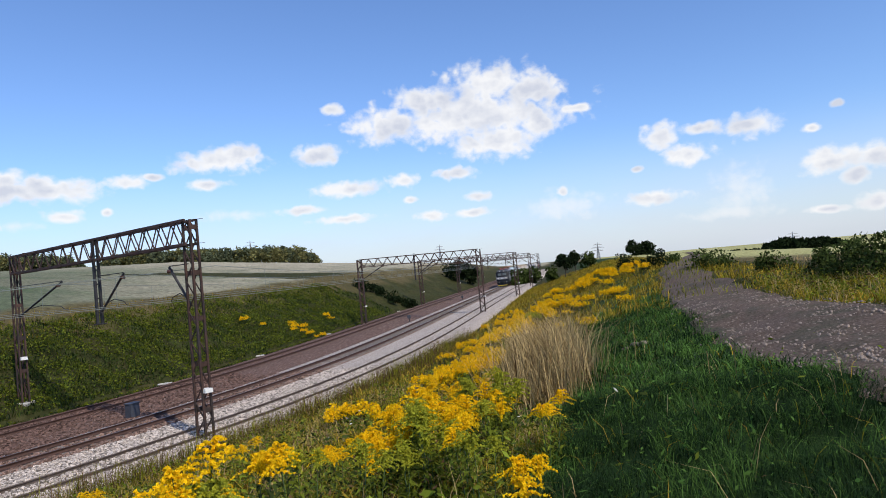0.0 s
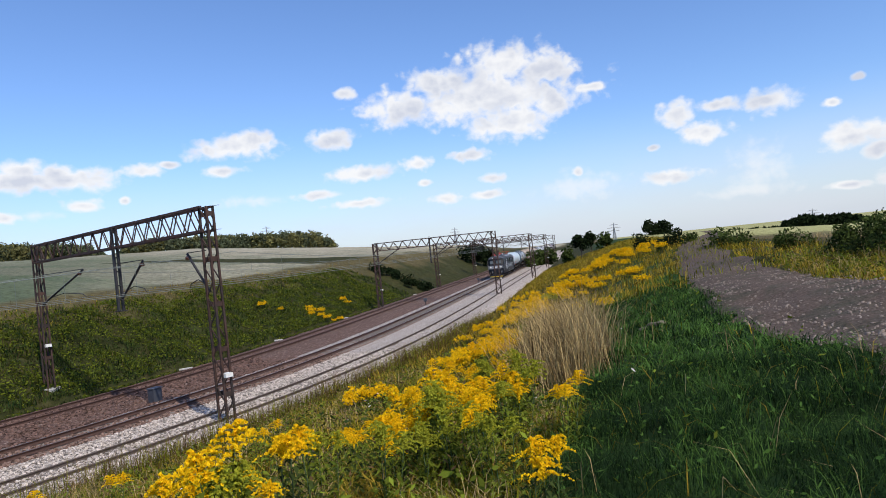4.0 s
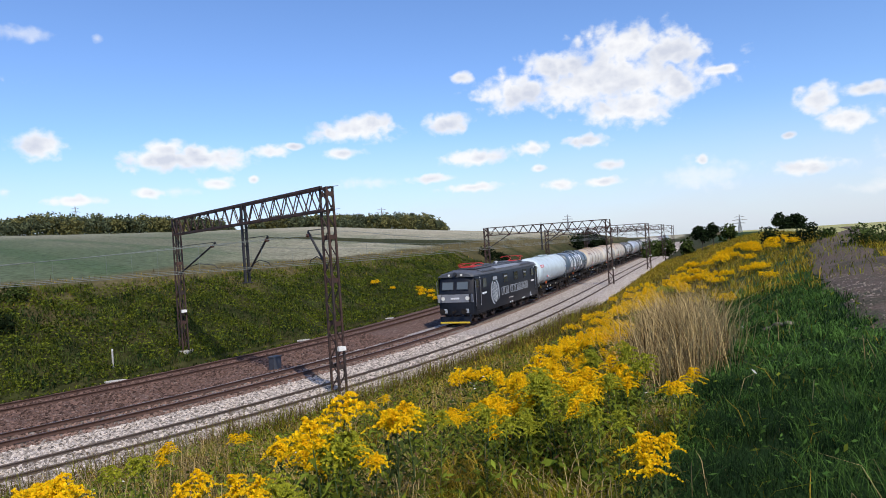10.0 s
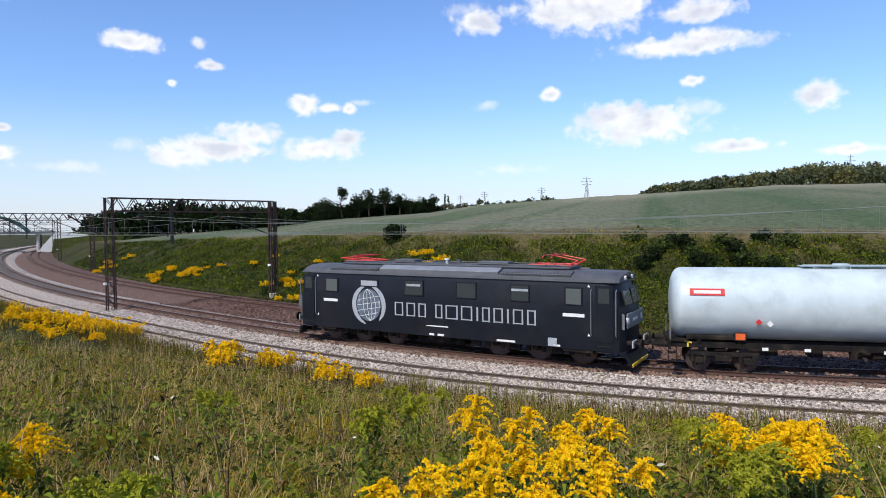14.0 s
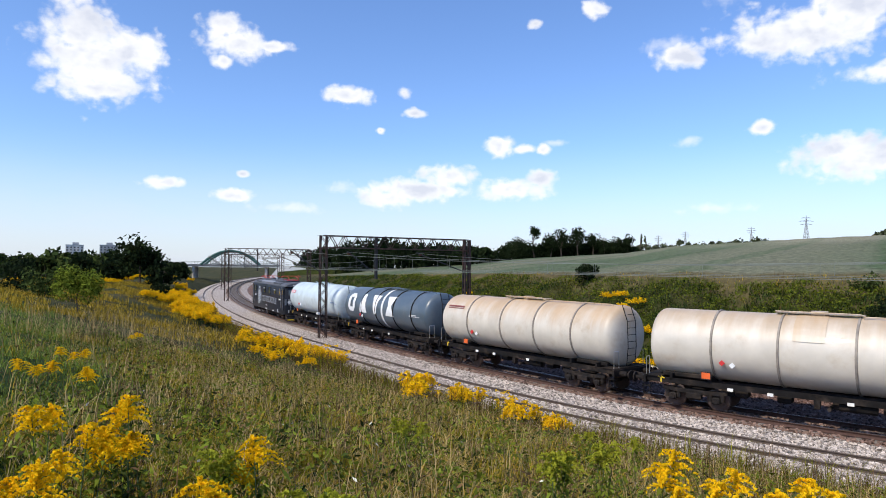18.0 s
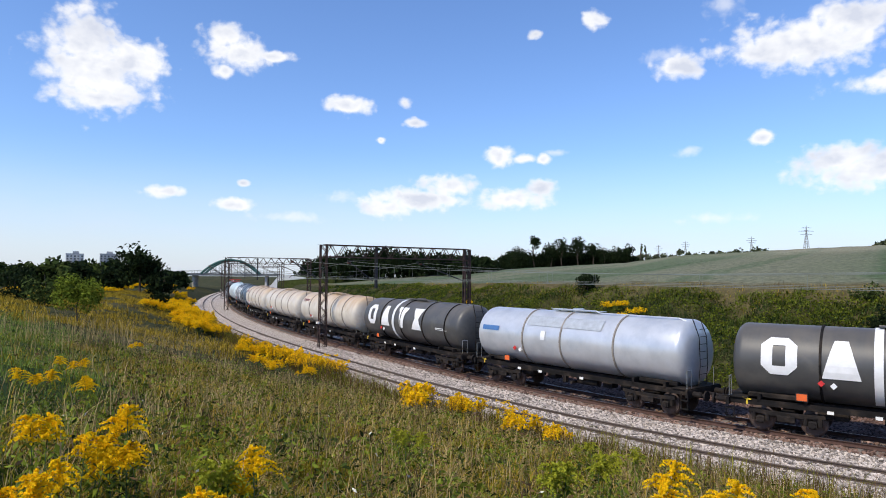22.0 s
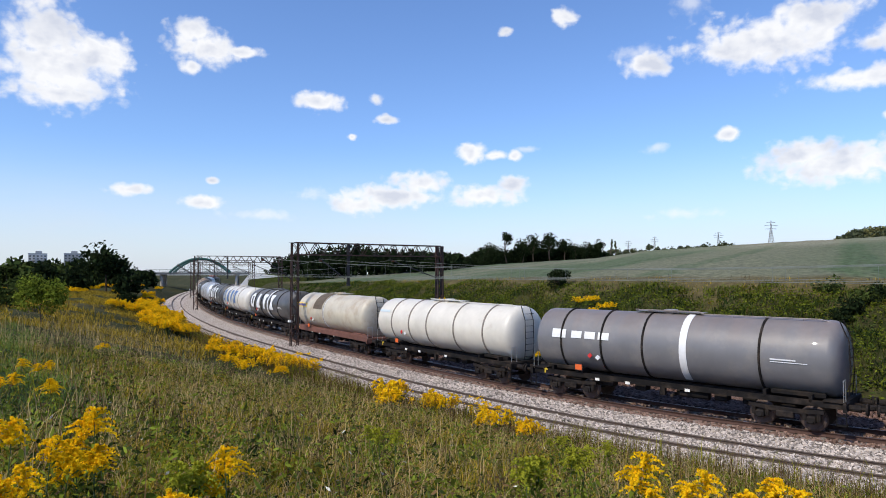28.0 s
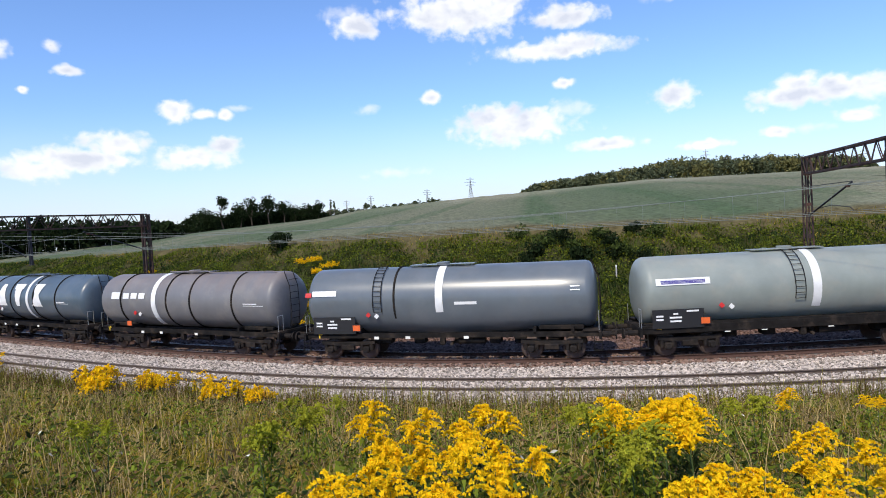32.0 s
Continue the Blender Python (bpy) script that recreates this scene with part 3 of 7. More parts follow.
def build_ballast_stones(label, n, s0, s1, o0, o1, mat_, size, seed):
    """Angular broken stones lying on the bed, too many to count."""
    rng = np.random.RandomState(seed)
    s, o = s0 + (s1 - s0) * rng.rand(n), o0 + (o1 - o0) * rng.rand(n)
    sec = [(8.6, -1.0), (7.2, -.26), (6.4, -.135), (4.15, -.135), (3.5, -.14), (2.5, -.26), (1.55, -.21), (-1.5, -.21), (-2.6, -.34), (-3.6, -.45), (-5.0, -.22), (-5.9, -.17), (-7.5, -.17), (-8.6, -.24), (-10.0, -.5)]
    z = np.interp(o, [a for a, b in sec[::-1]], [b for a, b in sec[::-1]])
    free = np.ones(n, bool)
    for track in (0.0, NEAR, FAR):
        free &= np.abs(np.abs(o - track) - .75) > .12
    s, o, z = s[free], o[free], z[free]
    t = np.interp(s, _s, _th)
    p = np.stack([np.interp(s, _s, _x) - o * np.sin(t), np.interp(s, _s, _y) + o * np.cos(t), z + .012], 1)
    k = len(p)
    base = np.array([[1, 0, -.5], [-.5, .87, -.5], [-.5, -.87, -.5], [.5, .5, .6], [-.7, .2, .5], [.2, -.75, .55]])
    a = rng.rand(k) * 6.28
    c, d = np.cos(a)[:, None], np.sin(a)[:, None]
    v = base[None] * (.6 + .8 * rng.rand(k, 6, 1)) * (size * (.55 + .75 * rng.rand(k)))[:, None, None]
    v = np.stack([v[..., 0] * c - v[..., 1] * d, v[..., 0] * d + v[..., 1] * c, v[..., 2]], -1) + p[:, None]
    q = np.arange(k)[:, None] * 6
    tri = np.concatenate([q + [3, 4, 5], q + [0, 3, 5], q + [0, 5, 2], q + [1, 4, 3], q + [1, 3, 0], q + [2, 5, 4], q + [2, 4, 1]])
    me = bpy.data.meshes.new("ballast_stones")
    me.from_pydata(v.reshape(-1, 3), [], tri.tolist())
    me.materials.append(MAT[mat_])
    tagged(new("ballast_stones", me), label, "ballast stones", kind="stuff")


mat("stone_grey", (0.40, 0.350, 0.310), 0.95, spec=.1, grains=.75)
mat("stone_rust", (0.19, 0.125, 0.10), 0.95, spec=.1, grains=.7)
mat("stone_brown", (0.125, 0.078, 0.064), 0.95, spec=.1, grains=.7)
build_ballast_stones("loose pale grey crushed ballast stones", 78000, -34, 44, 1.6, 8.1, "stone_grey", .058, 1)
build_ballast_stones("rust-stained ballast stones between the running rails", 15000, -34, 44, -1.6, 1.6, "stone_rust", .07, 2)
build_ballast_stones("old rust-brown ballast stones", 36000, -34, 40, -9.8, -2.2, "stone_brown", .075, 3)


build_track(0.0, "rail_rust", "rail_bright", "sleeper", "well-used railway track with rusty rail sides on grey ballast", (-40, 50))
build_track(NEAR, "rail_old", "rail_old", "sleeper_grey", "weathered railway track on concrete sleepers in grey ballast", (-40, 50))
build_track(FAR, "rail_rust", "rail_rust", "sleeper_old", "disused rusty railway track in brown ballast", (-40, 50))

# ------------------------------------------------------------------ overhead line
mat("rust_orange", (0.060, 0.030, 0.022), 0.85, metal=0.1, var=0.45, scale=2.2, second=(0.032, 0.023, 0.021), second_scale=1.6, second_lo=0.42, second_hi=0.6, bump=0.004)


def build_mast(portal, foot, top, ux, label):
    """A lattice mast of two channels with zigzag lacing; ux runs along the line, uy across."""
    h = top - foot.z + .4
    bar_ = .085 if foot.length < 62 else .13
    b = Build()
    uy = Vector((-ux.y, ux.x, 0))
    base = Vector((foot.x, foot.y, foot.z - .4))
    for sx in (-1, 1):
        for sy in (-1, 1):
            b.bar(base + ux * (.19 * sx) + uy * (.30 * sy), base + ux * (.15 * sx) + uy * (.27 * sy) + Vector((0, 0, h)), bar_, bar_, ux)
    leg = part("mast", b, "rust_orange", portal, label)
    b = Build()
    n = int(h / .62)
    for sx in (-1, 1):
        for i in range(n):
            z0, z1 = h * i / n, h * (i + 1) / n
            k = 1 if i % 2 else -1
            b.bar(base + ux * (.18 * sx) + uy * (.28 * k) + Vector((0, 0, z0)), base + ux * (.18 * sx) - uy * (.28 * k) + Vector((0, 0, z1)), bar_ * .6, .03, ux)
    for i in range(0, n, 3):
        z0 = h * (i + .5) / n
        for sy in (-1, 1):
            b.bar(base + ux * .18 + uy * (.29 * sy) + Vector((0, 0, z0)), base - ux * .18 + uy * (.29 * sy) + Vector((0, 0, z0)), .2, .015, uy)
    part("lacing", b, "rust_orange", leg)
    b = Build()
    b.box((base.x, base.y, foot.z - .24), (.85, .85, .5), bevel=.05)
    part("footing", b, "concrete", leg)
    b = Build()
    q = base + uy * .33 + Vector((0, 0, 2.6 + .4))
    b.box(q, (.34, .34, .17), Matrix((ux, uy, (0, 0, 1))).transposed().to_3x3())
    part("number_plate", b, "sign_white", leg, "small white enamel plate")
    return leg


def build_portal(ax, ay, bx, by, arms=True, label="rusty lattice steel catenary portal spanning the three tracks", top=None):
    p = thing("catenary_portal", label, "portal", "catenary portals over the railway")
    a, c = Vector((ax, ay, height(ax, ay))), Vector((bx, by, height(bx, by)))
    top = top or 8.75
    across = Vector((bx - ax, by - ay, 0))
    span = across.length
    across.normalize()
    ux = Vector((across.y, -across.x, 0))
    build_mast(p, a, top, ux, "slender lattice mast, dark and rusty")
    build_mast(p, c, top, ux, "heavy lattice mast with orange rust")
    b = Build()
    lo, hi = top - 1.0, top
    for sx in (-1, 1):
        for z in (lo, hi):
            b.bar((ax + ux.x * .24 * sx, ay + ux.y * .24 * sx, z), (bx + ux.x * .24 * sx, by + ux.y * .24 * sx, z), .10, .10)
    beam = part("beam", b, "steel_rust", p)
    b = Build()
    n = int(span / .62)
    for sx in (-1, 1):
        for i in range(n):
            e0, e1 = span * i / n, span * (i + 1) / n
            z0, z1 = (lo, hi) if i % 2 else (hi, lo)
            o = ux * (.24 * sx)
            b.bar(Vector((ax, ay, z0)) + across * e0 + o, Vector((ax, ay, z1)) + across * e1 + o, .06, .03, ux)
    for i in range(0, n, 2):
        for z in (lo, hi):
            e = span * i / n
            b.bar(Vector((ax, ay, z)) + across * e + ux * .24, Vector((ax, ay, z)) + across * (e + span / n * 2) - ux * .24, .04, .015)
    part("lacing", b, "steel_rust", beam)
    if not arms:
        return p
    # a hanging post between the far and the middle track, and one bracket for each track
    s, o = along([(ax + bx) / 2], [(ay + by) / 2])
    oa, ob_ = along([ax], [ay])[1][0], along([bx], [by])[1][0]
    place = lambda oo: Vector((ax, ay, 0)) + across * (span * (oo - oa) / (ob_ - oa))
    mid = place((FAR + 0) / 2 + .9)
    b = Build()
    for sx in (-1, 1):
        b.bar(mid + ux * (.11 * sx) + Vector((0, 0, top + .05)), mid + ux * (.11 * sx) + Vector((0, 0, 4.7)), .10, .16, across)
    b.box(mid + Vector((0, 0, 4.72)), (.42, .42, .05))
    for z in (5.3, 6.0, 6.7, 7.4, 8.1):
        b.box(mid + Vector((0, 0, z)), (.24, .24, .06))
    part("drop_post", b, "steel_dark", p)
    for root, track_o, sgn in ((Vector((ax, ay, 0)), FAR, 1), (mid, 0.0, 1), (Vector((bx, by, 0)), NEAR, -1)):
        br = Build()
        tip = place(track_o)
        d = (tip - root)
        reach = max(d.length, 1.6)
        d = d.normalized()
        hinge = root + d * .32
        end = root + d * (reach + .25)
        br.tube(hinge + Vector((0, 0, 5.35)), end + Vector((0, 0, 7.05)), .055, 8)
        br.tube(hinge + Vector((0, 0, 7.1)), end + Vector((0, 0, 7.1)), .02, 6)
        arm = part("bracket", br, "steel_dark", p)
        br = Build()
        for k in range(5):
            q = hinge.lerp(end, .9) + Vector((0, 0, 6.88 + .0 * k))
            br.tube(q + d * (.05 * k), q + d * (.05 * k + .03), .09, 10)
        part("insulator", br, "insulator", arm)
        br = Build()
        br.pipe([hinge.lerp(end, .28) + Vector((0, 0, 5.75)), hinge.lerp(end, .55) + Vector((0, 0, 5.9)), hinge.lerp(end, .95) + Vector((0, 0, 5.75)), hinge.lerp(end, 1.02) + Vector((0, 0, 5.58))], .022, 6)
        part("steady_arm", br, "steel_dark", arm)
    return p


PORTALS = [(-25.6, 39.2, -10.4, 27.2), (-11.1, 86.0, 4.4, 84.2), (*rail_pose(38, -11.9)[:2], *rail_pose(38, 2.4)[:2])]
for q, top_ in zip(PORTALS, (8.9, 7.95, 8.35)):
    build_portal(*q, top=top_)
FAR_PORTALS = []
for s_, oa_, ob_ in ((96, -11, 2.4), (142, -11, 2.4), (180, -11, 2.4), (-110, -10, 7.6), (-150, -10, 7.6), (-195, -10, 7.6)):
    x0_, y0_, _ = rail_pose(s_, oa_)
    x1_, y1_, _ = rail_pose(s_, ob_)
    FAR_PORTALS.append((x0_, y0_, x1_, y1_))
    build_portal(x0_, y0_, x1_, y1_, label="distant rusty lattice catenary portal over the railway", top=8.4 if s_ > 0 else 7.6)


def build_wires():
    w = thing("overhead_wires", "thin grey-green overhead contact and carrier wires", "wires")
    stops = sorted(float(along([(q[0] + q[2]) / 2], [(q[1] + q[3]) / 2])[0][0]) for q in PORTALS + FAR_PORTALS)
    stops = [-260.0] + stops + [225.0]
    for o in (FAR, 0.0, NEAR):
        b, c, d = Build(), Build(), Build()
        lows, highs = [], []
        for s0, s1 in zip(stops, stops[1:]):
            n = max(6, int((s1 - s0) / 4))
            low, high = [], []
            x0, y0, _ = rail_pose(s0, o)
            x1, y1, _ = rail_pose(s1, o)
            for i in range(n + 1):
                t = i / n
                # each span hangs straight between its supports in plan
                x, y = x0 + (x1 - x0) * t, y0 + (y1 - y0) * t
                low.append((x, y, 5.55))
                high.append((x, y, 7.0 - 3.6 * t * (1 - t)))
            lows += low if not lows else low[1:]
            highs += high if not highs else high[1:]
            for p, q in list(zip(low, high))[1:-1]:
                d.tube(p, q, .008, 3)
        b.cable(lows, .011)
        c.cable(highs, .011)
        part("contact_wire", b, "wire", w)
        part("carrier_wire", c, "wire", w)
        part("dropper", d, "wire", w)["kind"] = "stuff"


build_wires()

# ------------------------------------------------------------------ train
mat("loco_paint", (0.009, 0.011, 0.017), 0.45, var=0.2, scale=1.2, second=(0.015, 0.015, 0.020), second_scale=.5, coat=.03, spec=.22)
mat("loco_roof", (0.075, 0.08, 0.092), 0.6, var=0.25, scale=1.6)
mat("loco_band", (0.20, 0.21, 0.235), 0.45, var=0.15, scale=2)
mat("glass_dark", (0.04, 0.048, 0.052), 0.06, spec=1.0)
mat("band_grey", (0.24, 0.21, 0.18), 0.6, var=0.3, scale=3)
# pale base colour stands in for sky and grass mirrored in the cab glass
mat("glass_pale", (0.10, 0.115, 0.115), 0.08, spec=1.0)
mat("letter_white", (0.72, 0.73, 0.74), 0.5, var=0.08, scale=3)
mat("letter_silver", (0.34, 0.37, 0.41), 0.45, var=0.15, scale=4)
mat("globe", (0.10, 0.13, 0.17), 0.3, var=0.4, scale=3, second=(0.45, 0.52, 0.58), second_scale=1.1)
mat("panto_red", (0.50, 0.035, 0.03), 0.5, var=0.1, scale=6)
mat("lamp_glass", (0.75, 0.75, 0.7), 0.15)
mat("yellow", (0.70, 0.50, 0.04), 0.5, var=0.1, scale=4)
mat("orange", (0.70, 0.12, 0.02), 0.6, var=.1, scale=6)
mat("red", (0.55, 0.03, 0.03), 0.5)
mat("blue_letter", (0.05, 0.14, 0.33), 0.5, var=0.1, scale=4)
mat("navy_letter", (0.05, 0.04, 0.22), 0.5)
mat("black_plate", (0.015, 0.015, 0.017), 0.5)
mat("underframe", (0.012, 0.011, 0.011), 0.85, spec=.12, var=0.4, scale=3, second=(0.036, 0.028, 0.023), second_scale=1.4)
mat("bogie", (0.016, 0.014, 0.014), 0.85, spec=.15, var=0.4, scale=5, second=(0.034, 0.026, 0.021), second_scale=3)
mat("brown_frame", (0.13, 0.055, 0.04), 0.8, var=0.3, scale=2)
mat("wheel", (0.11, 0.08, 0.07), 0.5, metal=0.6, var=0.2, scale=6)
mat("chrome", (0.55, 0.56, 0.57), 0.3, metal=0.8)
STREAK = dict(var=0.10, scale=0.9, second_scale=0.8, coat=.15)
mat("tank_iceblue", (0.52, 0.60, 0.63), 0.42, second=(0.44, 0.51, 0.53), **STREAK)
mat("tank_slate", (0.075, 0.105, 0.135), 0.36, second=(0.095, 0.12, 0.145), **STREAK)
mat("tank_cream", (0.56, 0.52, 0.45), 0.5, second=(0.46, 0.39, 0.30), second_lo=.5, second_hi=.72, crown=((0.46, 0.33, 0.205), 2.7, 4.2), **STREAK)
mat("tank_cream_b", (0.58, 0.54, 0.47), 0.5, second=(0.48, 0.41, 0.32), second_lo=.5, second_hi=.75, crown=((0.44, 0.33, 0.22), 2.9, 4.4), **STREAK)
mat("tank_graphite", (0.058, 0.058, 0.058), 0.5, second=(0.085, 0.081, 0.075), crown=((0.11, 0.098, 0.082), 3.1, 4.6), **STREAK)
mat("tank_silver", (0.55, 0.57, 0.60), 0.32, metal=.35, second=(0.48, 0.51, 0.55), **STREAK)
mat("tank_white", (0.62, 0.59, 0.52), 0.42, second=(0.50, 0.44, 0.36), second_lo=.55, second_hi=.8, **STREAK)
mat("tank_beige", (0.50, 0.46, 0.37), 0.5, second=(0.42, 0.35, 0.26), **STREAK)
mat("tank_sludge", (0.10, 0.075, 0.05), 0.7, var=.3, scale=2)
mat("tank_grey", (0.150, 0.150, 0.160), 0.5, second=(0.19, 0.183, 0.18), crown=((0.185, 0.155, 0.145), 3.0, 4.5), **STREAK)
mat("tank_red", (0.135, 0.030, 0.024), 0.42, second=(0.09, 0.022, 0.019), **STREAK)
mat("tank_red_patch", (0.19, 0.055, 0.045), 0.45, var=.1, scale=2)
mat("tank_steel", (0.115, 0.135, 0.155), 0.3, second=(0.13, 0.145, 0.16), **STREAK)
mat("tank_olive", (0.23, 0.26, 0.245), 0.5, second=(0.26, 0.275, 0.25), **STREAK)


def patch(b, x0, x1, a0, a1, r, zc, skew=0.0, nx=3, na=6, x2=None, x3=None):
    """A thin sheet on the left flank of a tank: angles in degrees below the top; x2, x3 are the lower ends."""
    x2, x3 = (x0 if x2 is None else x2), (x1 if x3 is None else x3)
    pts, faces = [], []
    for j in range(na + 1):
        t = j / na
        a = radians(a0 + (a1 - a0) * t)
        l, h = x0 + (x2 - x0) * t, x1 + (x3 - x1) * t
        for i in range(nx + 1):
            pts.append((l + (h - l) * i / nx, r * math.sin(a), zc + r * math.cos(a)))
    for j in range(na):
        for i in range(nx):
            k = j * (nx + 1) + i
            faces.append((k, k + 1, k + nx + 2, k + nx + 1))
    return b.add(pts, faces)


def build_wheelset(x, parent, r=.46):
    for sy in (-1, 1):
        b = Build()
        prof = ((0, .02), (0, r - .06), (.02, r - .05), (.03, r), (.12, r - .01), (.13, r + .03), (.15, r + .03), (.15, .02))
        n = 20
        for j, (dy, rr) in enumerate(prof):
            for i in range(n):
                a = 2 * math.pi * i / n
                b.v.append((x + rr * math.cos(a), sy * (.82 - dy), r + rr * math.sin(a)))
        for j in range(len(prof) - 1):
            for i in range(n):
                b.f.append((j * n + i, j * n + (i + 1) % n, (j + 1) * n + (i + 1) % n, (j + 1) * n + i))
                b.m.append(0)
        part("wheel", b, "wheel", parent, smooth=35)
    b = Build()
    b.tube((x, -.75, r), (x, .75, r), .08, 8)
    for sy in (-1, 1):
        b.box((x, sy * 1.04, r), (.30, .22, .28), bevel=.05)
        b.tube((x, sy * 1.14, r), (x, sy * 1.20, r), .11, 12)
    part("axle", b, "bogie", parent)


def build_bogie(v, xc, base=1.8):
    b = Build()
    for sy in (-1, 1):
        y = sy * 1.02
        b.box((xc, y, .72), (1.3, .14, .20), bevel=.03)
        b.bar((xc - .6, y, .74), (xc - base / 2 - .42, y, .80), .12, .16)
        b.bar((xc + .6, y, .74), (xc + base / 2 + .42, y, .80), .12, .16)
        b.box((xc, y * 1.03, .56), (.62, .20, .26), bevel=.04)
        for sx in (-1, 1):
            for k in (-.24, .24):
                b.tube((xc + sx * base / 2 + k, y, .42), (xc + sx * base / 2 + k, y, .70), .085, 8)
    b.box((xc, 0, .72), (.5, 2.0, .22), bevel=.04)
    bo = part("bogie", b, "bogie", v)
    for sx in (-1, 1):
        build_wheelset(xc + sx * base / 2, bo)
    return bo


def build_buffers(v, half, z=1.05):
    for sx in (-1, 1):
        for sy in (-1, 1):
            b = Build()
            b.tube((sx * (half - .62), sy * .875, z), (sx * (half - .22), sy * .875, z), .12, 10)
            b.tube((sx * (half - .25), sy * .875, z), (sx * (half - .06), sy * .875, z), .08, 10)
            b.tube((sx * (half - .06), sy * .875, z), (sx * half, sy * .875, z), .22, 14)
            part("buffer", b, "bogie", v)
        b = Build()
        b.bar((sx * (half - .6), 0, z), (sx * (half + .02), 0, z - .05), .09, .12)
        b.box((sx * (half - .1), 0, z - .06), (.3, .16, .2), bevel=.04)
        part("coupling", b, "bogie", v)


def build_tank_wagon(spec):
    """A bogie tank wagon, x along travel, the left flank (+y) towards the path."""
    L_, paint = spec.get("length", 14.8), spec["paint"]
    v = thing("tank_wagon", spec["label"], "tank wagon", "tank wagons of the train")
    half = L_ / 2
    th = half - spec.get("end", .78)
    R, zc = spec.get("radius", 1.46), spec.get("zc", 2.68)
    taper = spec.get("belly", 0.0)
    prof = [(-th - .02, .02)]
    for k in range(1, 7):
        a = k / 6 * math.pi / 2
        prof.append((-th + .42 - .44 * math.cos(a), R * (.10 + .90 * math.sin(a) ** .55)))
    prof += [(-th + .42 + (2 * th - .84) * i / 10, R) for i in range(1, 10)]
    prof += [(-x, r) for x, r in prof[6::-1]]
    b = Build()
    b.lathe(prof, 40, zc=zc)
    if taper:
        # the belly slopes down to the outlet in the middle
        out = []
        for x, y, z in b.v:
            k = max(0.0, 1 - abs(x) / (th - .4))
            low = max(0.0, (zc - z) / R)
            out.append((x, y, z - taper * k * low))
        b.v = out
    tank = part("tank", b, paint, v, smooth=50)
    for x in spec.get("bands", ()):
        b = Build()
        b.lathe(((x - .045, R + .004), (x - .04, R + .045), (x + .04, R + .045), (x + .045, R + .004)), 40, zc=zc)
        part("band", b, "underframe" if paint in ("tank_graphite", "tank_slate", "tank_grey", "tank_steel") else "band_grey", tank, smooth=40)
    if "stripe" in spec:
        x, w = spec["stripe"]
        b = Build()
        b.lathe(((x - w / 2, R + .008), (x - w / 2, R + .027), (x + w / 2, R + .027), (x + w / 2, R + .008)), 20, a0=0, a1=radians(150), zc=zc)
        part("stripe", b, "letter_white", tank, "broad white painted hoop", smooth=40)
    marks = []
    for name, shapes, col in spec.get("marks", ()):
        if name == "lettering_block":
            marks += [(name, group, col) for group in shapes]
        else:
            marks += [(name, [sh], col) for sh in shapes]
    for name, shapes, col in marks:
        b = Build()
        for sh in shapes:
            patch(b, *sh[:4], R + .03, zc, x2=sh[4] if len(sh) > 4 else None, x3=sh[5] if len(sh) > 5 else None)
        part(name, b, col, tank)
    # cradle and underframe
    b = Build()
    fr = spec.get("frame_paint", "underframe")
    if spec.get("frame", "centre") == "deep":
        for sy in (-1, 1):
            b.box((0, sy * 1.22, 1.18), (L_ - 1.5, .10, .36), bevel=.02)
            b.box((0, sy * .98, 1.38), (L_ - 1.7, .55, .05))
    for sy in (-1, 1):
        b.box((0, sy * 1.18, 1.12), (L_ - 1.3, .09, .22))
        b.box((0, sy * .45, 1.06), (L_ - 1.3, .12, .30))
        for x in (-th + 1.0, -th + 2.6, th - 2.6, th - 1.0):
            b.box((x, sy * .80, 1.28), (.12, .85, .30))
    for sx in (-1, 1):
        b.box((sx * (half - .66), 0, 1.08), (.10, 2.75, .32), bevel=.02)
        b.box((sx * (half - 1.0), 0, 1.26), (.75, 2.6, .04))
        b.box((sx * (th - 1.5), 0, 1.36), (1.9, 1.9, .22), bevel=.05)
    frame_ = part("underframe", b, fr, v)
    b = Build()
    for x in (-th + 3.3, -2.2, -.6, 1.3, 2.9, th - 3.2):
        b.box((x, .55, .82), (.5, .5, .3), bevel=.04)
    b.tube((-1.8, .9, .86), (-.6, .9, .86), .19, 12)
    b.tube((-th + 3, .2, .95), (th - 3, .2, .95), .05, 6)
    b.tube((-.3, -1.2, .72), (-.3, 1.2, .72), .07, 8)
    b.box((.1, 1.12, .85), (.22, .2, .35), bevel=.03)
    part("brake_gear", b, "underframe", frame_)
    for x in (-1.0, 1.7, 3.2):
        b = Build()
        b.box((x, 1.245, 1.02), (.22, .02, .12))
        part("plate", b, "sign_white", frame_)
    for sx in (-1, 1):
        b = Build()
        b.pipe([(sx * (half - .7), .9, 1.2), (sx * (half - .7), .9, 2.05), (sx * (half - .7), 1.25, 2.05), (sx * (half - .7), 1.25, 1.2)], .018, 6)
        part("handrail", b, "chrome", frame_, "pale steel handrail")
        b = Build()
        b.tube((sx * (half - .7), -.9, 1.2), (sx * (half - .7), -.9, 2.05), .018, 6)
        part("handrail", b, "chrome", frame_, "pale steel handrail")
        b = Build()
        for z in (.45, .80):
            b.box((sx * (half - .75), 1.30, z), (.34, .22, .03))
        for dx in (-.15, .15):
            b.bar((sx * (half - .75) + dx, 1.36, .45), (sx * (half - .75) + dx, 1.36, 1.1), .03, .03)
        part("step", b, "underframe", frame_)
    # walkway and dome on top, ladder
    b = Build()
    top = zc + R
    b.box((.2, 0, top + .06), (3.0, .7, .03))
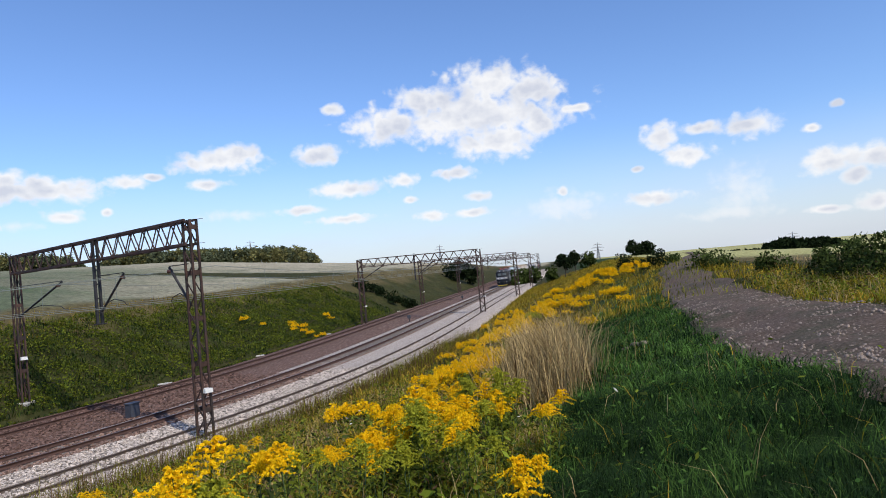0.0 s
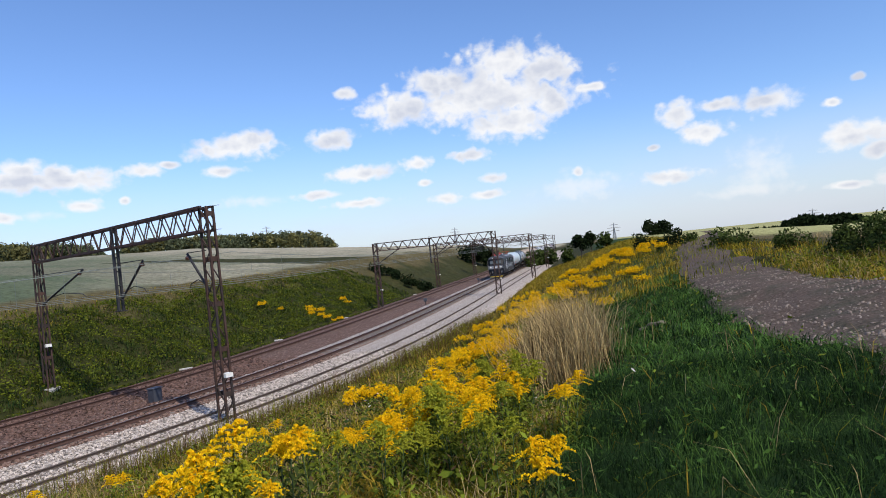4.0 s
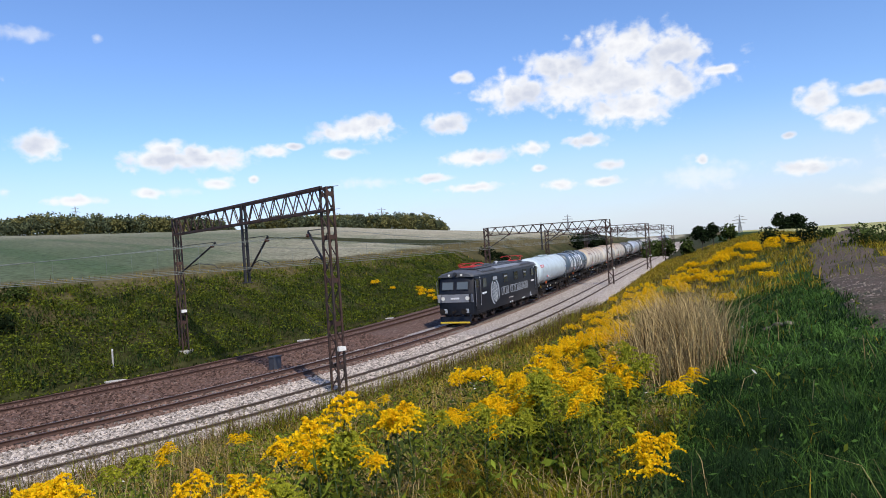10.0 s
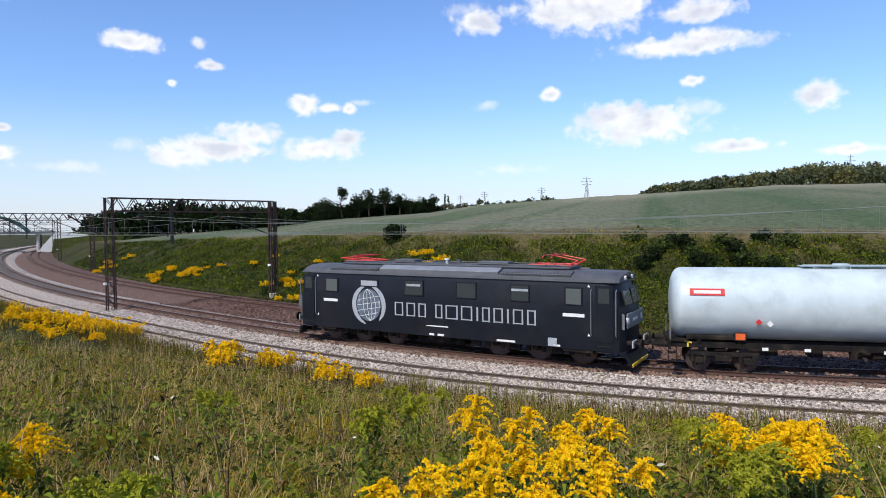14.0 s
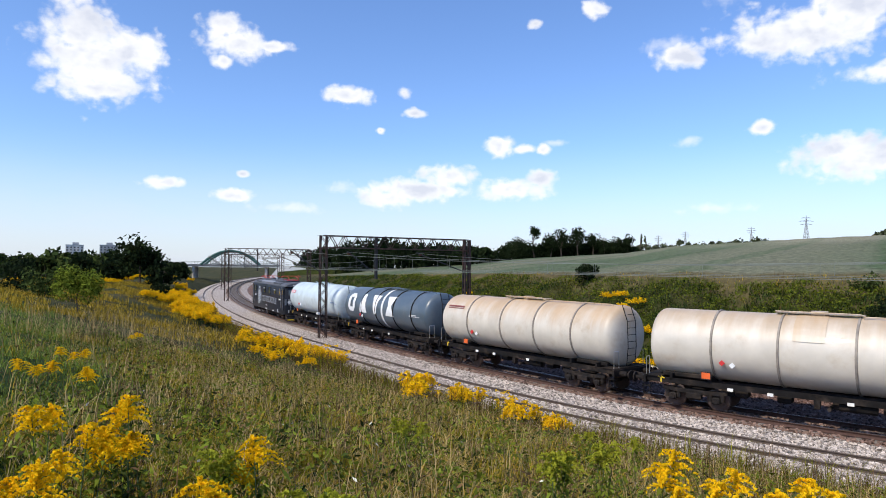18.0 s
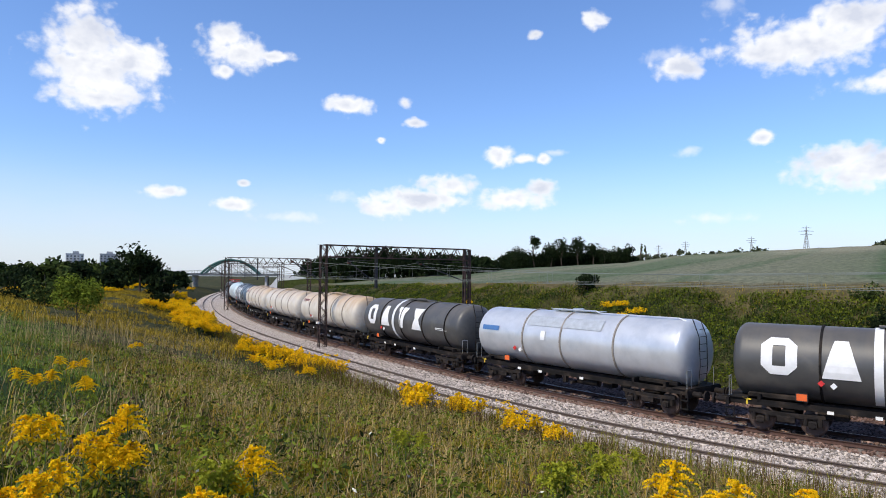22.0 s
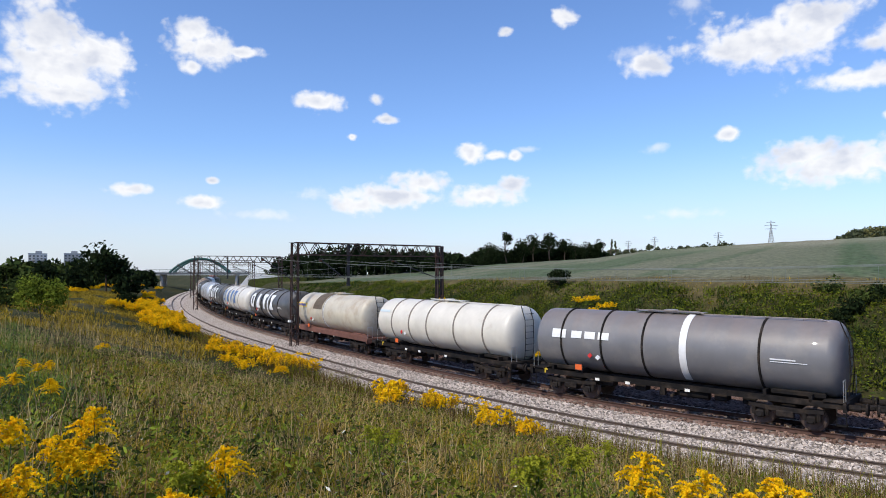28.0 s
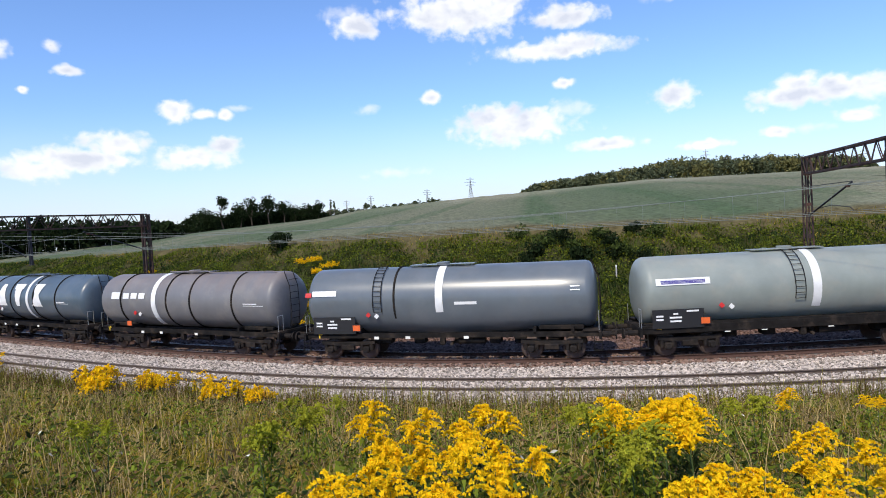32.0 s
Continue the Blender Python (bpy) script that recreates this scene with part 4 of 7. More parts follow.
    b.tube((.2, 0, top - .05), (.2, 0, top + .16), .30, 14)
    b.tube((1.1, .1, top - .05), (1.1, .1, top + .12), .12, 10)
    if spec.get("rail", True):
        y = .38
        b.pipe([(-th + .3, y, top - .12), (-th + .8, y, top + .03), (-1.4, y, top + .03), (-1.2, y, top + .12), (1.7, y, top + .12)], .025, 6)
        for x in np.arange(-th + 1.4, 1.6, 1.3):
            b.tube((x, y, top - .12), (x, y, top + .04), .018, 5)
    part("walkway", b, spec.get("walk_paint", paint), tank)
    if "ladder" in spec:
        lx = spec["ladder"]
        b = Build()
        arc = [(R + .07) * math.sin(radians(a)) for a in range(8, 116, 9)], [zc + (R + .07) * math.cos(radians(a)) for a in range(8, 116, 9)]
        for dx in (-.2, .2):
            b.pipe([(lx + dx, y, z) for y, z in zip(*arc)], .018, 5)
        for y, z in zip(*arc):
            b.tube((lx - .2, y, z), (lx + .2, y, z), .014, 5)
        part("ladder", b, "underframe", tank)
    b = Build()
    for k in (-1, 1):
        b.pipe([(-th - .06, .30 * k, 1.35), (-th - .14, .30 * k, 2.2), (-th - .10, .30 * k, 3.4), (-th + .2, .30 * k, top + .02)], .02, 5)
    for z in np.arange(1.5, 3.9, .32):
        b.tube((-th - .12, -.3, z), (-th - .12, .3, z), .014, 5)
    part("end_ladder", b, "underframe", tank)
    # plates by the leading bogie
    px = th - spec.get("plate", 1.9)
    if spec.get("panel"):
        b = Build()
        b.box((th - 1.4, 1.32, 1.62), (2.1, .03, .78))
        part("data_panel", b, "black_plate", frame_, "large black data panel")
        for dx, dz, w in ((.75, .12, .3), (.75, -.02, .3), (.1, .05, .5), (.1, -.1, .45), (.1, .2, .2), (-.6, .3, .5)):
            b = Build()
            b.box((th - 1.4 + dx, 1.338, 1.62 + dz), (w, .004, .07))
            part("lettering_bar", b, "letter_white", frame_)
    b = Build()
    b.box((px - .6, 1.345, 1.50), (.42, .025, .32))
    part("warning_plate", b, "black_plate", frame_)
    b = Build()
    b.box((px - .6, 1.362, 1.50), (.35, .012, .25))
    part("warning_plate_face", b, "orange", frame_, "bright orange hazard plate")
    rot = Euler((0, radians(45), 0)).to_matrix()
    for dx, dz, col in ((-1.25, .28, "red"), (-1.65, .22, "letter_white")):
        b = Build()
        b.box((px + dx, R * .965 + .02 if dz > .25 else R * .95 + .04, zc - R * .42 + dz - .25), (.17, .05, .17), rot)
        part("hazard_diamond", b, col, tank)
    b = Build()
    b.bar((half - 1.35, 1.22, 1.28), (half - 1.35, 1.22, 1.02), .06, .06)
    b.bar((half - 1.5, 1.25, 1.2), (half - 1.2, 1.25, 1.26), .05, .05)
    part("brake_lever", b, "yellow", frame_, "small yellow changeover lever")
    for x in (-(half - 2.7), half - 2.7):
        build_bogie(v, x)
    build_buffers(v, half)
    return v


def big_letters(x, stripe_gap=0.0, cut=3, w=1.25, gap=.80, a0=48, a1=105):
    """Four painted blocks along the flank from the leading end: an eight-sided ring, two wedges and an hourglass, each a list of sheets."""
    out = []
    mid = (a0 + a1) / 2
    for i in range(4):
        r = x - i * (w + gap) - (stripe_gap if i >= cut else 0)
        l = r - w
        c = (l + r) / 2
        if i == 0:
            out.append([(l + .32, r - .32, a0, a0 + 13, l, r), (l, l + .40, a0 + 13, a1 - 13), (r - .40, r, a0 + 13, a1 - 13), (l, r, a1 - 13, a1, l + .32, r - .32)])
        elif i == 1:
            out.append([(c - .22, c + .22, a0, a1, l, r)])
        elif i == 2:
            out.append([(l, r, a0, a0 + 14, l + .08, r - .08), (l + .2, r - .2, a0 + 14, a1, c - .20, c + .20)])
        else:
            out.append([(l, r, a0, mid, c - .24, c + .24), (c - .24, c + .24, mid, a1, l, r)])
    return out


small_text = lambda x, a: [(x - .9, x, a, a + 2), (x - 1.3, x, a + 4, a + 5.2)]
WAGONS = [
    dict(paint="tank_iceblue", label="pale ice-blue tank wagon with a red and white nameplate", bands=(), marks=(
        ("nameplate", [(4.7, 6.0, 62, 73)], "red"), ("nameplate_lettering", [(4.85, 5.85, 65, 70)], "letter_white"), ("lettering_bar", small_text(-5.4, 88), "blue_letter"))),
    dict(paint="tank_slate", label="dark slate-blue tank wagon with big white painted lettering", bands=(-4.6, -2.0, .8, 3.2), marks=(
        ("lettering_block", big_letters(5.6, .3), "letter_white"), ("lettering_bar", small_text(-4.4, 92), "letter_white")), stripe=(-.27, .26)),
    dict(paint="tank_cream", label="cream tank wagon with rusty streaks and pale bands", bands=(-4.2, -1.6, 1.0, 3.9), marks=(
        ("faded_lettering", [(4.4, 5.9, 54, 58), (4.4, 5.9, 60, 62)], "tank_red_patch"),)),
    dict(paint="tank_cream_b", label="off-white tank wagon with a soiled flank", bands=(-3.9, -1.2, 1.4, 3.9), marks=(("soiled_patch", [(-.2, .9, 6, 70)], "tank_cream"),)),
    dict(paint="tank_cream", label="cream tank wagon with rusty streaks and pale bands", bands=(-4.2, -1.6, 1.0, 3.9), marks=(
        ("faded_lettering", [(4.4, 5.9, 54, 58), (4.4, 5.9, 60, 62)], "tank_red_patch"),)),
    dict(paint="tank_graphite", label="graphite tank wagon with big white painted lettering", bands=(-5.0, -2.3, .6, 3.5), marks=(
        ("lettering_block", big_letters(5.5, .3, 2), "letter_white"), ("lettering_bar", small_text(-4.0, 92), "letter_white")), stripe=(1.68, .28)),
    dict(paint="tank_silver", label="bright silver tank wagon with a small blue logo", bands=(-3.0, .2, 2.8), length=14.6, marks=(
        ("logo_bar", [(4.6, 5.9, 70, 80)], "blue_letter"), ("sheet", [(-2.2, 2.6, 38, 62)], "letter_silver"), ("lettering_bar", [(1.2, 1.5, 72, 90)], "letter_white"))),
    dict(paint="tank_graphite", label="graphite tank wagon with big white painted lettering", bands=(-5.0, -2.3, .6, 3.5), marks=(
        ("lettering_block", big_letters(5.5, .3, 2), "letter_white"), ("lettering_bar", small_text(-4.0, 92), "letter_white")), stripe=(1.68, .28)),
    dict(paint="tank_white", label="white tank wagon with big blue painted lettering", bands=(-2.8, -.1, 2.6, 4.9), marks=(
        ("lettering_block", big_letters(5.9), "blue_letter"),)),
    dict(paint="tank_graphite", label="graphite tank wagon with big white painted lettering", bands=(-3.4, -.9, 1.9, 4.2), marks=(
        ("lettering_block", big_letters(5.6, .3), "letter_white"), ("lettering_bar", small_text(-3.6, 92), "letter_white")), stripe=(-.27, .28)),
    dict(paint="tank_beige", label="beige tank wagon with brown spill stains on a rusty brown frame", bands=(.6,), frame="deep", frame_paint="brown_frame", rail=False, end=1.2, marks=(
        ("nameplate", [(4.0, 6.2, 64, 78)], "yellow"), ("nameplate_lettering", [(4.2, 6.0, 67, 75)], "navy_letter"), ("spill_stain", [(.9, 2.6, 4, 80)], "tank_sludge")), stripe=(.6, .22)),
    dict(paint="tank_white", label="dusty white tank wagon with ribbed bands", bands=(-4.6, -2.0, .7, 2.6, 4.6), band_paint="tank_cream", marks=(("faded_lettering", [(5.0, 6.2, 60, 66)], "tank_iceblue"),)),
    dict(paint="tank_grey", label="mid-grey tank wagon with a white logo and hoop", bands=(-3.9, .9, 2.9, 5.0), marks=(
        ("logo_bar", [(2.5, 3.05, 70, 83), (3.2, 3.75, 70, 83), (3.9, 4.45, 70, 83), (4.75, 5.5, 68, 84)], "letter_white"), ("lettering_bar", small_text(-4.3, 90), "letter_white")), stripe=(-.9, .3)),
    dict(paint="tank_red", label="dark red tank wagon with patched paint and a white hoop", bands=(), panel=True, belly=.25, ladder=-1.9, rail=False, marks=(
        ("logo_bar", [(4.3, 5.6, 62, 72)], "letter_white"), ("paint_patch", [(2.6, 4.4, 30, 44), (-.4, .9, 30, 52), (5.2, 6.0, 22, 36)], "tank_red_patch")), stripe=(1.3, .34)),
    dict(paint="tank_slate", label="dark slate-blue tank wagon with big white painted lettering", bands=(-3.6, -1.0, 1.8, 4.2), marks=(
        ("lettering_block", big_letters(5.6, .3), "letter_white"), ("lettering_bar", small_text(-3.8, 92), "letter_white")), stripe=(-.27, .28)),
    dict(paint="tank_grey", label="mid-grey tank wagon with a white logo and hoop", bands=(-3.9, -.9, .9, 4.6), marks=(
        ("logo_bar", [(2.6, 3.1, 70, 82), (3.25, 3.75, 70, 82), (3.9, 4.4, 70, 82), (4.7, 5.4, 68, 83)], "letter_white"), ("lettering_bar", small_text(-4.7, 90), "letter_white")), stripe=(1.9, .34)),
    dict(paint="tank_steel", label="glossy blue-grey tank wagon with a black data panel and white hoop", bands=(2.2,), panel=True, belly=.28, ladder=3.0, rail=False, marks=(
        ("logo_bar", [(5.0, 6.2, 68, 78)], "letter_white"), ("logo_corner", [(6.25, 6.55, 71, 79)], "red"), ("lettering_bar", [(-1.6, -.6, 92, 97), (-6.0, -5.6, 70, 72), (-6.0, -5.6, 76, 78)], "letter_white")), stripe=(.1, .34)),
    dict(paint="tank_olive", label="olive-grey tank wagon with a white nameplate and hoop", bands=(), frame="deep", belly=.1, ladder=.3, rail=False, panel=True, marks=(
        ("nameplate", [(3.9, 6.1, 66, 77)], "letter_white"), ("nameplate_lettering", [(4.1, 5.9, 69, 75)], "navy_letter")), stripe=(-.4, .34)),
]


def build_loco():
    v = thing("electric_locomotive", "black six-axle electric locomotive with silver lettering and red pantographs", "locomotive")
    W, half = 1.48, 9.45
    nose = half - .55
    # body shell: rounded-corner sections along x, cab ends raked above the waist
    b = Build()
    zs = ((.72, 0, .0), (1.0, 0, .02), (2.35, 0, .02), (2.45, .04, .02), (3.35, .30, .0), (3.58, .40, -.05))
    ring = []
    for z, rake, bulge in zs:
        e = nose - rake
        row = []
        for sx in (1, -1):
            pts = [(e - .55, W + bulge), (e - .25, W + bulge - .10), (e - .08, W - .45), (e, W - .95)]
            pts += [(x, -y) for x, y in pts[::-1]]
            row += [(sx * x, sx * y, z) for x, y in pts]
        ring.append(row)
    n = len(ring[0])
    for row in ring:
        b.v.extend(row)
    for j in range(len(ring) - 1):
        for i in range(n):
            b.f.append((j * n + i, (j + 1) * n + i, (j + 1) * n + (i + 1) % n, j * n + (i + 1) % n))
            b.m.append(0)
    b.f.append(tuple(range(n)))
    b.m.append(0)
    body = part("body", b, "loco_paint", v, smooth=25)
    # roof: curved cap, longer than the shell by a small peak
    b = Build()
    sec = ((W + .03, 3.56), (W + .02, 3.66), (1.25, 3.84), (.7, 3.96), (0, 4.0))
    sec = list(sec) + [(-y, z) for y, z in sec[-2::-1]]
    xs = (-nose + .28, -nose + .42, -nose + 1.1, nose - 1.1, nose - .42, nose - .28)
    for k, x in enumerate(xs):
        f = (.90, .97, 1, 1, .97, .90)[k]
        dz = (-.10, -.03, 0, 0, -.03, -.10)[k]
        for y, z in sec:
            b.v.append((x, y * f, max(3.55, z + dz) if z > 3.6 else z))
    m = len(sec)
    for k in range(len(xs) - 1):
        for i in range(m - 1):
            b.f.append((k * m + i, k * m + i + 1, (k + 1) * m + i + 1, (k + 1) * m + i))
            b.m.append(0)
    b.f += [tuple(range(m)), tuple(range((len(xs) - 1) * m + m - 1, (len(xs) - 1) * m - 1, -1))]
    b.m += [0, 0]
    roof = part("roof", b, "loco_roof", v, smooth=30)
    # raised louvred hatches along the roof edge
    for x0, x1, h in ((-6.6, -3.3, .16), (-3.2, 3.4, .24), (3.5, 6.6, .16)):
        b = Build()
        for sy in (-1, 1):
            b.box(((x0 + x1) / 2, sy * 1.18, 3.80), (x1 - x0, .46, h + .12), Euler((radians(-22 * sy), 0, 0)).to_matrix(), bevel=.02)
        part("roof_hatch", b, "loco_band" if h > .2 else "loco_roof", roof)
        b = Build()
        for i in range(int((x1 - x0) / .16)):
            b.box((x0 + .1 + i * .16, 1.385, 3.80), (.03, .02, .2), Euler((radians(-22), 0, 0)).to_matrix())
        part("louvre", b, "steel_dark", roof)
    b = Build()
    b.box((0, 0, 4.06), (12.6, 1.5, .10), bevel=.03)
    for sy in (-.62, .62):
        b.tube((-6.2, sy, 4.17), (6.2, sy, 4.17), .025, 6)
        for i in range(14):
            b.tube((-6.2 + i * .95, sy, 4.05), (-6.2 + i * .95, sy, 4.17), .02, 5)
    b.box((2.6, 0, 4.2), (1.2, .7, .18), bevel=.04)
    b.box((-2.4, .1, 4.2), (1.6, .6, .16), bevel=.04)
    b.tube((-.4, 0, 4.1), (-.4, 0, 4.32), .10, 10)
    part("roof_equipment", b, "loco_roof", roof)
    b = Build()
    b.tube((.1, .35, 4.1), (.1, .35, 4.30), .07, 10)
    b.tube((.1, .35, 4.30), (.1, .35, 4.38), .13, 10)
    part("roof_insulator", b, "letter_white", roof, "pale porcelain insulator")
    for sx, up in ((1, .10), (-1, .26)):
        b = Build()
        xc = sx * 5.3
        for sy in (-.55, .55):
            b.tube((xc - 1.0, sy, 4.18), (xc + 1.0, sy, 4.18), .04, 6)
            b.tube((xc - .9, sy, 4.20), (xc + 1.3 * sx, sy * .9, 4.26 + up * .5), .035, 6)
            b.tube((xc + 1.3 * sx, sy * .9, 4.26 + up * .5), (xc - .2, sy * .8, 4.34 + up), .03, 6)
        for dx in (-1.0, -.3, .3, 1.0):
            b.tube((xc + dx, -.55, 4.18), (xc + dx, .55, 4.18), .03, 6)
        for dx in (-.25, .15):
            b.tube((xc + dx, -.85, 4.36 + up), (xc + dx, .85, 4.36 + up), .028, 6)
            for sy in (-1, 1):
                b.tube((xc + dx, sy * .85, 4.36 + up), (xc + dx, sy * 1.05, 4.24 + up), .025, 6)
        part("pantograph", b, "panto_red", v, "lowered red pantograph")
    # cab fronts
    for sx in (-1, 1):
        rot = Euler((0, radians(-17 * sx), 0)).to_matrix()
        for sy in (-1, 1):
            b = Build()
            b.box((sx * (nose - .155), sy * .60, 2.92), (.05, .98, .66), rot, bevel=.02)
            fr = part("windscreen_frame", b, "black_plate", body)
            b = Build()
            b.box((sx * (nose - .132), sy * .60, 2.92), (.03, .88, .56), rot)
            part("windscreen", b, "glass_pale", fr, "windscreen tinted pale for its reflection")
            b = Build()
            b.tube((sx * (nose - .04), sy * .98, 1.98), (sx * (nose + .03), sy * .98, 1.98), .15, 14)
            lampob = part("headlight", b, "lamp_glass", body)
            b = Build()
            b.tube((sx * (nose - .05), sy * .98, 1.98), (sx * (nose + .012), sy * .98, 1.98), .19, 14)
            part("bezel", b, "chrome", lampob)
            b = Build()
            b.tube((sx * (nose - .35), sy * .5, 3.72), (sx * (nose - .22), sy * .5, 3.72), .09, 10)
            part("roof_light", b, "lamp_glass", roof)
        b = Build()
        b.box((sx * (nose - .012), 0, 1.98), (.05, 2.2, .62), bevel=.02)
        for sy in (-1, 1):
            b.box((sx * (nose - .17), sy * 1.24, 1.98), (.05, .46, .62), Euler((0, 0, radians(-32 * sx * sy))).to_matrix())
        part("front_band", b, "loco_band", body, "grey band across the cab front")
        b = Build()
        b.box((sx * (nose + .02), 0, 1.98), (.012, .7, .13))
        part("number_bar", b, "letter_white", body)
        b = Build()
        b.tube((sx * (nose - .38), 0, 3.75), (sx * (nose - .18), 0, 3.80), .15, 14)
        part("top_light", b, "black_plate", roof)
        for sy in (-1, 1):
            b = Build()
            b.box((sx * (nose + .22), sy * .875, 1.05), (.06, .54, .32), bevel=.02)
            part("buffer_plate", b, "letter_silver", body)
        b = Build()
        b.add([(sx * (nose + .05), -1.3, .62), (sx * (nose + .05), 1.3, .62), (sx * (nose + .25), 1.2, .16), (sx * (nose + .25), -1.2, .16), (sx * (nose - .15), -1.3, .62), (sx * (nose - .15), 1.3, .62), (sx * (nose + .15), 1.2, .16), (sx * (nose + .15), -1.2, .16)],
              [(0, 1, 2, 3), (4, 7, 6, 5), (3, 2, 6, 7), (0, 4, 5, 1), (0, 3, 7, 4), (1, 5, 6, 2)])
        pl = part("snow_plough", b, "loco_paint", v)
        b = Build()
        b.box((sx * (nose + .24), 0, .20), (.05, 2.4, .12))
        part("plough_edge", b, "yellow", pl, "yellow painted plough edge")
    # flanks
    for sy in (-1, 1):
        y = sy * (W + .025)
        for x, z, w, h, kind in ((6.45, 2.95, .72, .62, "glass_pale"), (4.0, 3.12, 1.0, .26, "letter_silver"), (1.3, 2.98, 1.0, .66, "glass_dark"), (-1.6, 2.98, .95, .66, "glass_dark"),
                                 (-4.3, 2.98, .80, .66, "glass_dark"), (-6.75, 2.95, .66, .66, "glass_pale")):
            b = Build()
            b.box((x, y, z), (w + .12, .05, h + .12), bevel=.015)
            fr = part("window_frame", b, "loco_paint", body)
            b = Build()
            b.box((x, y + sy * .012, z), (w, .04, h))
            part("pane", b, kind, fr)
        for x in (1.3, -4.3):
            b = Build()
            b.box((x, y + sy * .03, 3.12), (.8, .02, .10))
            part("vent", b, "letter_silver", body)
        for sx in (-1, 1):
            x = sx * 8.05
            b = Build()
            b.box((x, y, 2.28), (.74, .05, 2.35), bevel=.015)
            door = part("door", b, "loco_paint", body)
            b = Build()
            b.box((x, y + sy * .02, 3.02), (.46, .04, .62))
            part("pane", b, "glass_dark", door)
            for dx in (-.52, .52):
                b = Build()
                b.pipe([(x + dx, y + sy * .02, 1.35), (x + dx, y + sy * .09, 1.45), (x + dx, y + sy * .09, 3.2), (x + dx, y + sy * .02, 3.3)], .018, 6)
                part("handrail", b, "loco_band", door)
            b = Build()
            for z in (.42, .68, .94, 1.2):
                b.box((x, sy * 1.40, z), (.56, .22, .03))
            part("step", b, "steel_dark", body)
            for z in (3.36, 1.32):
                b = Build()
                b.add([(x - sx * .64 - .06, y + sy * .006, z), (x - sx * .64 + .06, y + sy * .006, z), (x - sx * .64, y + sy * .006, z + .12)], [(0, 1, 2) if sy < 0 else (2, 1, 0)])
                part("marker", b, "letter_white", body)
        # the emblem: a globe between two silver crescents, then the company lettering as bars
        ys = y + sy * .004
        cx, cz = 4.05 * sy if sy > 0 else -4.05, 2.02
        cx = 4.05 if sy > 0 else -4.05
        b = Build()
        for k in range(2):
            a0, a1 = (radians(100), radians(260)) if k == 0 else (radians(-50), radians(80))
            m_ = 20
            for i in range(m_ + 1):
                a = a0 + (a1 - a0) * i / m_
                wdt = .20 * math.sin(math.pi * i / m_) ** .6 + .02
                for r in (1.02 + wdt * .2, 1.02 - wdt):
                    b.v.append((cx - sy * r * math.cos(a), ys, cz + r * .98 * math.sin(a)))
            o = k * (m_ + 1) * 2
            for i in range(m_):
                b.f.append((o + 2 * i, o + 2 * i + 1, o + 2 * i + 3, o + 2 * i + 2))
                b.m.append(0)
        part("emblem_crescent", b, "letter_silver", body)
        b = Build()
        m_ = 28
        b.add([(cx + .74 * math.cos(2 * math.pi * i / m_), ys, cz + .82 * math.sin(2 * math.pi * i / m_)) for i in range(m_)], [tuple(range(m_))])
        part("emblem_globe", b, "globe", body, "silver-blue globe emblem")
        b = Build()
        for k in (-.6, -.25, .1, .45):
            for i in range(10):
                t0, t1 = -1 + i * .2, -1 + (i + 1) * .2
                f = lambda t: (cx + .74 * (k * math.sqrt(max(0, 1 - t * t)) + t * .35 * .3), ys + sy * .004, cz + .8 * t)
                b.bar(f(t0), f(t1), .022, .006, (0, 1, 0))
                g = lambda t: (cx + .74 * t * math.sqrt(1 - k * k), ys + sy * .004, cz + .8 * k - .12 * t)
                b.bar(g(t0), g(t1), .022, .006, (0, 1, 0))
        part("emblem_grid", b, "letter_white", body)
        x = 2.45
        for w_, g_ in ((.53, .17), (.53, .16), (.46, .50), (.42, .15), (.68, .15), (.62, .18), (.14, .16), (.42, .16), (.50, .16), (.14, .16), (.52, .16), (.44, .16)):
            b = Build()
            if w_ > .2:
                for dx in (.05, w_ - .05):
                    b.box((sy * (x - dx), ys, 1.93), (.07, .012, .66))
                for dz in (-.30, .30):
                    b.box((sy * (x - w_ / 2), ys, 1.93 + dz), (w_ - .17, .012, .045))
            else:
                b.box((sy * (x - w_ / 2), ys, 1.93), (.085, .012, .62))
            x -= w_ + g_
            part("lettering_bar", b, "letter_silver", body, "silver lettering shape")
        for xx, zz, w_, h_ in ((6.55, 2.16, .95, .14), (-6.75, 2.16, .95, .14), (0, 1.22, 1.2, .05), (.3, .82, .26, .10), (-.2, .82, .34, .10), (-3.6, .82, .9, .09), (-6.0, .82, .3, .08)):
            b = Build()
            b.box((sy * xx, ys, zz), (w_, .01, h_))
            part("number_bar", b, "letter_white", body)
        b = Build()
        b.box((sy * -5.8, ys, .95), (.4, .01, .36))
        part("data_panel", b, "letter_silver", body)
    # running gear
    b = Build()
    b.box((0, 0, .80), (nose * 2 - 1.6, 2.3, .30), bevel=.05)
    b.box((0, 0, .52), (2.6, 2.2, .42), bevel=.08)
    for sx in (-1, 1):
        for sy in (-1, 1):
            b.box((sx * 6.9, sy * 1.3, .78), (1.3, .3, .46), bevel=.06)
    part("underframe", b, "underframe", v)
    for sx in (-1, 1):
        xc = sx * 4.9
        b = Build()
        for sy in (-1, 1):
            b.box((xc, sy * 1.14, .86), (5.2, .12, .22), bevel=.03)
            for dx in (-2.0, 0, 2.0):
                for k in (-.36, .36):
                    b.tube((xc + dx + k, sy * 1.14, .42), (xc + dx + k, sy * 1.14, .80), .10, 10)
                b.box((xc + dx + 1.0, sy * 1.16, .62), (.5, .14, .44), bevel=.04)
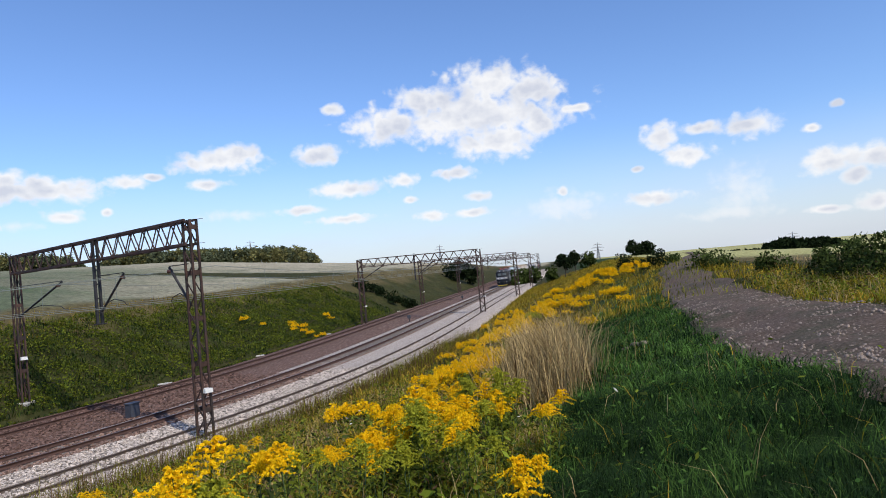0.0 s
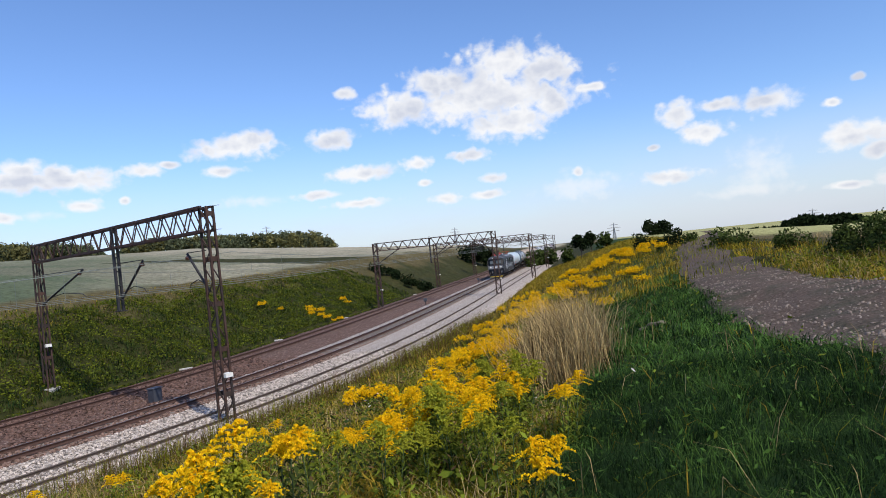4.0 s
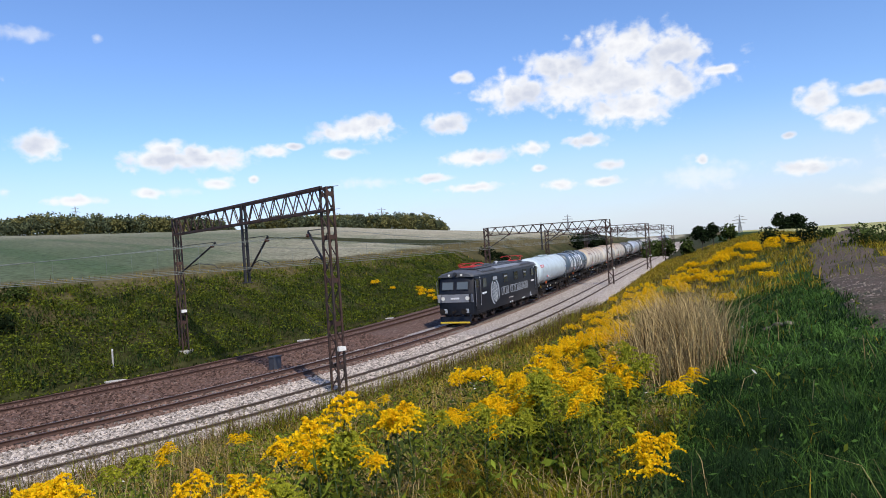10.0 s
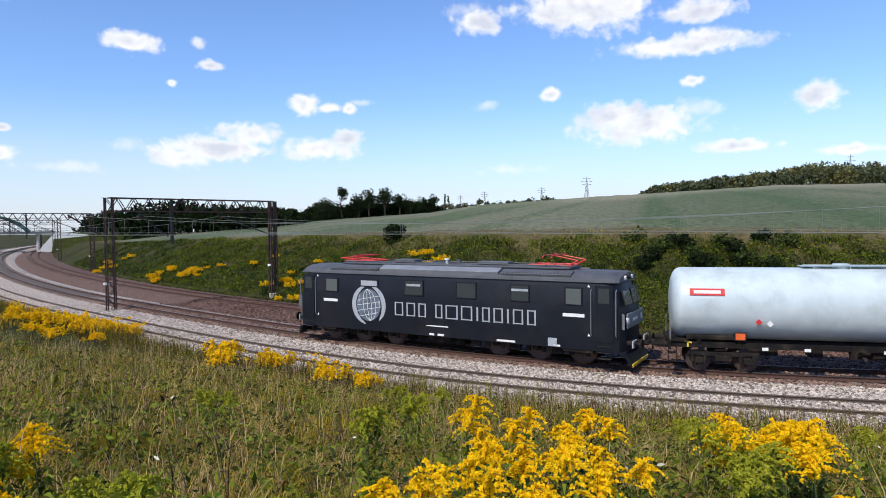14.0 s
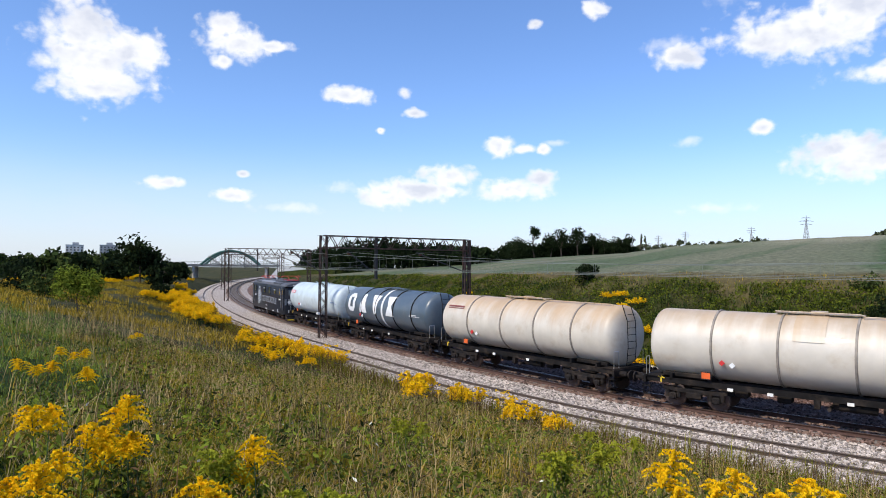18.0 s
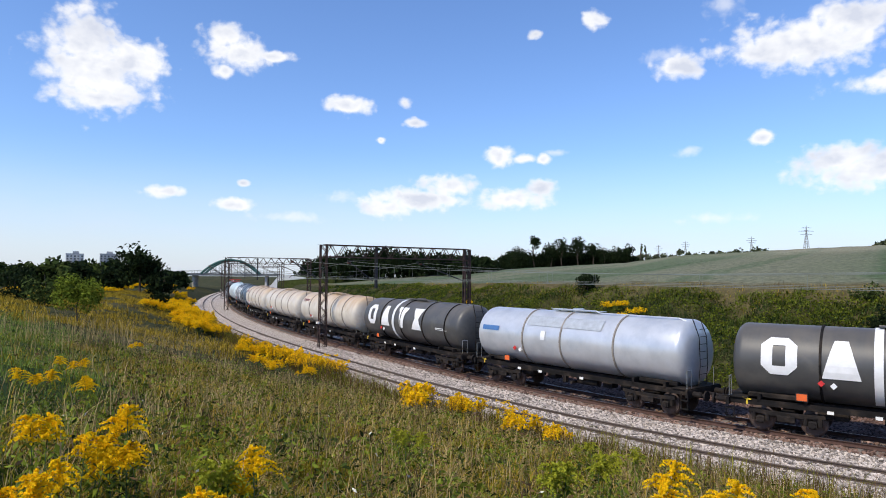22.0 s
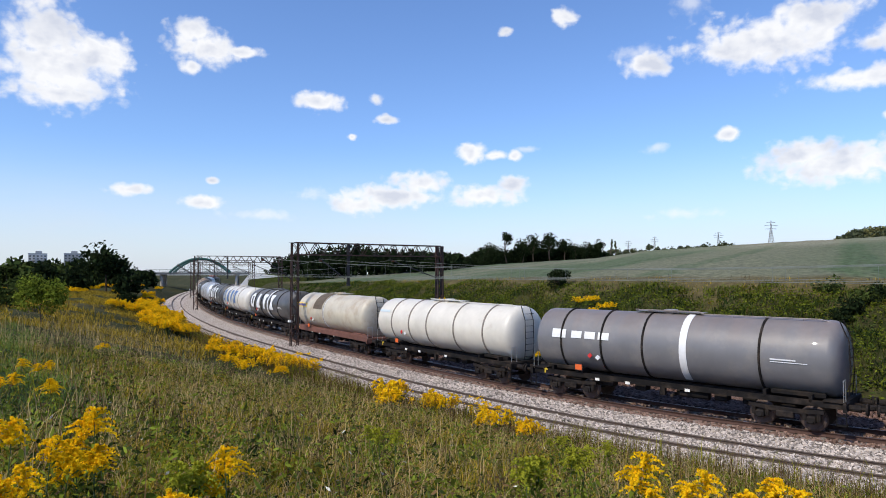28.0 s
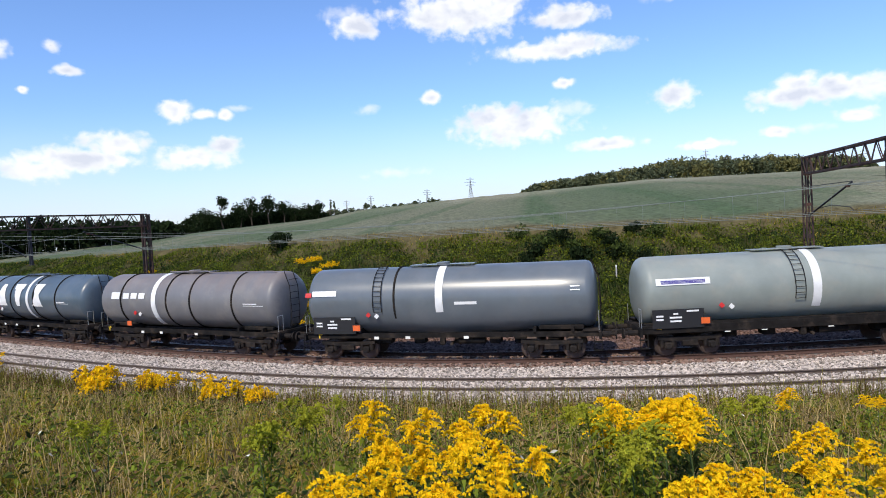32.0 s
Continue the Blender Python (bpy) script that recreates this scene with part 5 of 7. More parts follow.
        bo = part("bogie", b, "bogie", v)
        for dx in (-2.0, 0, 2.0):
            build_wheelset(xc + dx, bo, .61)
    build_buffers(v, half)
    return v


# ------------------------------------------------------------------ lengths and order of the train
LOCO_LENGTH = 18.9
TIMES = ((0, -156), (5, -105.5), (6, -92.5), (7, -79.3), (8, -65.4), (9, -51.2), (10, -37.1), (11, -22.5), (12, -8.9), (13, 3.6), (14, 16.4), (14.5, 23.1),
         (19, 83.9), (23, 139.7), (28, 207.9), (32, 264.4))


def front_at(t):
    """Distance along the line of the locomotive's leading buffers."""
    ts, ss = [a for a, b in TIMES], [b for a, b in TIMES]
    m = [(ss[min(i + 1, len(ss) - 1)] - ss[max(i - 1, 0)]) / (ts[min(i + 1, len(ts) - 1)] - ts[max(i - 1, 0)]) for i in range(len(ts))]
    for i in range(len(ts) - 1):
        if t <= ts[i + 1] + 1e-9:
            h = ts[i + 1] - ts[i]
            u = (t - ts[i]) / h
            return ((1 + 2 * u) * (1 - u) ** 2 * ss[i] + u * (1 - u) ** 2 * h * m[i] + u * u * (3 - 2 * u) * ss[i + 1] + u * u * (u - 1) * h * m[i + 1])
    return ss[-1]


TRAIN = []


def build_train():
    TRAIN.append((build_loco(), LOCO_LENGTH / 2, 9.8))
    back = LOCO_LENGTH
    for spec in WAGONS:
        n = spec.get("length", 14.8)
        TRAIN.append((build_tank_wagon(spec), back + n / 2, n - 5.4))
        back += n


def vehicle_pose(s, base):
    a, b = Vector(rail_pose(s + base / 2)[:2]), Vector(rail_pose(s - base / 2)[:2])
    c, d = (a + b) / 2, a - b
    return pose(c.x, c.y, 0, 0, 0, math.degrees(math.atan2(d.y, d.x)))


build_train()

# ------------------------------------------------------------------ plants
mat("leaf_dark", (0.015, 0.025, 0.009), 0.9, translucent=.25, spec=.06)
mat("leaf_mid", (0.055, 0.078, 0.020), 0.9, translucent=.3, spec=.06, island=.7)
mat("leaf_light", (0.150, 0.190, 0.022), 0.9, translucent=.35, spec=.06, island=.7)
# far foliage: the haze of distance is mixed into these two paler leaf colours
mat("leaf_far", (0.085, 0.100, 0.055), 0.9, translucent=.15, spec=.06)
mat("leaf_haze_tint_warm", (0.135, 0.130, 0.050), 0.9, translucent=.15, spec=.06)
mat("bark", (0.075, 0.055, 0.04), 0.9, var=.3, scale=5, bump=.01)
mat("grass_green", (0.180, 0.180, 0.015), 0.9, translucent=.35, spec=.06, island=.7)
mat("grass_lush", (0.085, 0.170, 0.034), 0.9, translucent=.35, spec=.06)
mat("grass_deep", (0.017, 0.038, 0.012), 0.9, translucent=.3, spec=.06)
mat("bank_grass", (0.088, 0.118, 0.020), 0.9, translucent=.3, spec=.06)
mat("grass_olive", (0.310, 0.220, 0.026), 0.9, translucent=.35, spec=.06, island=.7)
mat("grass_dry", (0.44, 0.325, 0.150), 0.9, translucent=.35, spec=.06)
mat("weed_brown", (0.125, 0.078, 0.036), 0.9, translucent=.2, spec=.06)
mat("flower_gold", (0.88, 0.600, 0.012), 0.8, translucent=.35, spec=.06, island=.28)
mat("flower_lemon", (0.36, 0.37, 0.035), 0.8, translucent=.3, spec=.06, island=.3)
mat("verge_green", (0.150, 0.215, 0.045), 0.9, translucent=.35, spec=.06)
mat("bank_leaf", (0.120, 0.145, 0.015), 0.9, translucent=.3, spec=.06)
mat("bank_turf", (0.040, 0.050, 0.014), 0.95, var=.4, scale=1.2, spec=.05)
mat("flower_white", (0.65, 0.65, 0.58), 0.7, translucent=.2)
mat("stem", (0.06, 0.10, 0.03), 0.7)


def quick_mesh(name, verts, quads, mats, slots=None, tris=None):
    """A mesh from arrays: quads (n, 4), and tris (m, 3)."""
    me = bpy.data.meshes.new(name)
    nq, nt_ = len(quads), 0 if tris is None else len(tris)
    me.vertices.add(len(verts))
    me.vertices.foreach_set("co", np.asarray(verts, np.float32).ravel())
    loops = np.asarray(quads, np.int32).ravel()
    if nt_:
        loops = np.concatenate([loops, np.asarray(tris, np.int32).ravel()])
    me.loops.add(len(loops))
    me.loops.foreach_set("vertex_index", loops)
    me.polygons.add(nq + nt_)
    starts = np.concatenate([np.arange(nq) * 4, nq * 4 + np.arange(nt_) * 3]).astype(np.int32)
    me.polygons.foreach_set("loop_start", starts)
    for m in mats:
        me.materials.append(MAT[m])
    if slots is not None:
        me.polygons.foreach_set("material_index", np.asarray(slots, np.int32))
    me.update(calc_edges=True)
    return me


def leaf_quads(rng, centres, size, flat=0.0, longer=1.0):
    """One bent leaf or leaf tuft at each centre, turned at random."""
    n = len(centres)
    a = rng.normal(size=(n, 3))
    a[:, 2] *= 1 - flat
    a /= np.linalg.norm(a, axis=1, keepdims=True) + 1e-9
    b = np.cross(a, rng.normal(size=(n, 3)))
    b /= np.linalg.norm(b, axis=1, keepdims=True) + 1e-9
    s = size * (.6 + .8 * rng.rand(n, 1))
    a, b = a * s * longer, b * s * .62
    v = np.stack([centres - a, centres + b * .8 - a * .1, centres + a, centres - b * .8 + a * .1], 1).reshape(-1, 3)
    return v, np.arange(4 * n).reshape(n, 4)


def crown_points(rng, n, radius, squash, lumps, base_z):
    """Places in an uneven crown made of lumps of leaves, thickest near the surface of each lump."""
    c = rng.normal(size=(lumps, 3))
    c /= np.linalg.norm(c, axis=1, keepdims=True)
    c *= (rng.rand(lumps, 1) ** .5) * radius * .68
    c[:, 2] *= squash
    r = radius * (.28 + .30 * rng.rand(lumps))
    k = rng.randint(lumps, size=n)
    d = rng.normal(size=(n, 3))
    d /= np.linalg.norm(d, axis=1, keepdims=True)
    p = c[k] + d * (r[k] * (.55 + .45 * rng.rand(n)))[:, None] * [1, 1, .85]
    p[:, 2] += base_z
    return p, c + [0, 0, base_z], r


def build_tree(name, label, x, y, h, radius, seed, leaves=1400, leaf=.32, mat_="leaf_mid", squash=.85, lumps=14, category="tree", group="trees", bare=.3, thin=1.0, z=None, sink=0.0):
    rng = np.random.RandomState(seed)
    t = thing(name, label, category, group, m=pose(x, y, (height(x, y) if z is None else z) - sink, 0, 0, seed * 37 % 360))
    mid = h - radius * squash
    p, c, r = crown_points(rng, leaves, radius, squash, lumps, max(mid, radius * squash * .55))
    p[:, 2] = np.maximum(p[:, 2], h * bare * .3)
    v, q = leaf_quads(rng, p, leaf)
    crown = new("crown", quick_mesh("crown", v, q, [mat_]))
    crown.parent = t
    b = Build()
    r0 = max(.04, h * .022) * thin
    pts = [Vector((0, 0, -.2)), Vector((rng.normal() * .05 * h, rng.normal() * .05 * h, h * .35)), Vector((rng.normal() * .06 * h, rng.normal() * .06 * h, h * .82))]
    b.tube(pts[0], pts[1], r0, 8, r0 * .7)
    b.tube(pts[1], pts[2], r0 * .7, 7, r0 * .25)
    for i in range(min(lumps, 10)):
        root = pts[0].lerp(pts[1], .5 + .5 * rng.rand()) if rng.rand() < .4 else pts[1].lerp(pts[2], .7 * rng.rand())
        b.tube(root, Vector(c[i % len(c)]), r0 * .38, 5, r0 * .08)
    part("trunk", b, "bark", t)
    return t


def at(az, d):
    a = radians(az)
    return -math.sin(a) * d, math.cos(a) * d


# single trees and shrubs: azimuth, distance, height, radius, leaves, leaf size, material
for i, (az, d, h, r, n, ls, m_, lab) in enumerate((
        (-1.0, 190, 6.8, 4.6, 1500, .42, "leaf_dark", "dark rounded tree at the rim of the cutting"),
        (-2.3, 196, 6.0, 3.6, 1000, .42, "leaf_dark", "dark rounded tree at the rim of the cutting"),
        (-6.3, 172, 5.4, 3.8, 1300, .40, "leaf_mid", "broad light green tree above the cutting"),
        (-7.6, 175, 4.6, 3.0, 900, .40, "leaf_mid", "broad light green tree above the cutting"),
        (-9.2, 132, 3.4, 2.0, 700, .30, "leaf_mid", "small tree on the cutting rim"),
        (-10.3, 126, 5.0, 2.0, 900, .30, "leaf_dark", "dark upright tree on the cutting rim"),
        (-11.2, 130, 4.4, 1.7, 700, .30, "leaf_dark", "dark upright tree on the cutting rim"),
        (-12.3, 134, 3.5, 2.0, 700, .30, "leaf_mid", "small tree on the cutting rim"),
        (-16.3, 205, 5.2, 3.8, 1200, .42, "leaf_dark", "round dark tree standing alone in the field"),
        (-17.2, 205, 4.6, 3.0, 900, .42, "leaf_dark", "round dark tree standing alone in the field"),
        (113.3, 122, 8.6, 5.0, 2600, .36, "leaf_dark", "large dark broad-crowned tree"),
        (111.7, 118, 4.6, 3.0, 1000, .34, "leaf_dark", "dark tree beside the railway slope"),
        (115.4, 128, 4.4, 3.6, 1000, .36, "leaf_dark", "dark tree at the meadow edge"))):
    x_, y_ = at(az, d)
    build_tree("tree", lab, x_, y_, h, r, 20 + i, n, ls, m_)
for i, (az, d, h, r, n, ls, m_, lab) in enumerate((
        (117.5, 44, 3.2, 1.45, 3400, .085, "leaf_light", "light green shrub beside the meadow path"),
        (119.8, 62, 3.2, 2.2, 1400, .14, "leaf_mid", "grey-green shrub behind the meadow"),
        (112.0, 80, 2.4, 1.5, 900, .16, "leaf_dark", "dark shrub on the slope"),
        (121.5, 70, 2.2, 2.4, 900, .16, "leaf_dark", "dark shrub at the meadow edge"),
        (-17.6, 66, 1.5, 1.7, 900, .14, "leaf_dark", "dark bush by the gravel road"),
        (-19.2, 70, 1.3, 1.0, 500, .14, "leaf_mid", "small bush by the gravel road"),
        (-15.4, 78, 1.4, 1.5, 700, .15, "leaf_dark", "dark bush by the gravel road"),
        (-21.6, 54, 1.2, 1.5, 700, .12, "leaf_mid", "low bush at the field edge"),
        (-22.9, 50, .9, 1.2, 500, .11, "leaf_mid", "low bush at the field edge"),
        (-26.1, 36, 1.25, 1.0, 1000, .08, "leaf_mid", "green bush at the field edge"),
        (-27.3, 38, .9, .8, 600, .08, "leaf_mid", "green bush at the field edge"),
        (-29.8, 29, 1.45, 1.0, 1300, .07, "leaf_mid", "green bush at the field edge"),
        (-31.4, 27.5, 1.6, 1.3, 1600, .07, "leaf_mid", "dense dark green bush at the field edge"),
        (-33.2, 26, 1.75, 1.3, 1600, .07, "leaf_mid", "dense dark green bush at the field edge"),
        (-35.5, 25, 1.7, 1.4, 1200, .07, "leaf_mid", "dense green bush at the field edge"),
        (76.2, 63, 2.1, 1.25, 1500, .11, "leaf_dark", "dark round bush on the cutting rim"))):
    x_, y_ = at(az, d)
    build_tree("bush", lab, x_, y_, h, r, 60 + i, n, ls, m_, squash=.9, lumps=12, category="bush", group="bushes", bare=.0, thin=.6)
# creeper and scrub on the far bank
for i in range(16):
    rng_ = random.Random(i)
    az, d = 44.5 + i * .75, 46.5 + rng_.random() * 5
    x_, y_ = at(az, d)
    build_tree("bush", "dark creeper-covered scrub on the cutting slope", x_, y_, .75 + .4 * rng_.random(), .85 + .5 * rng_.random(), 90 + i, 420, .12, "leaf_dark" if i % 3 else "leaf_mid", squash=.5, lumps=8, category="bush", group="scrub on the cutting slope", bare=0, thin=.5)
for i in range(9):
    rng_ = random.Random(40 + i)
    az, d = 3.0 + i * .55, 112 + rng_.random() * 9
    x_, y_ = at(az, d)
    build_tree("bush", "dark scrub on the cutting slope", x_, y_, 1.3 + .6 * rng_.random(), 1.5 + .7 * rng_.random(), 120 + i, 350, .22, "leaf_dark", squash=.5, lumps=8, category="bush", group="scrub on the cutting slope", bare=0, thin=.5)

# the row of tall ragged trees beyond the field
for i, (az, h, r, n, lab) in enumerate(((82.2, 8.6, 4.0, 1500, "dense round tree beyond the field"), (80.6, 11.5, 1.7, 420, "tall thin half-bare tree beyond the field"), (79.3, 9.6, 2.6, 750, "ragged tall tree beyond the field"),
                                        (78.3, 10.6, 2.6, 800, "ragged tall tree beyond the field"), (76.9, 10.8, 3.1, 1000, "ragged tall tree beyond the field"), (75.7, 9.0, 2.2, 600, "ragged tall tree beyond the field"),
                                        (74.8, 7.6, 2.6, 800, "bushy tree beyond the field"), (73.6, 7.0, 2.8, 900, "bushy tree beyond the field"), (72.8, 7.6, 2.0, 600, "bushy tree beyond the field"), (81.4, 6.0, 3.2, 900, "bushy tree beyond the field"))):
    x_, y_ = at(az, 300)
    build_tree("tree", lab, x_, y_, h * 1.42, r * 1.75, 150 + i, int(n * 1.7), .42, "leaf_dark", squash=1.35 if r < 2.8 else 1.15, lumps=30, group="tree row beyond the field", z=EYE + 300 * math.tan(radians(np.interp(az, [72, 83], [.85, .35]))))
for i, az in enumerate(np.arange(62.5, 72.0, .62)):
    rng_ = random.Random(i + 5)
    x_, y_ = at(az, 420)
    e = np.interp(az, [62, 72], [1.75, 1.2])
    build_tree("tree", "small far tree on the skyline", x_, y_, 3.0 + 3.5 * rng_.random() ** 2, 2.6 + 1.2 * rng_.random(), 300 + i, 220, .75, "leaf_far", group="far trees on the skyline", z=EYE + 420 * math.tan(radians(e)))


def build_wood(label, profile, d, depth, step, leaf, mats, seed):
    """A far wood: many crowns of leaf tufts between two azimuths; profile gives the height of its top in degrees."""
    rng = np.random.RandomState(seed)
    V, Q, S = [], [], []
    n0 = 0
    azs = [a for a, b in profile]
    for a in np.arange(min(azs), max(azs), step):
        for row in range(3):
            dd = d + depth * row / 2 + rng.rand() * depth * .3
            az = a + rng.rand() * step
            top = EYE + dd * math.tan(radians(np.interp(az, *zip(*sorted(profile))))) * 1.0
            x, y = at(az, dd)
            g = height(x, y)
            h = max(3.0, (top - g) * (.80 + .22 * rng.rand()))
            r = h * (.30 + .12 * rng.rand()) + 1.2
            p, _, _ = crown_points(rng, 230, r, 1.0, 9, 0)
            p[:, 2] = g + h - r + p[:, 2]
            low = rng.rand(60, 3) * [2 * r, 2 * r, max(.5, h - r)] - [r, r, 0]
            p = np.vstack([p, low + [0, 0, g]])
            p[:, 0] += x
            p[:, 1] += y
            v, q = leaf_quads(rng, p, leaf)
            V.append(v), Q.append(q + n0), S.append(np.full(len(q), int(rng.rand() * len(mats))))
            n0 += len(v)
    ob = new("wood", quick_mesh("wood", np.vstack(V), np.vstack(Q), mats, np.concatenate(S)))
    tagged(ob, label, "wood", kind="stuff")


build_wood("mixed wood on the crest beyond the field", ((55.2, 2.6), (54.4, 3.2), (50, 3.8), (47, 3.9), (43, 4.6), (38, 4.4), (33, 4.0), (30.0, 3.6), (28.9, 3.0)), 500, 60, .30, 1.0, ["leaf_far", "leaf_far", "leaf_haze_tint_warm"], 1)
build_wood("mixed wood on the crest beyond the field", ((27.4, 3.2), (25, 3.7), (20, 3.5), (15, 3.35), (12.2, 3.1), (10.9, 2.1)), 500, 60, .30, 1.0, ["leaf_far", "leaf_haze_tint_warm"], 2)
build_wood("dark wood behind the railway", ((100.2, 1.2), (97, 2.3), (94, 2.5), (91.5, 2.1), (88, 2.2), (84, 1.6)), 215, 40, .55, .8, ["leaf_dark"], 3)
build_wood("dark trees at the edge of the town", ((124, .6), (121, .8), (119, 1.1), (116, 1.0), (113, .8), (110.3, .2)), 175, 40, .6, .7, ["leaf_dark", "leaf_dark", "leaf_mid"], 4)
build_wood("dark pine wood far across the fields", ((-26.3, -.35), (-27, .05), (-30, -.05), (-31.2, -.45)), 430, 40, .3, 1.3, ["leaf_dark"], 5)
build_wood("low far hedge across the fields", ((-22.4, -.62), (-26, -.7)), 430, 20, .3, 1.0, ["leaf_dark"], 6)
build_wood("dark hedge beneath the tree row beyond the field", ((84.2, 1.2), (82.4, 2.5), (81, 2.0), (79, 2.4), (77, 2.2), (75.5, 2.5), (73, 2.1), (71.9, 1.5)), 305, 14, .30, .6, ["leaf_dark"], 8)

# ------------------------------------------------------------------ goldenrod


def goldenrod_parts(seed, stems, height_, fine, spread):
    rng = np.random.RandomState(seed)
    b = Build()
    LV, FV = [], []
    for i in range(stems):
        a, r = rng.rand() * 6.28, spread * rng.rand() ** .6
        x, y = r * math.cos(a), r * math.sin(a)
        h = height_ * (.72 + .36 * rng.rand())
        lean = Vector((rng.normal() * .10, rng.normal() * .10, 0)) * h
        base, top = Vector((x, y, -.08)), Vector((x, y, h)) + lean
        b.tube(base, top, .006 if fine else .01, 4, .003)
        # lance-shaped leaves up the stem
        n = int((40 if fine else 12) * h)
        for k in range(n):
            t = .10 + .74 * k / n
            p = base.lerp(top, t)
            ang = k * 2.4 + rng.rand()
            d = Vector((math.cos(ang), math.sin(ang), .75 - .6 * rng.rand()))
            l = (.15 if fine else .20) * (1.15 - .5 * t) * (.8 + .4 * rng.rand())
            w = d.cross(Vector((0, 0, 1))).normalized() * l * .13
            e = p + d * l + Vector((0, 0, -.35 * l))
            m = p + d * l * .5 + Vector((0, 0, .02))
            LV.append([p, m + w, e, m - w])
        # arching plumes of tiny florets
        heads = rng.randint(13, 18) if fine else 7
        side = rng.rand() * 6.28
        for k in range(heads):
            t = k / heads
            root = base.lerp(top, (.83 if fine else .62) + (.18 if fine else .38) * t)
            ang = side + k * 2.2 + rng.rand() * .6
            d = Vector((math.cos(ang), math.sin(ang), 0))
            l = ((.16 if fine else .22) * (1.08 - .82 * t) + .02) * (.7 + .5 * rng.rand())
            fl = 17 if fine else 4
            for j in range(fl):
                u = (j + .6) / fl
                c = root + d * (l * u) + Vector((0, 0, .75 * l * u - .80 * l * u * u + .012))
                jit = Vector(rng.normal(size=3)) * (.004 if fine else .02)
                s = (.0098 if fine else .040) * (1.1 - .4 * u)
                FV.append((c + jit, s))
    lv = np.array([[tuple(p) for p in quad] for quad in LV]).reshape(-1, 3)
    c = np.array([tuple(p) for p, s in FV])
    s = np.array([s for p, s in FV])
    a = rng.normal(size=(len(c), 3))
    a /= np.linalg.norm(a, axis=1, keepdims=True)
    e = np.cross(a, rng.normal(size=(len(c), 3)))
    e /= np.linalg.norm(e, axis=1, keepdims=True)
    f = np.cross(a, e)
    S_ = s[:, None]
    fv = np.stack([c - a * S_ * 1.5, c + e * S_, c + a * S_ * 1.5, c - e * S_, c - a * S_ * 1.5, c + f * S_, c + a * S_ * 1.5, c - f * S_], 1).reshape(-1, 3)
    return (b.mesh("stem", [MAT["stem"]]), quick_mesh("leaves", lv, np.arange(len(lv)).reshape(-1, 4), ["leaf_light" if seed % 3 else "leaf_mid"]),
            quick_mesh("flowers", fv, np.arange(len(fv)).reshape(-1, 4), ["flower_gold" if seed % 4 else "flower_lemon"]))


def goldenrod_template(seed, stems, height_, fine, spread, label):
    t = thing("goldenrod", label, "goldenrod", "goldenrods")
    for name, me in zip(("stem", "foliage", "flower_head"), goldenrod_parts(seed, stems, height_, fine, spread)):
        ob = new(name, me)
        ob.parent = t
        ob["kind"] = "stuff"
    return t


def plant(templates, places, rng, sink=0.0):
    for i, (x, y, s) in enumerate(places):
        t = templates[rng.randrange(len(templates))]
        m = pose(x, y, height(x, y) - sink, rng.uniform(-4, 4), rng.uniform(-4, 4), rng.uniform(0, 360))
        ob = copy_thing(t, m)
        ob.scale = (s, s, s)


def set_aside(ts, x, y):
    """The first of each kind takes a place of its own among the others."""
    for i, t in enumerate(ts):
        xx, yy = x + i * .9, y + .7 * i
        t.matrix_basis = pose(xx, yy, height(xx, yy), 0, 0, 40 * i)


rg = random.Random(3)
NEAR_GOLD = [goldenrod_template(k, 2 + k % 2, .95, True, .16, "tall goldenrod clump in full yellow bloom") for k in (1, 2, 3, 5)]
LEMON = [goldenrod_template(k, 3, .80, True, .14, "young goldenrod with pale greenish-yellow plumes") for k in (4, 8)]
FAR_GOLD = [goldenrod_template(k, 15, .85, False, .65, "drift of goldenrod in yellow bloom on the slope") for k in (6, 7, 9, 12)]
set_aside(NEAR_GOLD, -6.4, 9.2)
set_aside(LEMON, -13.0, 3.2)
set_aside(FAR_GOLD, 3.4, 46)
# clumps at the top of the slope, opposite the curve: place and size
CURVE_CLUMPS = ((-4.7, 1.9, 1.04), (-3.7, 1.5, 1), (-2.7, 1.1, 1), (-4.1, 2.0, 1), (-3.6, 2.0, 1), (-4.1, 2.4, 1.11), (-2.8, 1.4, 1), (-2.5, 1.6, 1), (-3.2, 2.0, 1), (-2.9, .8, 1), (-4.0, 3.6, 1.1),
                (-3.5, 3.4, 1.14), (-3.9, 4.1, 1.26), (-3.1, 3.4, 1.27), (-1.8, 2.0, 1), (-2.2, 2.8, 1), (-2.3, 2.7, 1), (-2.5, 4.0, 1), (-2.4, 4.2, 1), (-2.0, 3.0, 1), (-1.7, 2.8, 1))
NORTH_CLUMPS = ((-1.9, 3.6, 1), (-1.9, 3.9, 1), (-2.1, 4.9, 1), (-2.3, 5.2, 1.3), (-1.8, 4.3, 1.39), (-1.7, 4.3, 1.18), (-1.8, 5.0, 1), (-1.8, 4.8, 1), (-1.6, 5.5, 1.28), (-1.4, 5.7, 1.03), (-2.3, 5.0, 1.19), (-1.9, 5.6, 1.26),
                (-.6, 6.5, 1), (-.3, 6.2, 1.25), (-.1, 7.4, 1.06), (.2, 7.8, 1.19), (.3, 7.4, 1), (-.5, 6.5, 1), (-.1, 6.4, 1), (.5, 6.2, 1), (.4, 4.4, 1), (.4, 7.6, 1.24), (-.9, 6.6, 1.04), (-.4, 6.1, 1), (0, 5.7, 1), (-.2, 6.2, 1), (-.6, 7.1, 1.32), (.5, 6.6, 1.34))
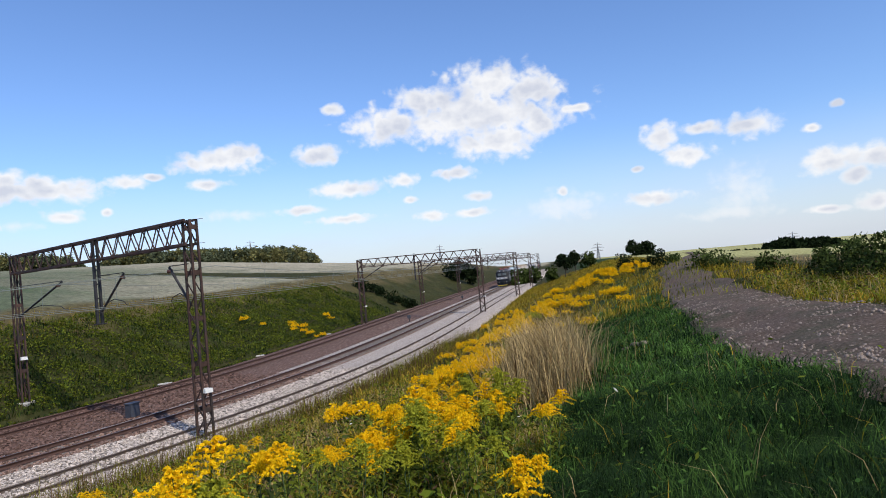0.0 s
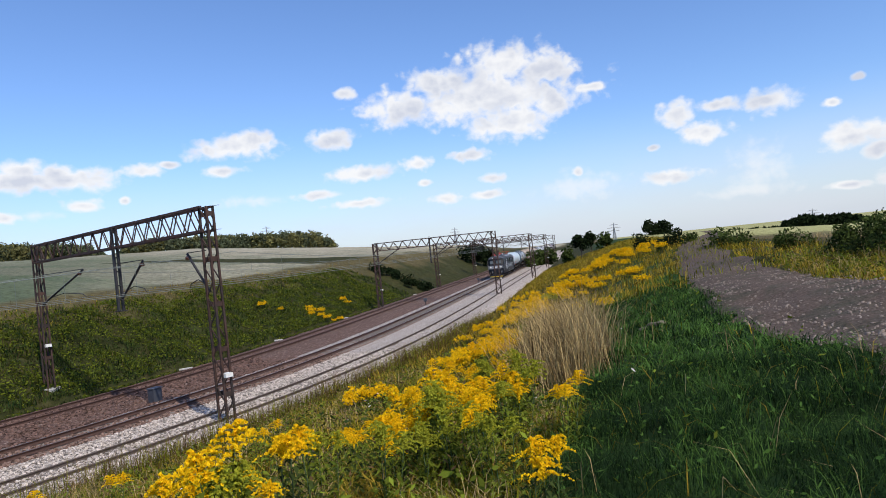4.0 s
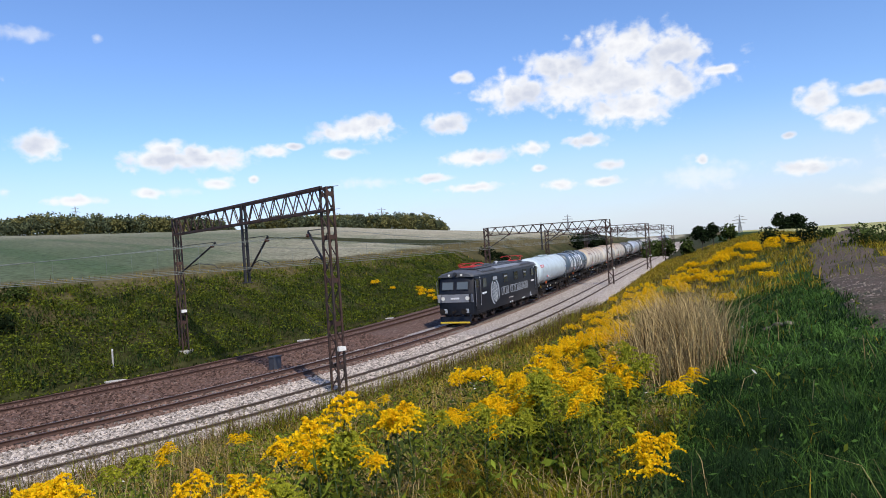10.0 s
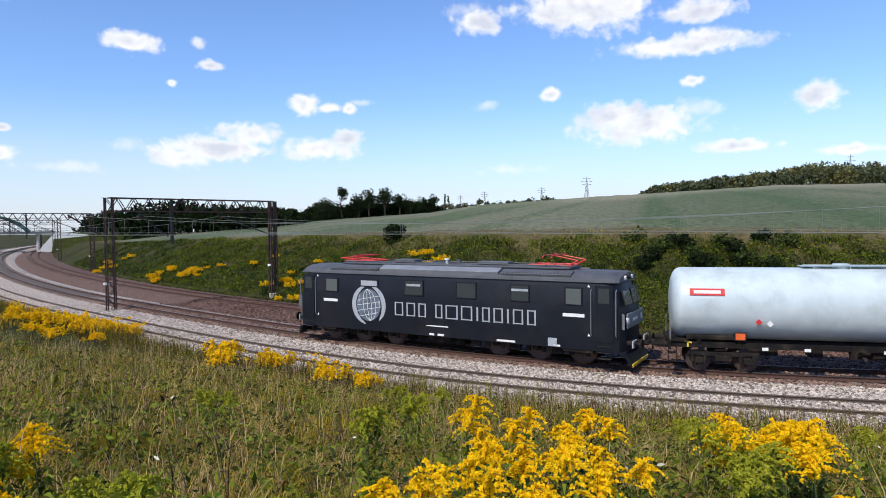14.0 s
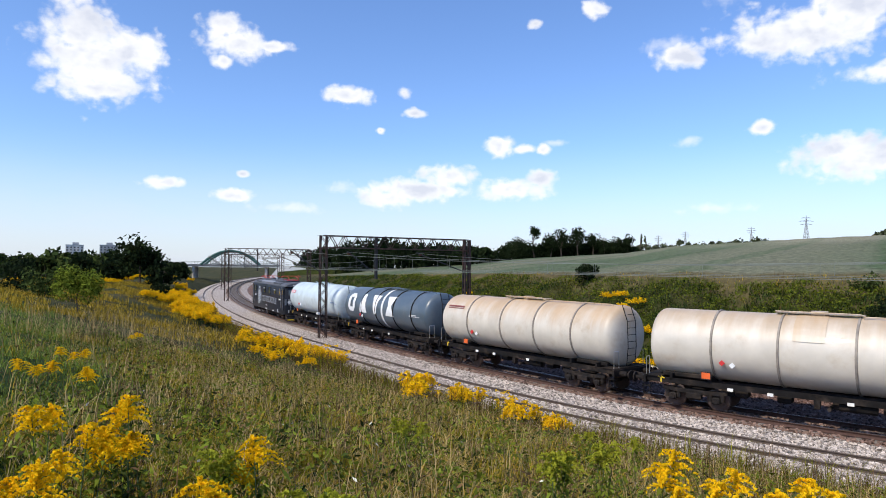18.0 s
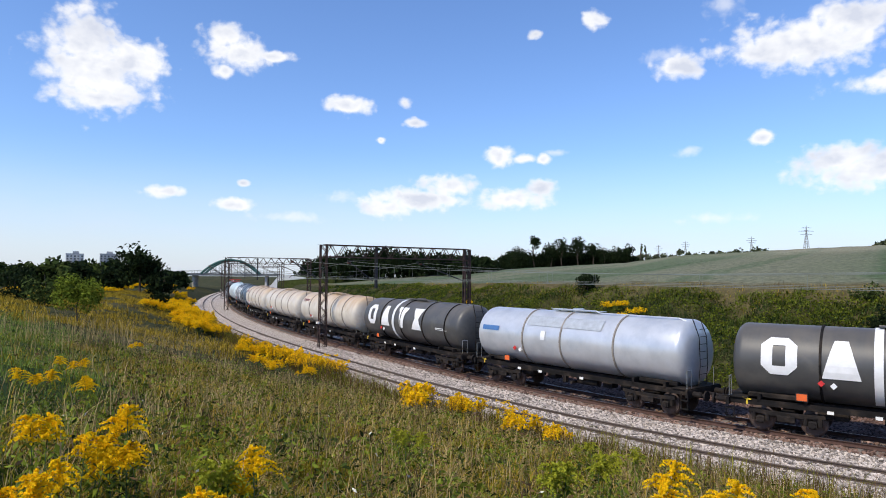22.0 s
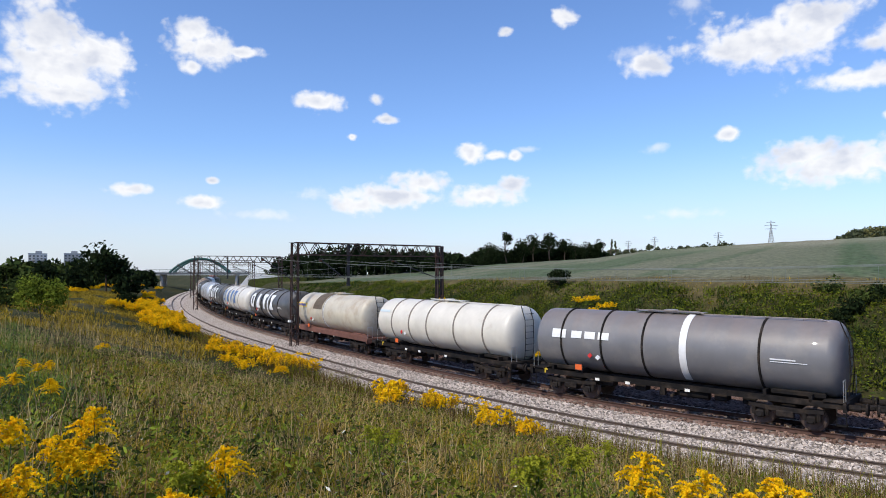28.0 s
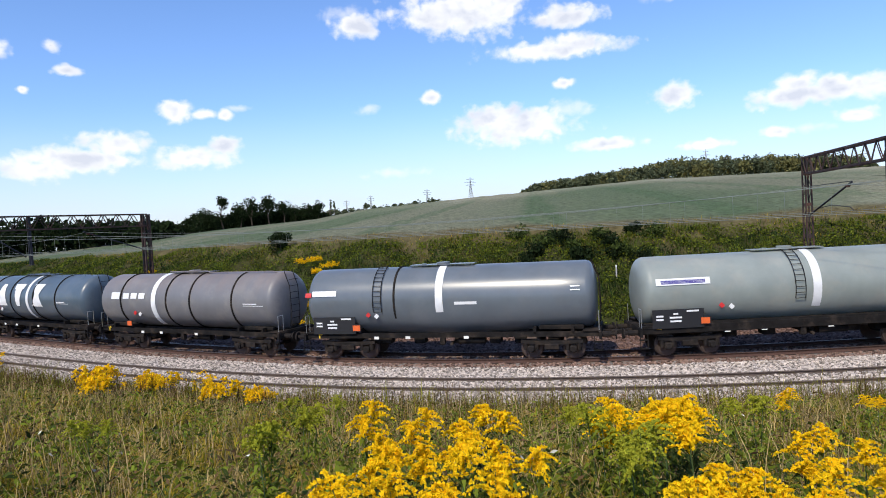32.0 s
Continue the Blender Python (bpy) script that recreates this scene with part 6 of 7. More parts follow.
SOUTH_CLUMPS = ((-4.8, -2.7, 1.13), (-4.7, -2.5, 1), (-3.8, -2.3, 1), (-5.0, -2.3, 1.13), (-5.0, -2.2, 1), (-3.9, -2.0, 1), (-3.0, -1.4, 1), (-2.9, -1.1, 1), (-4.4, -1.2, 1), (-12.8, -6.7, 1), (-10.2, -5.1, 1), (-9.0, -5.2, 1), (-23.5, -10.2, 1))
YOUNG_CLUMPS = ((-7.7, 2.1, 1.21), (-4.6, .9, 1), (-3.7, 3.2, 1), (-3.0, 2.8, 1), (-4.8, 6.4, 1.2), (-6.3, 5.0, 1.0), (-4.4, -1.4, 1), (-7.4, -.2, 1), (-3.3, -.4, 1), (-.9, 5.4, 1), (.1, 5.4, .9), (-.5, 5.9, .9), (-3.4, 3.1, .9), (-3.6, 3.7, 1))
plant(NEAR_GOLD, [(rg.gauss(-.1, .55), rg.gauss(6.6, .6), rg.uniform(.8, 1.15)) for _ in range(4)] + [(rg.gauss(-1.0, .4), rg.gauss(8.6, 1.2), rg.uniform(.75, 1.0)) for _ in range(3)] + [(rg.gauss(.1, .45), rg.gauss(11.5, 1.6), rg.uniform(.75, 1.0)) for _ in range(4)], rg)
plant(NEAR_GOLD, CURVE_CLUMPS + NORTH_CLUMPS[::2] + SOUTH_CLUMPS, rg)
plant(LEMON, NORTH_CLUMPS[1::4], rg)
plant(LEMON, YOUNG_CLUMPS, rg)


def belt(n, y0, y1, wide, seed):
    """Plants along the top edge of the slope, beside the lush strip."""
    rng = random.Random(seed)
    out = []
    for _ in range(n):
        y = y0 + (y1 - y0) * rng.random() ** 1.2
        out.append((-.45 + .045 * y + rng.gauss(-.3, wide), y, rng.uniform(.8, 1.08)))
    return out


plant(NEAR_GOLD, belt(24, 7.5, 22, .55, 21), random.Random(22))
plant(LEMON, belt(7, 7, 15, .6, 23), random.Random(24))


def drift(n, s0, s1, o0, o1, smin, smax, seed, lean=0.0):
    """Goldenrod strewn over a stretch of the slope, in uneven groups."""
    rng = random.Random(seed)
    out = []
    while len(out) < n:
        cs, co_ = rng.uniform(s0, s1), rng.uniform(o0, o1)
        for _ in range(rng.randint(1, 5)):
            x, y, _t = rail_pose(cs + rng.gauss(0, 1.6), co_ + rng.gauss(0, 1.0))
            out.append((x, y, rng.uniform(smin, smax)))
    return out[:n]


def plant_mass(templates, places, rng):
    """A far drift too dense to tell plant from plant, in one piece."""
    V, Q, S, T = [], [], [], []
    n = 0
    for x, y, k in places:
        t = templates[rng.randrange(len(templates))]
        a = rng.uniform(0, 6.28)
        c, s_ = math.cos(a) * k, math.sin(a) * k
        for slot, ob in enumerate(t.children):
            me = ob.data
            v = np.empty(len(me.vertices) * 3)
            me.vertices.foreach_get("co", v)
            v = v.reshape(-1, 3)
            V.append(np.column_stack([x + v[:, 0] * c - v[:, 1] * s_, y + v[:, 0] * s_ + v[:, 1] * c, height(x, y) + v[:, 2] * k]))
            q = np.array([tuple(p.vertices) for p in me.polygons if len(p.vertices) == 4])
            Q.append(q + n)
            S.append(np.full(len(q), ("stem", "foliage", "flower_head").index(ob.name.split(".")[0])))
            n += len(v)
    mass = new("goldenrod_drift", quick_mesh("goldenrod_drift", np.vstack(V), np.vstack(Q), ["stem", "leaf_mid", "flower_gold"], np.concatenate(S)))
    tagged(mass, "dense drift of goldenrod in yellow bloom on the slope", "goldenrod", kind="stuff")


rg = random.Random(9)
plant_mass(FAR_GOLD, [(x, y, k * .8) for x, y, k in belt(22, 20, 46, .8, 25)] + drift(30, -66, -26, 10.5, 17, .75, 1.1, 1) + drift(16, -62, -18, 9.4, 21, .6, .9, 2) + drift(16, -44, -16, 13, 21, .5, .8, 15) + drift(34, -84, -46, 17, 24, .8, 1.15, 12), rg)
plant_mass(FAR_GOLD, [(-31.5, 3.7, .9), (-29.8, 4.0, .9), (-45.5, -5.8, 1), (-45.4, -7.3, 1), (-48.7, -7.0, 1), (-35.3, -6.3, .8), (-31.7, -7.4, .9), (-32.2, -8.1, .9), (-2.7, 18.7, .8), (-3.5, 18.7, .8), (2.9, 23.8, .8), (-1.2, 13, .7), (-1.6, 15.5, .7), (-.6, 11.6, .6)], rg)
plant_mass(FAR_GOLD, drift(70, 42, 66, 8.2, 13, 1.0, 1.35, 3) + drift(46, 52, 96, 7.9, 10.5, 1.1, 1.5, 16) + drift(14, 31, 37, 7.9, 9.6, 1.0, 1.3, 4) + drift(10, 25, 29, 7.4, 8.4, 1.1, 1.5, 13) + drift(5, 10, 12.5, 7.4, 8.2, 1.1, 1.4, 5) + drift(3, 5, 9, 7.6, 8.2, .9, 1.2, 17) + drift(34, 80, 150, 8, 20, 1.0, 1.5, 6) + drift(8, 78, 92, 27, 31, .9, 1.2, 7), rg)
plant_mass(FAR_GOLD, drift(34, 12, 60, -13.0, -11.6, .8, 1.1, 8) + drift(16, 20, 60, -18, -13, .6, .9, 9) + drift(12, -75, -50, -14, -11.5, .6, .9, 10) + drift(5, 24, 26, -17.5, -16.5, .9, 1.1, 11) + drift(14, 60, 110, -14, -11, .8, 1.2, 14), rg)

# ------------------------------------------------------------------ grass


def blades(name, label, px, py, h, w, lean, mat_, seed, droop=.35):
    """Grass: one bent blade, narrowing to a tip, at each place."""
    rng = np.random.RandomState(seed)
    n = len(px)
    z = ground_height(px, py) - .03
    hh = h * (.55 + .75 * rng.rand(n)) * (.62 + .72 * smooth01(.5 + .6 * wavy(px, py, 1.3 + w * 30, seed + 200)))
    a = rng.rand(n) * 6.28
    dx, dy = np.cos(a), np.sin(a)
    ln = lean * (.3 + rng.rand(n)) * hh
    ww = w * (.7 + .6 * rng.rand(n))
    tx, ty = -dy * ww * .5, dx * ww * .5
    base = np.stack([px, py, z], 1)
    mid = base + np.stack([dx * ln * .45, dy * ln * .45, hh * .62], 1)
    tip = base + np.stack([dx * ln * 1.2, dy * ln * 1.2, hh * (1 - droop * rng.rand(n))], 1)
    side = np.stack([tx, ty, 0 * tx], 1)
    v = np.stack([base - side, base + side, mid + side * .8, mid - side * .8, tip], 1).reshape(-1, 3)
    k = np.arange(n)[:, None] * 5
    ob = new(name, quick_mesh(name, v, k + [0, 1, 2, 3], [mat_], tris=k + [3, 2, 4]))
    return tagged(ob, label, "grass", kind="stuff")


def scatter(n, r0, r1, a0, a1, seed, keep):
    rng = np.random.RandomState(seed)
    r = np.sqrt(r0 * r0 + (r1 * r1 - r0 * r0) * rng.rand(n))
    a = np.radians(a0 + (a1 - a0) * rng.rand(n))
    x, y = -np.sin(a) * r, np.cos(a) * r
    s, o = along(x, y)
    k = keep(x, y, s, o, rng) & (road_distance(x, y) > 1.35 + .5 * rng.rand(n)) & (o > 7.6)
    return x[k], y[k]


def strip(n, s0, s1, o0, o1, seed, keep):
    rng = np.random.RandomState(seed)
    s, o = s0 + (s1 - s0) * rng.rand(n), o0 + (o1 - o0) * rng.rand(n)
    x, y, t = np.interp(s, _s, _x), np.interp(s, _s, _y), np.interp(s, _s, _th)
    x, y = x - o * np.sin(t), y + o * np.cos(t)
    k = keep(x, y, s, o, rng)
    return x[k], y[k]


patchy = lambda x, y, k, size: wavy(x, y, size, k)
TUSSOCK = lambda x, y: smooth01(1.5 - np.hypot((x - .135 * y) / .75, (y - 15.5) / 5.2)) * (y > 10.5) + smooth01(1.3 - np.hypot((x + 33) / 14, (y + 15.5) / 4.2))
lz = lambda x, y, s, o, r: r.rand(len(x)) < lush_zone(x, y, s, o)
notlz = lambda x, y, s, o, r: r.rand(len(x)) > lush_zone(x, y, s, o) * .985
far_az = (-42, 128)
gx = scatter(130000, 1.0, 9.5, *far_az, 31, lz)
blades("grass", "lush deep green grass beside the gravel road", *gx, .21, .006, 1.0, "grass_deep", 1)
gx = scatter(60000, 1.0, 9.5, *far_az, 32, lambda x, y, s, o, r: lz(x, y, s, o, r) & (patchy(x, y, 63, 1.3) > -.25))
blades("grass", "lush bright green grass beside the gravel road", *gx, .24, .0045, 1.1, "grass_lush", 2)
gx = scatter(70000, 9.5, 34, -42, 10, 33, lz)
blades("grass", "green grass beside the gravel road", *gx, .20, .016, .9, "grass_deep", 3)
gx = scatter(95000, 9.5, 40, -42, 10, 34, lz)
blades("grass", "bright green grass beside the gravel road", *gx, .20, .014, .9, "grass_lush", 4)
gx = scatter(90000, 1.0, 9.5, *far_az, 35, lambda x, y, s, o, r: notlz(x, y, s, o, r) & (patchy(x, y, 51, 2.2) > -.15))
blades("grass", "rough green meadow grass on the slope", *gx, .27, .008, 1.0, "grass_green", 5)
gx = scatter(56000, 1.0, 9.5, *far_az, 36, lambda x, y, s, o, r: notlz(x, y, s, o, r) & (patchy(x, y, 51, 2.2) < .35))
blades("grass", "olive meadow grass on the slope", *gx, .29, .008, 1.0, "grass_olive", 6)
gx = scatter(40000, 1.0, 9.5, *far_az, 37, lambda x, y, s, o, r: notlz(x, y, s, o, r) & (patchy(x, y, 52, 1.8) > .05))
blades("grass", "dry straw-coloured grass on the slope", *gx, .42, .006, .7, "grass_dry", 7)
gx = scatter(100000, 9.5, 30, *far_az, 38, lambda x, y, s, o, r: notlz(x, y, s, o, r) & (patchy(x, y, 53, 3.2) > -.2))
blades("grass", "olive meadow grass on the slope", *gx, .32, .015, 1.0, "grass_olive", 8)
gx = scatter(120000, 9.5, 30, *far_az, 39, lambda x, y, s, o, r: notlz(x, y, s, o, r) & (patchy(x, y, 53, 3.2) < .25))
blades("grass", "rough green meadow grass on the slope", *gx, .32, .015, 1.0, "grass_green", 9)
gx = scatter(56000, 9.5, 30, *far_az, 40, lambda x, y, s, o, r: notlz(x, y, s, o, r) & (patchy(x, y, 54, 2.6) > .1))
blades("grass", "dry straw-coloured grass on the slope", *gx, .45, .012, .7, "grass_dry", 10)
gx = strip(60000, 26, 110, 8, 32, 41, lambda x, y, s, o, r: (patchy(x, y, 55, 6) > -.2) & (np.hypot(x, y) > 29) & (road_distance(x, y) > 1.5))
blades("grass", "olive meadow grass on the slope", *gx, .42, .035, .8, "grass_olive", 11)
gx = strip(50000, -130, -16, 8, 30, 42, lambda x, y, s, o, r: (patchy(x, y, 55, 6) > -.4) & (np.hypot(x, y) > 29) & (road_distance(x, y) > 1.5))
blades("grass", "olive meadow grass on the slope", *gx, .45, .035, .8, "grass_olive", 12)
gx = strip(22000, -130, -16, 8, 30, 43, lambda x, y, s, o, r: (patchy(x, y, 55, 6) < -.1) & (np.hypot(x, y) > 29))
blades("grass", "rough green meadow grass on the slope", *gx, .45, .035, .8, "grass_green", 13)
# the shelf behind
gx = scatter(70000, .5, 13, 128, 318, 53, lambda x, y, s, o, r: r.rand(len(x)) < .9)
blades("grass", "short green grass beside the gravel road", *gx, .20, .011, .9, "grass_lush", 25)
gx = scatter(30000, .5, 13, 128, 318, 54, lambda x, y, s, o, r: patchy(x, y, 51, 2.2) > -.1)
blades("grass", "olive grass beside the gravel road", *gx, .26, .010, .9, "grass_olive", 26)
# fresh grass between the meadow and the road
gx = scatter(60000, 6, 46, 100, 128, 57, lambda x, y, s, o, r: (r.rand(len(x)) < lush_zone(x, y, s, o) + .06))
blades("grass", "fresh light green grass beside the gravel road", *gx, .24, .016, .9, "verge_green", 29)
# tawny seed grass through the whole slope
gx = scatter(26000, 5, 34, 30, 128, 55, lambda x, y, s, o, r: notlz(x, y, s, o, r) & (patchy(x, y, 57, 3.5) > -.25))
blades("grass", "tawny seeding grass standing above the meadow", *gx, .62, .009, .5, "grass_dry", 27, .12)
gx = scatter(26000, 4, 34, 30, 128, 56, lambda x, y, s, o, r: notlz(x, y, s, o, r) & (patchy(x, y, 58, 2.8) > 0))
blades("grass", "red-brown withered stalks in the meadow", *gx, .60, .009, .4, "weed_brown", 28, .1)
# tall pale tussocks
gx = scatter(45000, 6, 60, -30, 130, 44, lambda x, y, s, o, r: r.rand(len(x)) < TUSSOCK(x, y))
blades("grass", "tall bleached dry grass tussock on the slope", *gx, 1.0, .010, .5, "grass_dry", 14, .15)
def tuft_places(n, seed):
    r = np.random.RandomState(seed)
    y = np.maximum(r.normal(15.8, 2.8, n), 10.5 + r.rand(n))
    return .135 * y + r.normal(0, .42, n), y


blades("grass", "tall bleached dry grass tussock on the slope", *tuft_places(7500, 70), 1.1, .010, .6, "grass_dry", 15, .2)
blades("grass", "brown seed stalks among the dry grass", *tuft_places(1500, 72), 1.05, .012, .4, "weed_brown", 16, .1)
# weeds along the edge of the ballast
gx = strip(30000, -45, 60, 6.3, 9.4, 45, lambda x, y, s, o, r: r.rand(len(s)) < smooth01((o - 6.0) / 1.8 + .35 * wavy(x, y, 2.5, 61)))
blades("weeds", "ragged weeds at the edge of the ballast", *gx, .85, .015, .6, "grass_green", 17)
gx = strip(24000, -45, 60, 6.3, 9.6, 46, lambda x, y, s, o, r: r.rand(len(s)) < smooth01((o - 6.4) / 2.2 + .5 * wavy(x, y, 2.0, 62)))
blades("weeds", "brown seed stalks at the edge of the ballast", *gx, .95, .013, .35, "weed_brown", 18, .1)
# the far bank
gx = strip(105000, -95, 120, -22, -10.9, 47, lambda x, y, s, o, r: patchy(x, y, 56, 5) > -.35)
blades("grass", "rough olive-green grass on the cutting slope", *gx, .36, .035, .8, "bank_grass", 19)
gx = strip(60000, -95, 120, -21, -10.7, 48, lambda x, y, s, o, r: patchy(x, y, 57, 4) < .3)
blades("grass", "green weeds on the cutting slope", *gx, .38, .04, .9, "grass_deep", 20)
gx = strip(9000, -95, 120, -24.0, -19, 49, lambda x, y, s, o, r: patchy(x, y, 59, 7) > -.1)
blades("grass", "dry grass along the rim of the cutting", *gx, .28, .03, .6, "grass_olive", 21)
gx = strip(6000, -95, 120, -24, -12, 50, lambda x, y, s, o, r: patchy(x, y, 58, 6) > .15)
blades("grass", "brown seed stalks on the cutting slope", *gx, .45, .025, .4, "weed_brown", 22, .1)
# beyond the road: dry verge
gx = scatter(30000, 8, 60, -48, -17, 51, lambda x, y, s, o, r: (road_distance(x, y) > 1.7) & (o > 35) & (road_distance(x, y) < 9 + 3 * wavy(x, y, 9, 4)))
blades("grass", "tawny dry grass on the verge", *gx, .50, .02, .6, "grass_dry", 23)
gx = scatter(16000, 8, 40, -48, -17, 52, lambda x, y, s, o, r: (road_distance(x, y) > 1.5) & (o > 35) & (road_distance(x, y) < 4))
blades("grass", "green grass on the verge", *gx, .28, .016, .8, "grass_green", 24)


def build_weeds():
    """Broad-leaved weeds and brown seed heads strewn through the meadow."""
    for label, n, mat_, size, hmin, hmax, seed, a, b in (
            ("broad-leaved green weeds in the meadow", 34000, "leaf_mid", .030, .05, .45, 81, 1.2, 10), ("broad-leaved weeds in the meadow", 34000, "leaf_light", .032, .1, .5, 82, 1.2, 11),
            ("brown seed heads in the meadow", 9000, "weed_brown", .020, .3, .75, 83, 1.5, 14), ("broad-leaved weeds in the meadow", 80000, "leaf_light", .042, .05, .50, 84, 10, 34), ("dark broad-leaved weeds in the meadow", 50000, "leaf_mid", .05, .02, .40, 89, 9, 34),
            ("brown seed heads in the meadow", 16000, "weed_brown", .035, .25, .65, 85, 12, 40), ("small white wild flowers in the meadow", 420, "flower_white", .022, .3, .6, 86, 3, 16),
            ("pale thistle leaves in the meadow", 2500, "leaf_light", .05, .1, .5, 88, 3, 20)):
        x, y = scatter(n, a, b, *far_az, seed, lambda x, y, s, o, r: notlz(x, y, s, o, r) & (wavy(x, y, 2.4, seed) > -.1))
        rng = np.random.RandomState(seed)
        p = np.stack([x, y, ground_height(x, y) + hmin + (hmax - hmin) * rng.rand(len(x)) ** 1.5], 1)
        v, q = leaf_quads(rng, p, size, .3, 1.3)
        ob = new("weeds", quick_mesh("weeds", v, q, [mat_]))
        tagged(ob, label, "weeds", kind="stuff")

    for label, n, mat_, size, lo, hi, seed, o0, o1 in (("leafy creepers covering the cutting slope", 90000, "bank_leaf", .085, .02, .34, 92, -21.5, -10.9), ("dark leafy creepers covering the cutting slope", 50000, "leaf_mid", .09, .0, .25, 93, -20.5, -10.9)):
        x, y = strip(n, -90, 75, o0, o1, seed, lambda x, y, s, o, r: wavy(x, y, 5, seed) > -.45)
        rng = np.random.RandomState(seed)
        v, q = leaf_quads(rng, np.stack([x, y, ground_height(x, y) + lo + (hi - lo) * rng.rand(len(x))], 1), size, .3, 1.1)
        tagged(new("weeds", quick_mesh("weeds", v, q, [mat_])), label, "weeds", kind="stuff")

    x, y = scatter(9000, 1.5, 16, -42, 30, 91, lz)
    rng = np.random.RandomState(91)
    v, q = leaf_quads(rng, np.stack([x, y, ground_height(x, y) + .04 + .16 * rng.rand(len(x))], 1), .022, .3, 1.3)
    ob = new("weeds", quick_mesh("weeds", v, q, ["grass_lush"]))
    tagged(ob, "clover and broad-leaved weeds in the lush grass", "weeds", kind="stuff")


build_weeds()

# ------------------------------------------------------------------ gravel road


def build_road():
    """A worn gravel strip laid a little above the ground, with ragged edges and loose stones."""
    rng = np.random.RandomState(12)
    pts = [Vector((x, y, 0)) for x, y in ROAD]
    line = []
    for i in range(len(pts) - 1):
        p0, p1, p2, p3 = pts[max(i - 1, 0)], pts[i], pts[i + 1], pts[min(i + 2, len(pts) - 1)]
        n = max(3, int((p2 - p1).length / .8))
        for k in range(n):
            t = k / n
            line.append(.5 * ((2 * p1) + (p2 - p0) * t + (2 * p0 - 5 * p1 + 4 * p2 - p3) * t * t + (3 * p1 - p0 - 3 * p2 + p3) * t ** 3))
    V, F = [], []
    m = 13
    for i, p in enumerate(line):
        d = (line[min(i + 1, len(line) - 1)] - line[max(i - 1, 0)]).normalized()
        nrm = Vector((-d.y, d.x, 0))
        wl, wr = 1.55 + .22 * rng.normal() * .6, 1.55 + .22 * rng.normal() * .6
        for j in range(m):
            u = -wl + (wl + wr) * j / (m - 1)
            q = p + nrm * u
            V.append((q.x, q.y, u))
    V = np.array(V)
    z = ground_height(V[:, 0], V[:, 1])
    u = V[:, 2]
    crown = .10 - .055 * (np.abs(u) / 1.55) ** 3 - .03 * np.exp(-((np.abs(u) - .75) / .25) ** 2)
    V[:, 2] = z + crown + .012 * rng.normal(size=len(V))
    for i in range(len(line) - 1):
        for j in range(m - 1):
            F.append((i * m + j, (i + 1) * m + j, (i + 1) * m + j + 1, i * m + j + 1))
    me = quick_mesh("gravel_road", V, np.array(F), ["gravel"])
    ob = new("gravel_road", me)
    tagged(ob, "brown-grey crushed stone farm road", "road", kind="structure")
    # loose stones
    k = 60000
    a = np.radians(rng.uniform(-48, 140, k))
    r = 3.5 + 30 * rng.rand(k) ** 1.3
    x, y = -np.sin(a) * r, np.cos(a) * r
    keep = road_distance(x, y) < 1.45 + .25 * rng.normal(size=k)
    x, y = x[keep], y[keep]
    n = len(x)
    s = .012 + .030 * rng.rand(n) ** 4 + .002 * np.hypot(x, y) / 10
    z = ground_height(x, y) + .085
    base = np.array([[1, 0, -.4], [-.5, .87, -.4], [-.5, -.87, -.4], [.5, .5, .5], [-.7, .2, .5], [.2, -.75, .45]])
    V = np.stack([x, y, z], 1)[:, None] + (base[None] * (.7 + .6 * rng.rand(n, 6, 1))) * s[:, None, None]
    o = np.arange(n)[:, None] * 6
    tri = np.concatenate([o + [3, 4, 5], o + [0, 3, 5], o + [0, 5, 2], o + [1, 4, 3], o + [1, 3, 0], o + [2, 5, 4], o + [2, 4, 1]])
    ob = new("stones", quick_mesh("stones", V.reshape(-1, 3), np.zeros((0, 4), np.int32), ["stone"], tris=tri))
    tagged(ob, "loose grey and white stones on the road", "stones", kind="stuff")


build_road()


def build_stones():
    """The few lighter stones lying in the grass."""
    rng = random.Random(4)
    for x, y, s, lab in ((4.6, 16.5, .16, "pale flat stone lying in the grass"), (4.75, 16.3, .11, "pale flat stone lying in the grass"), (4.4, 16.7, .10, "brown stone lying in the grass")):
        b = Build()
        n = 9
        prof = ((.15, -.1), (1, 0), (.85, .35), (.4, .5), (.02, .52))
        for r, zz in prof:
            for i in range(n):
                a = 6.283 * i / n
                k = s * (.8 + .4 * rng.random())
                b.v.append((k * r * math.cos(a) * 1.4, k * r * math.sin(a), s * zz))
        for j in range(len(prof) - 1):
            for i in range(n):
                b.f.append((j * n + i, j * n + (i + 1) % n, (j + 1) * n + (i + 1) % n, (j + 1) * n + i))
                b.m.append(0)
        ob = new("stone", b.mesh("stone", [MAT["stone"]], 40))
        ob.matrix_basis = pose(x, y, height(x, y) + .06, 8, 5, rng.random() * 360)
        tagged(ob, lab, "stone", "stones in the grass")


build_stones()

# ------------------------------------------------------------------ lineside things
mat("cabinet", (0.05, 0.055, 0.07), 0.6, var=.2, scale=4)
mat("tower_wall", (0.62, 0.60, 0.57), 0.85, var=.08, scale=.3)
mat("tower_grey", (0.36, 0.37, 0.38), 0.85, var=.08, scale=.3)
mat("bridge_green", (0.012, 0.085, 0.075), 0.7, var=.1, scale=.5)
mat("bridge_deck", (0.11, 0.12, 0.13), 0.8, var=.15, scale=.5)
mat("pylon", (0.30, 0.31, 0.33), 0.6, metal=.3)
mat("barrier", (0.10, 0.13, 0.13), 0.7)


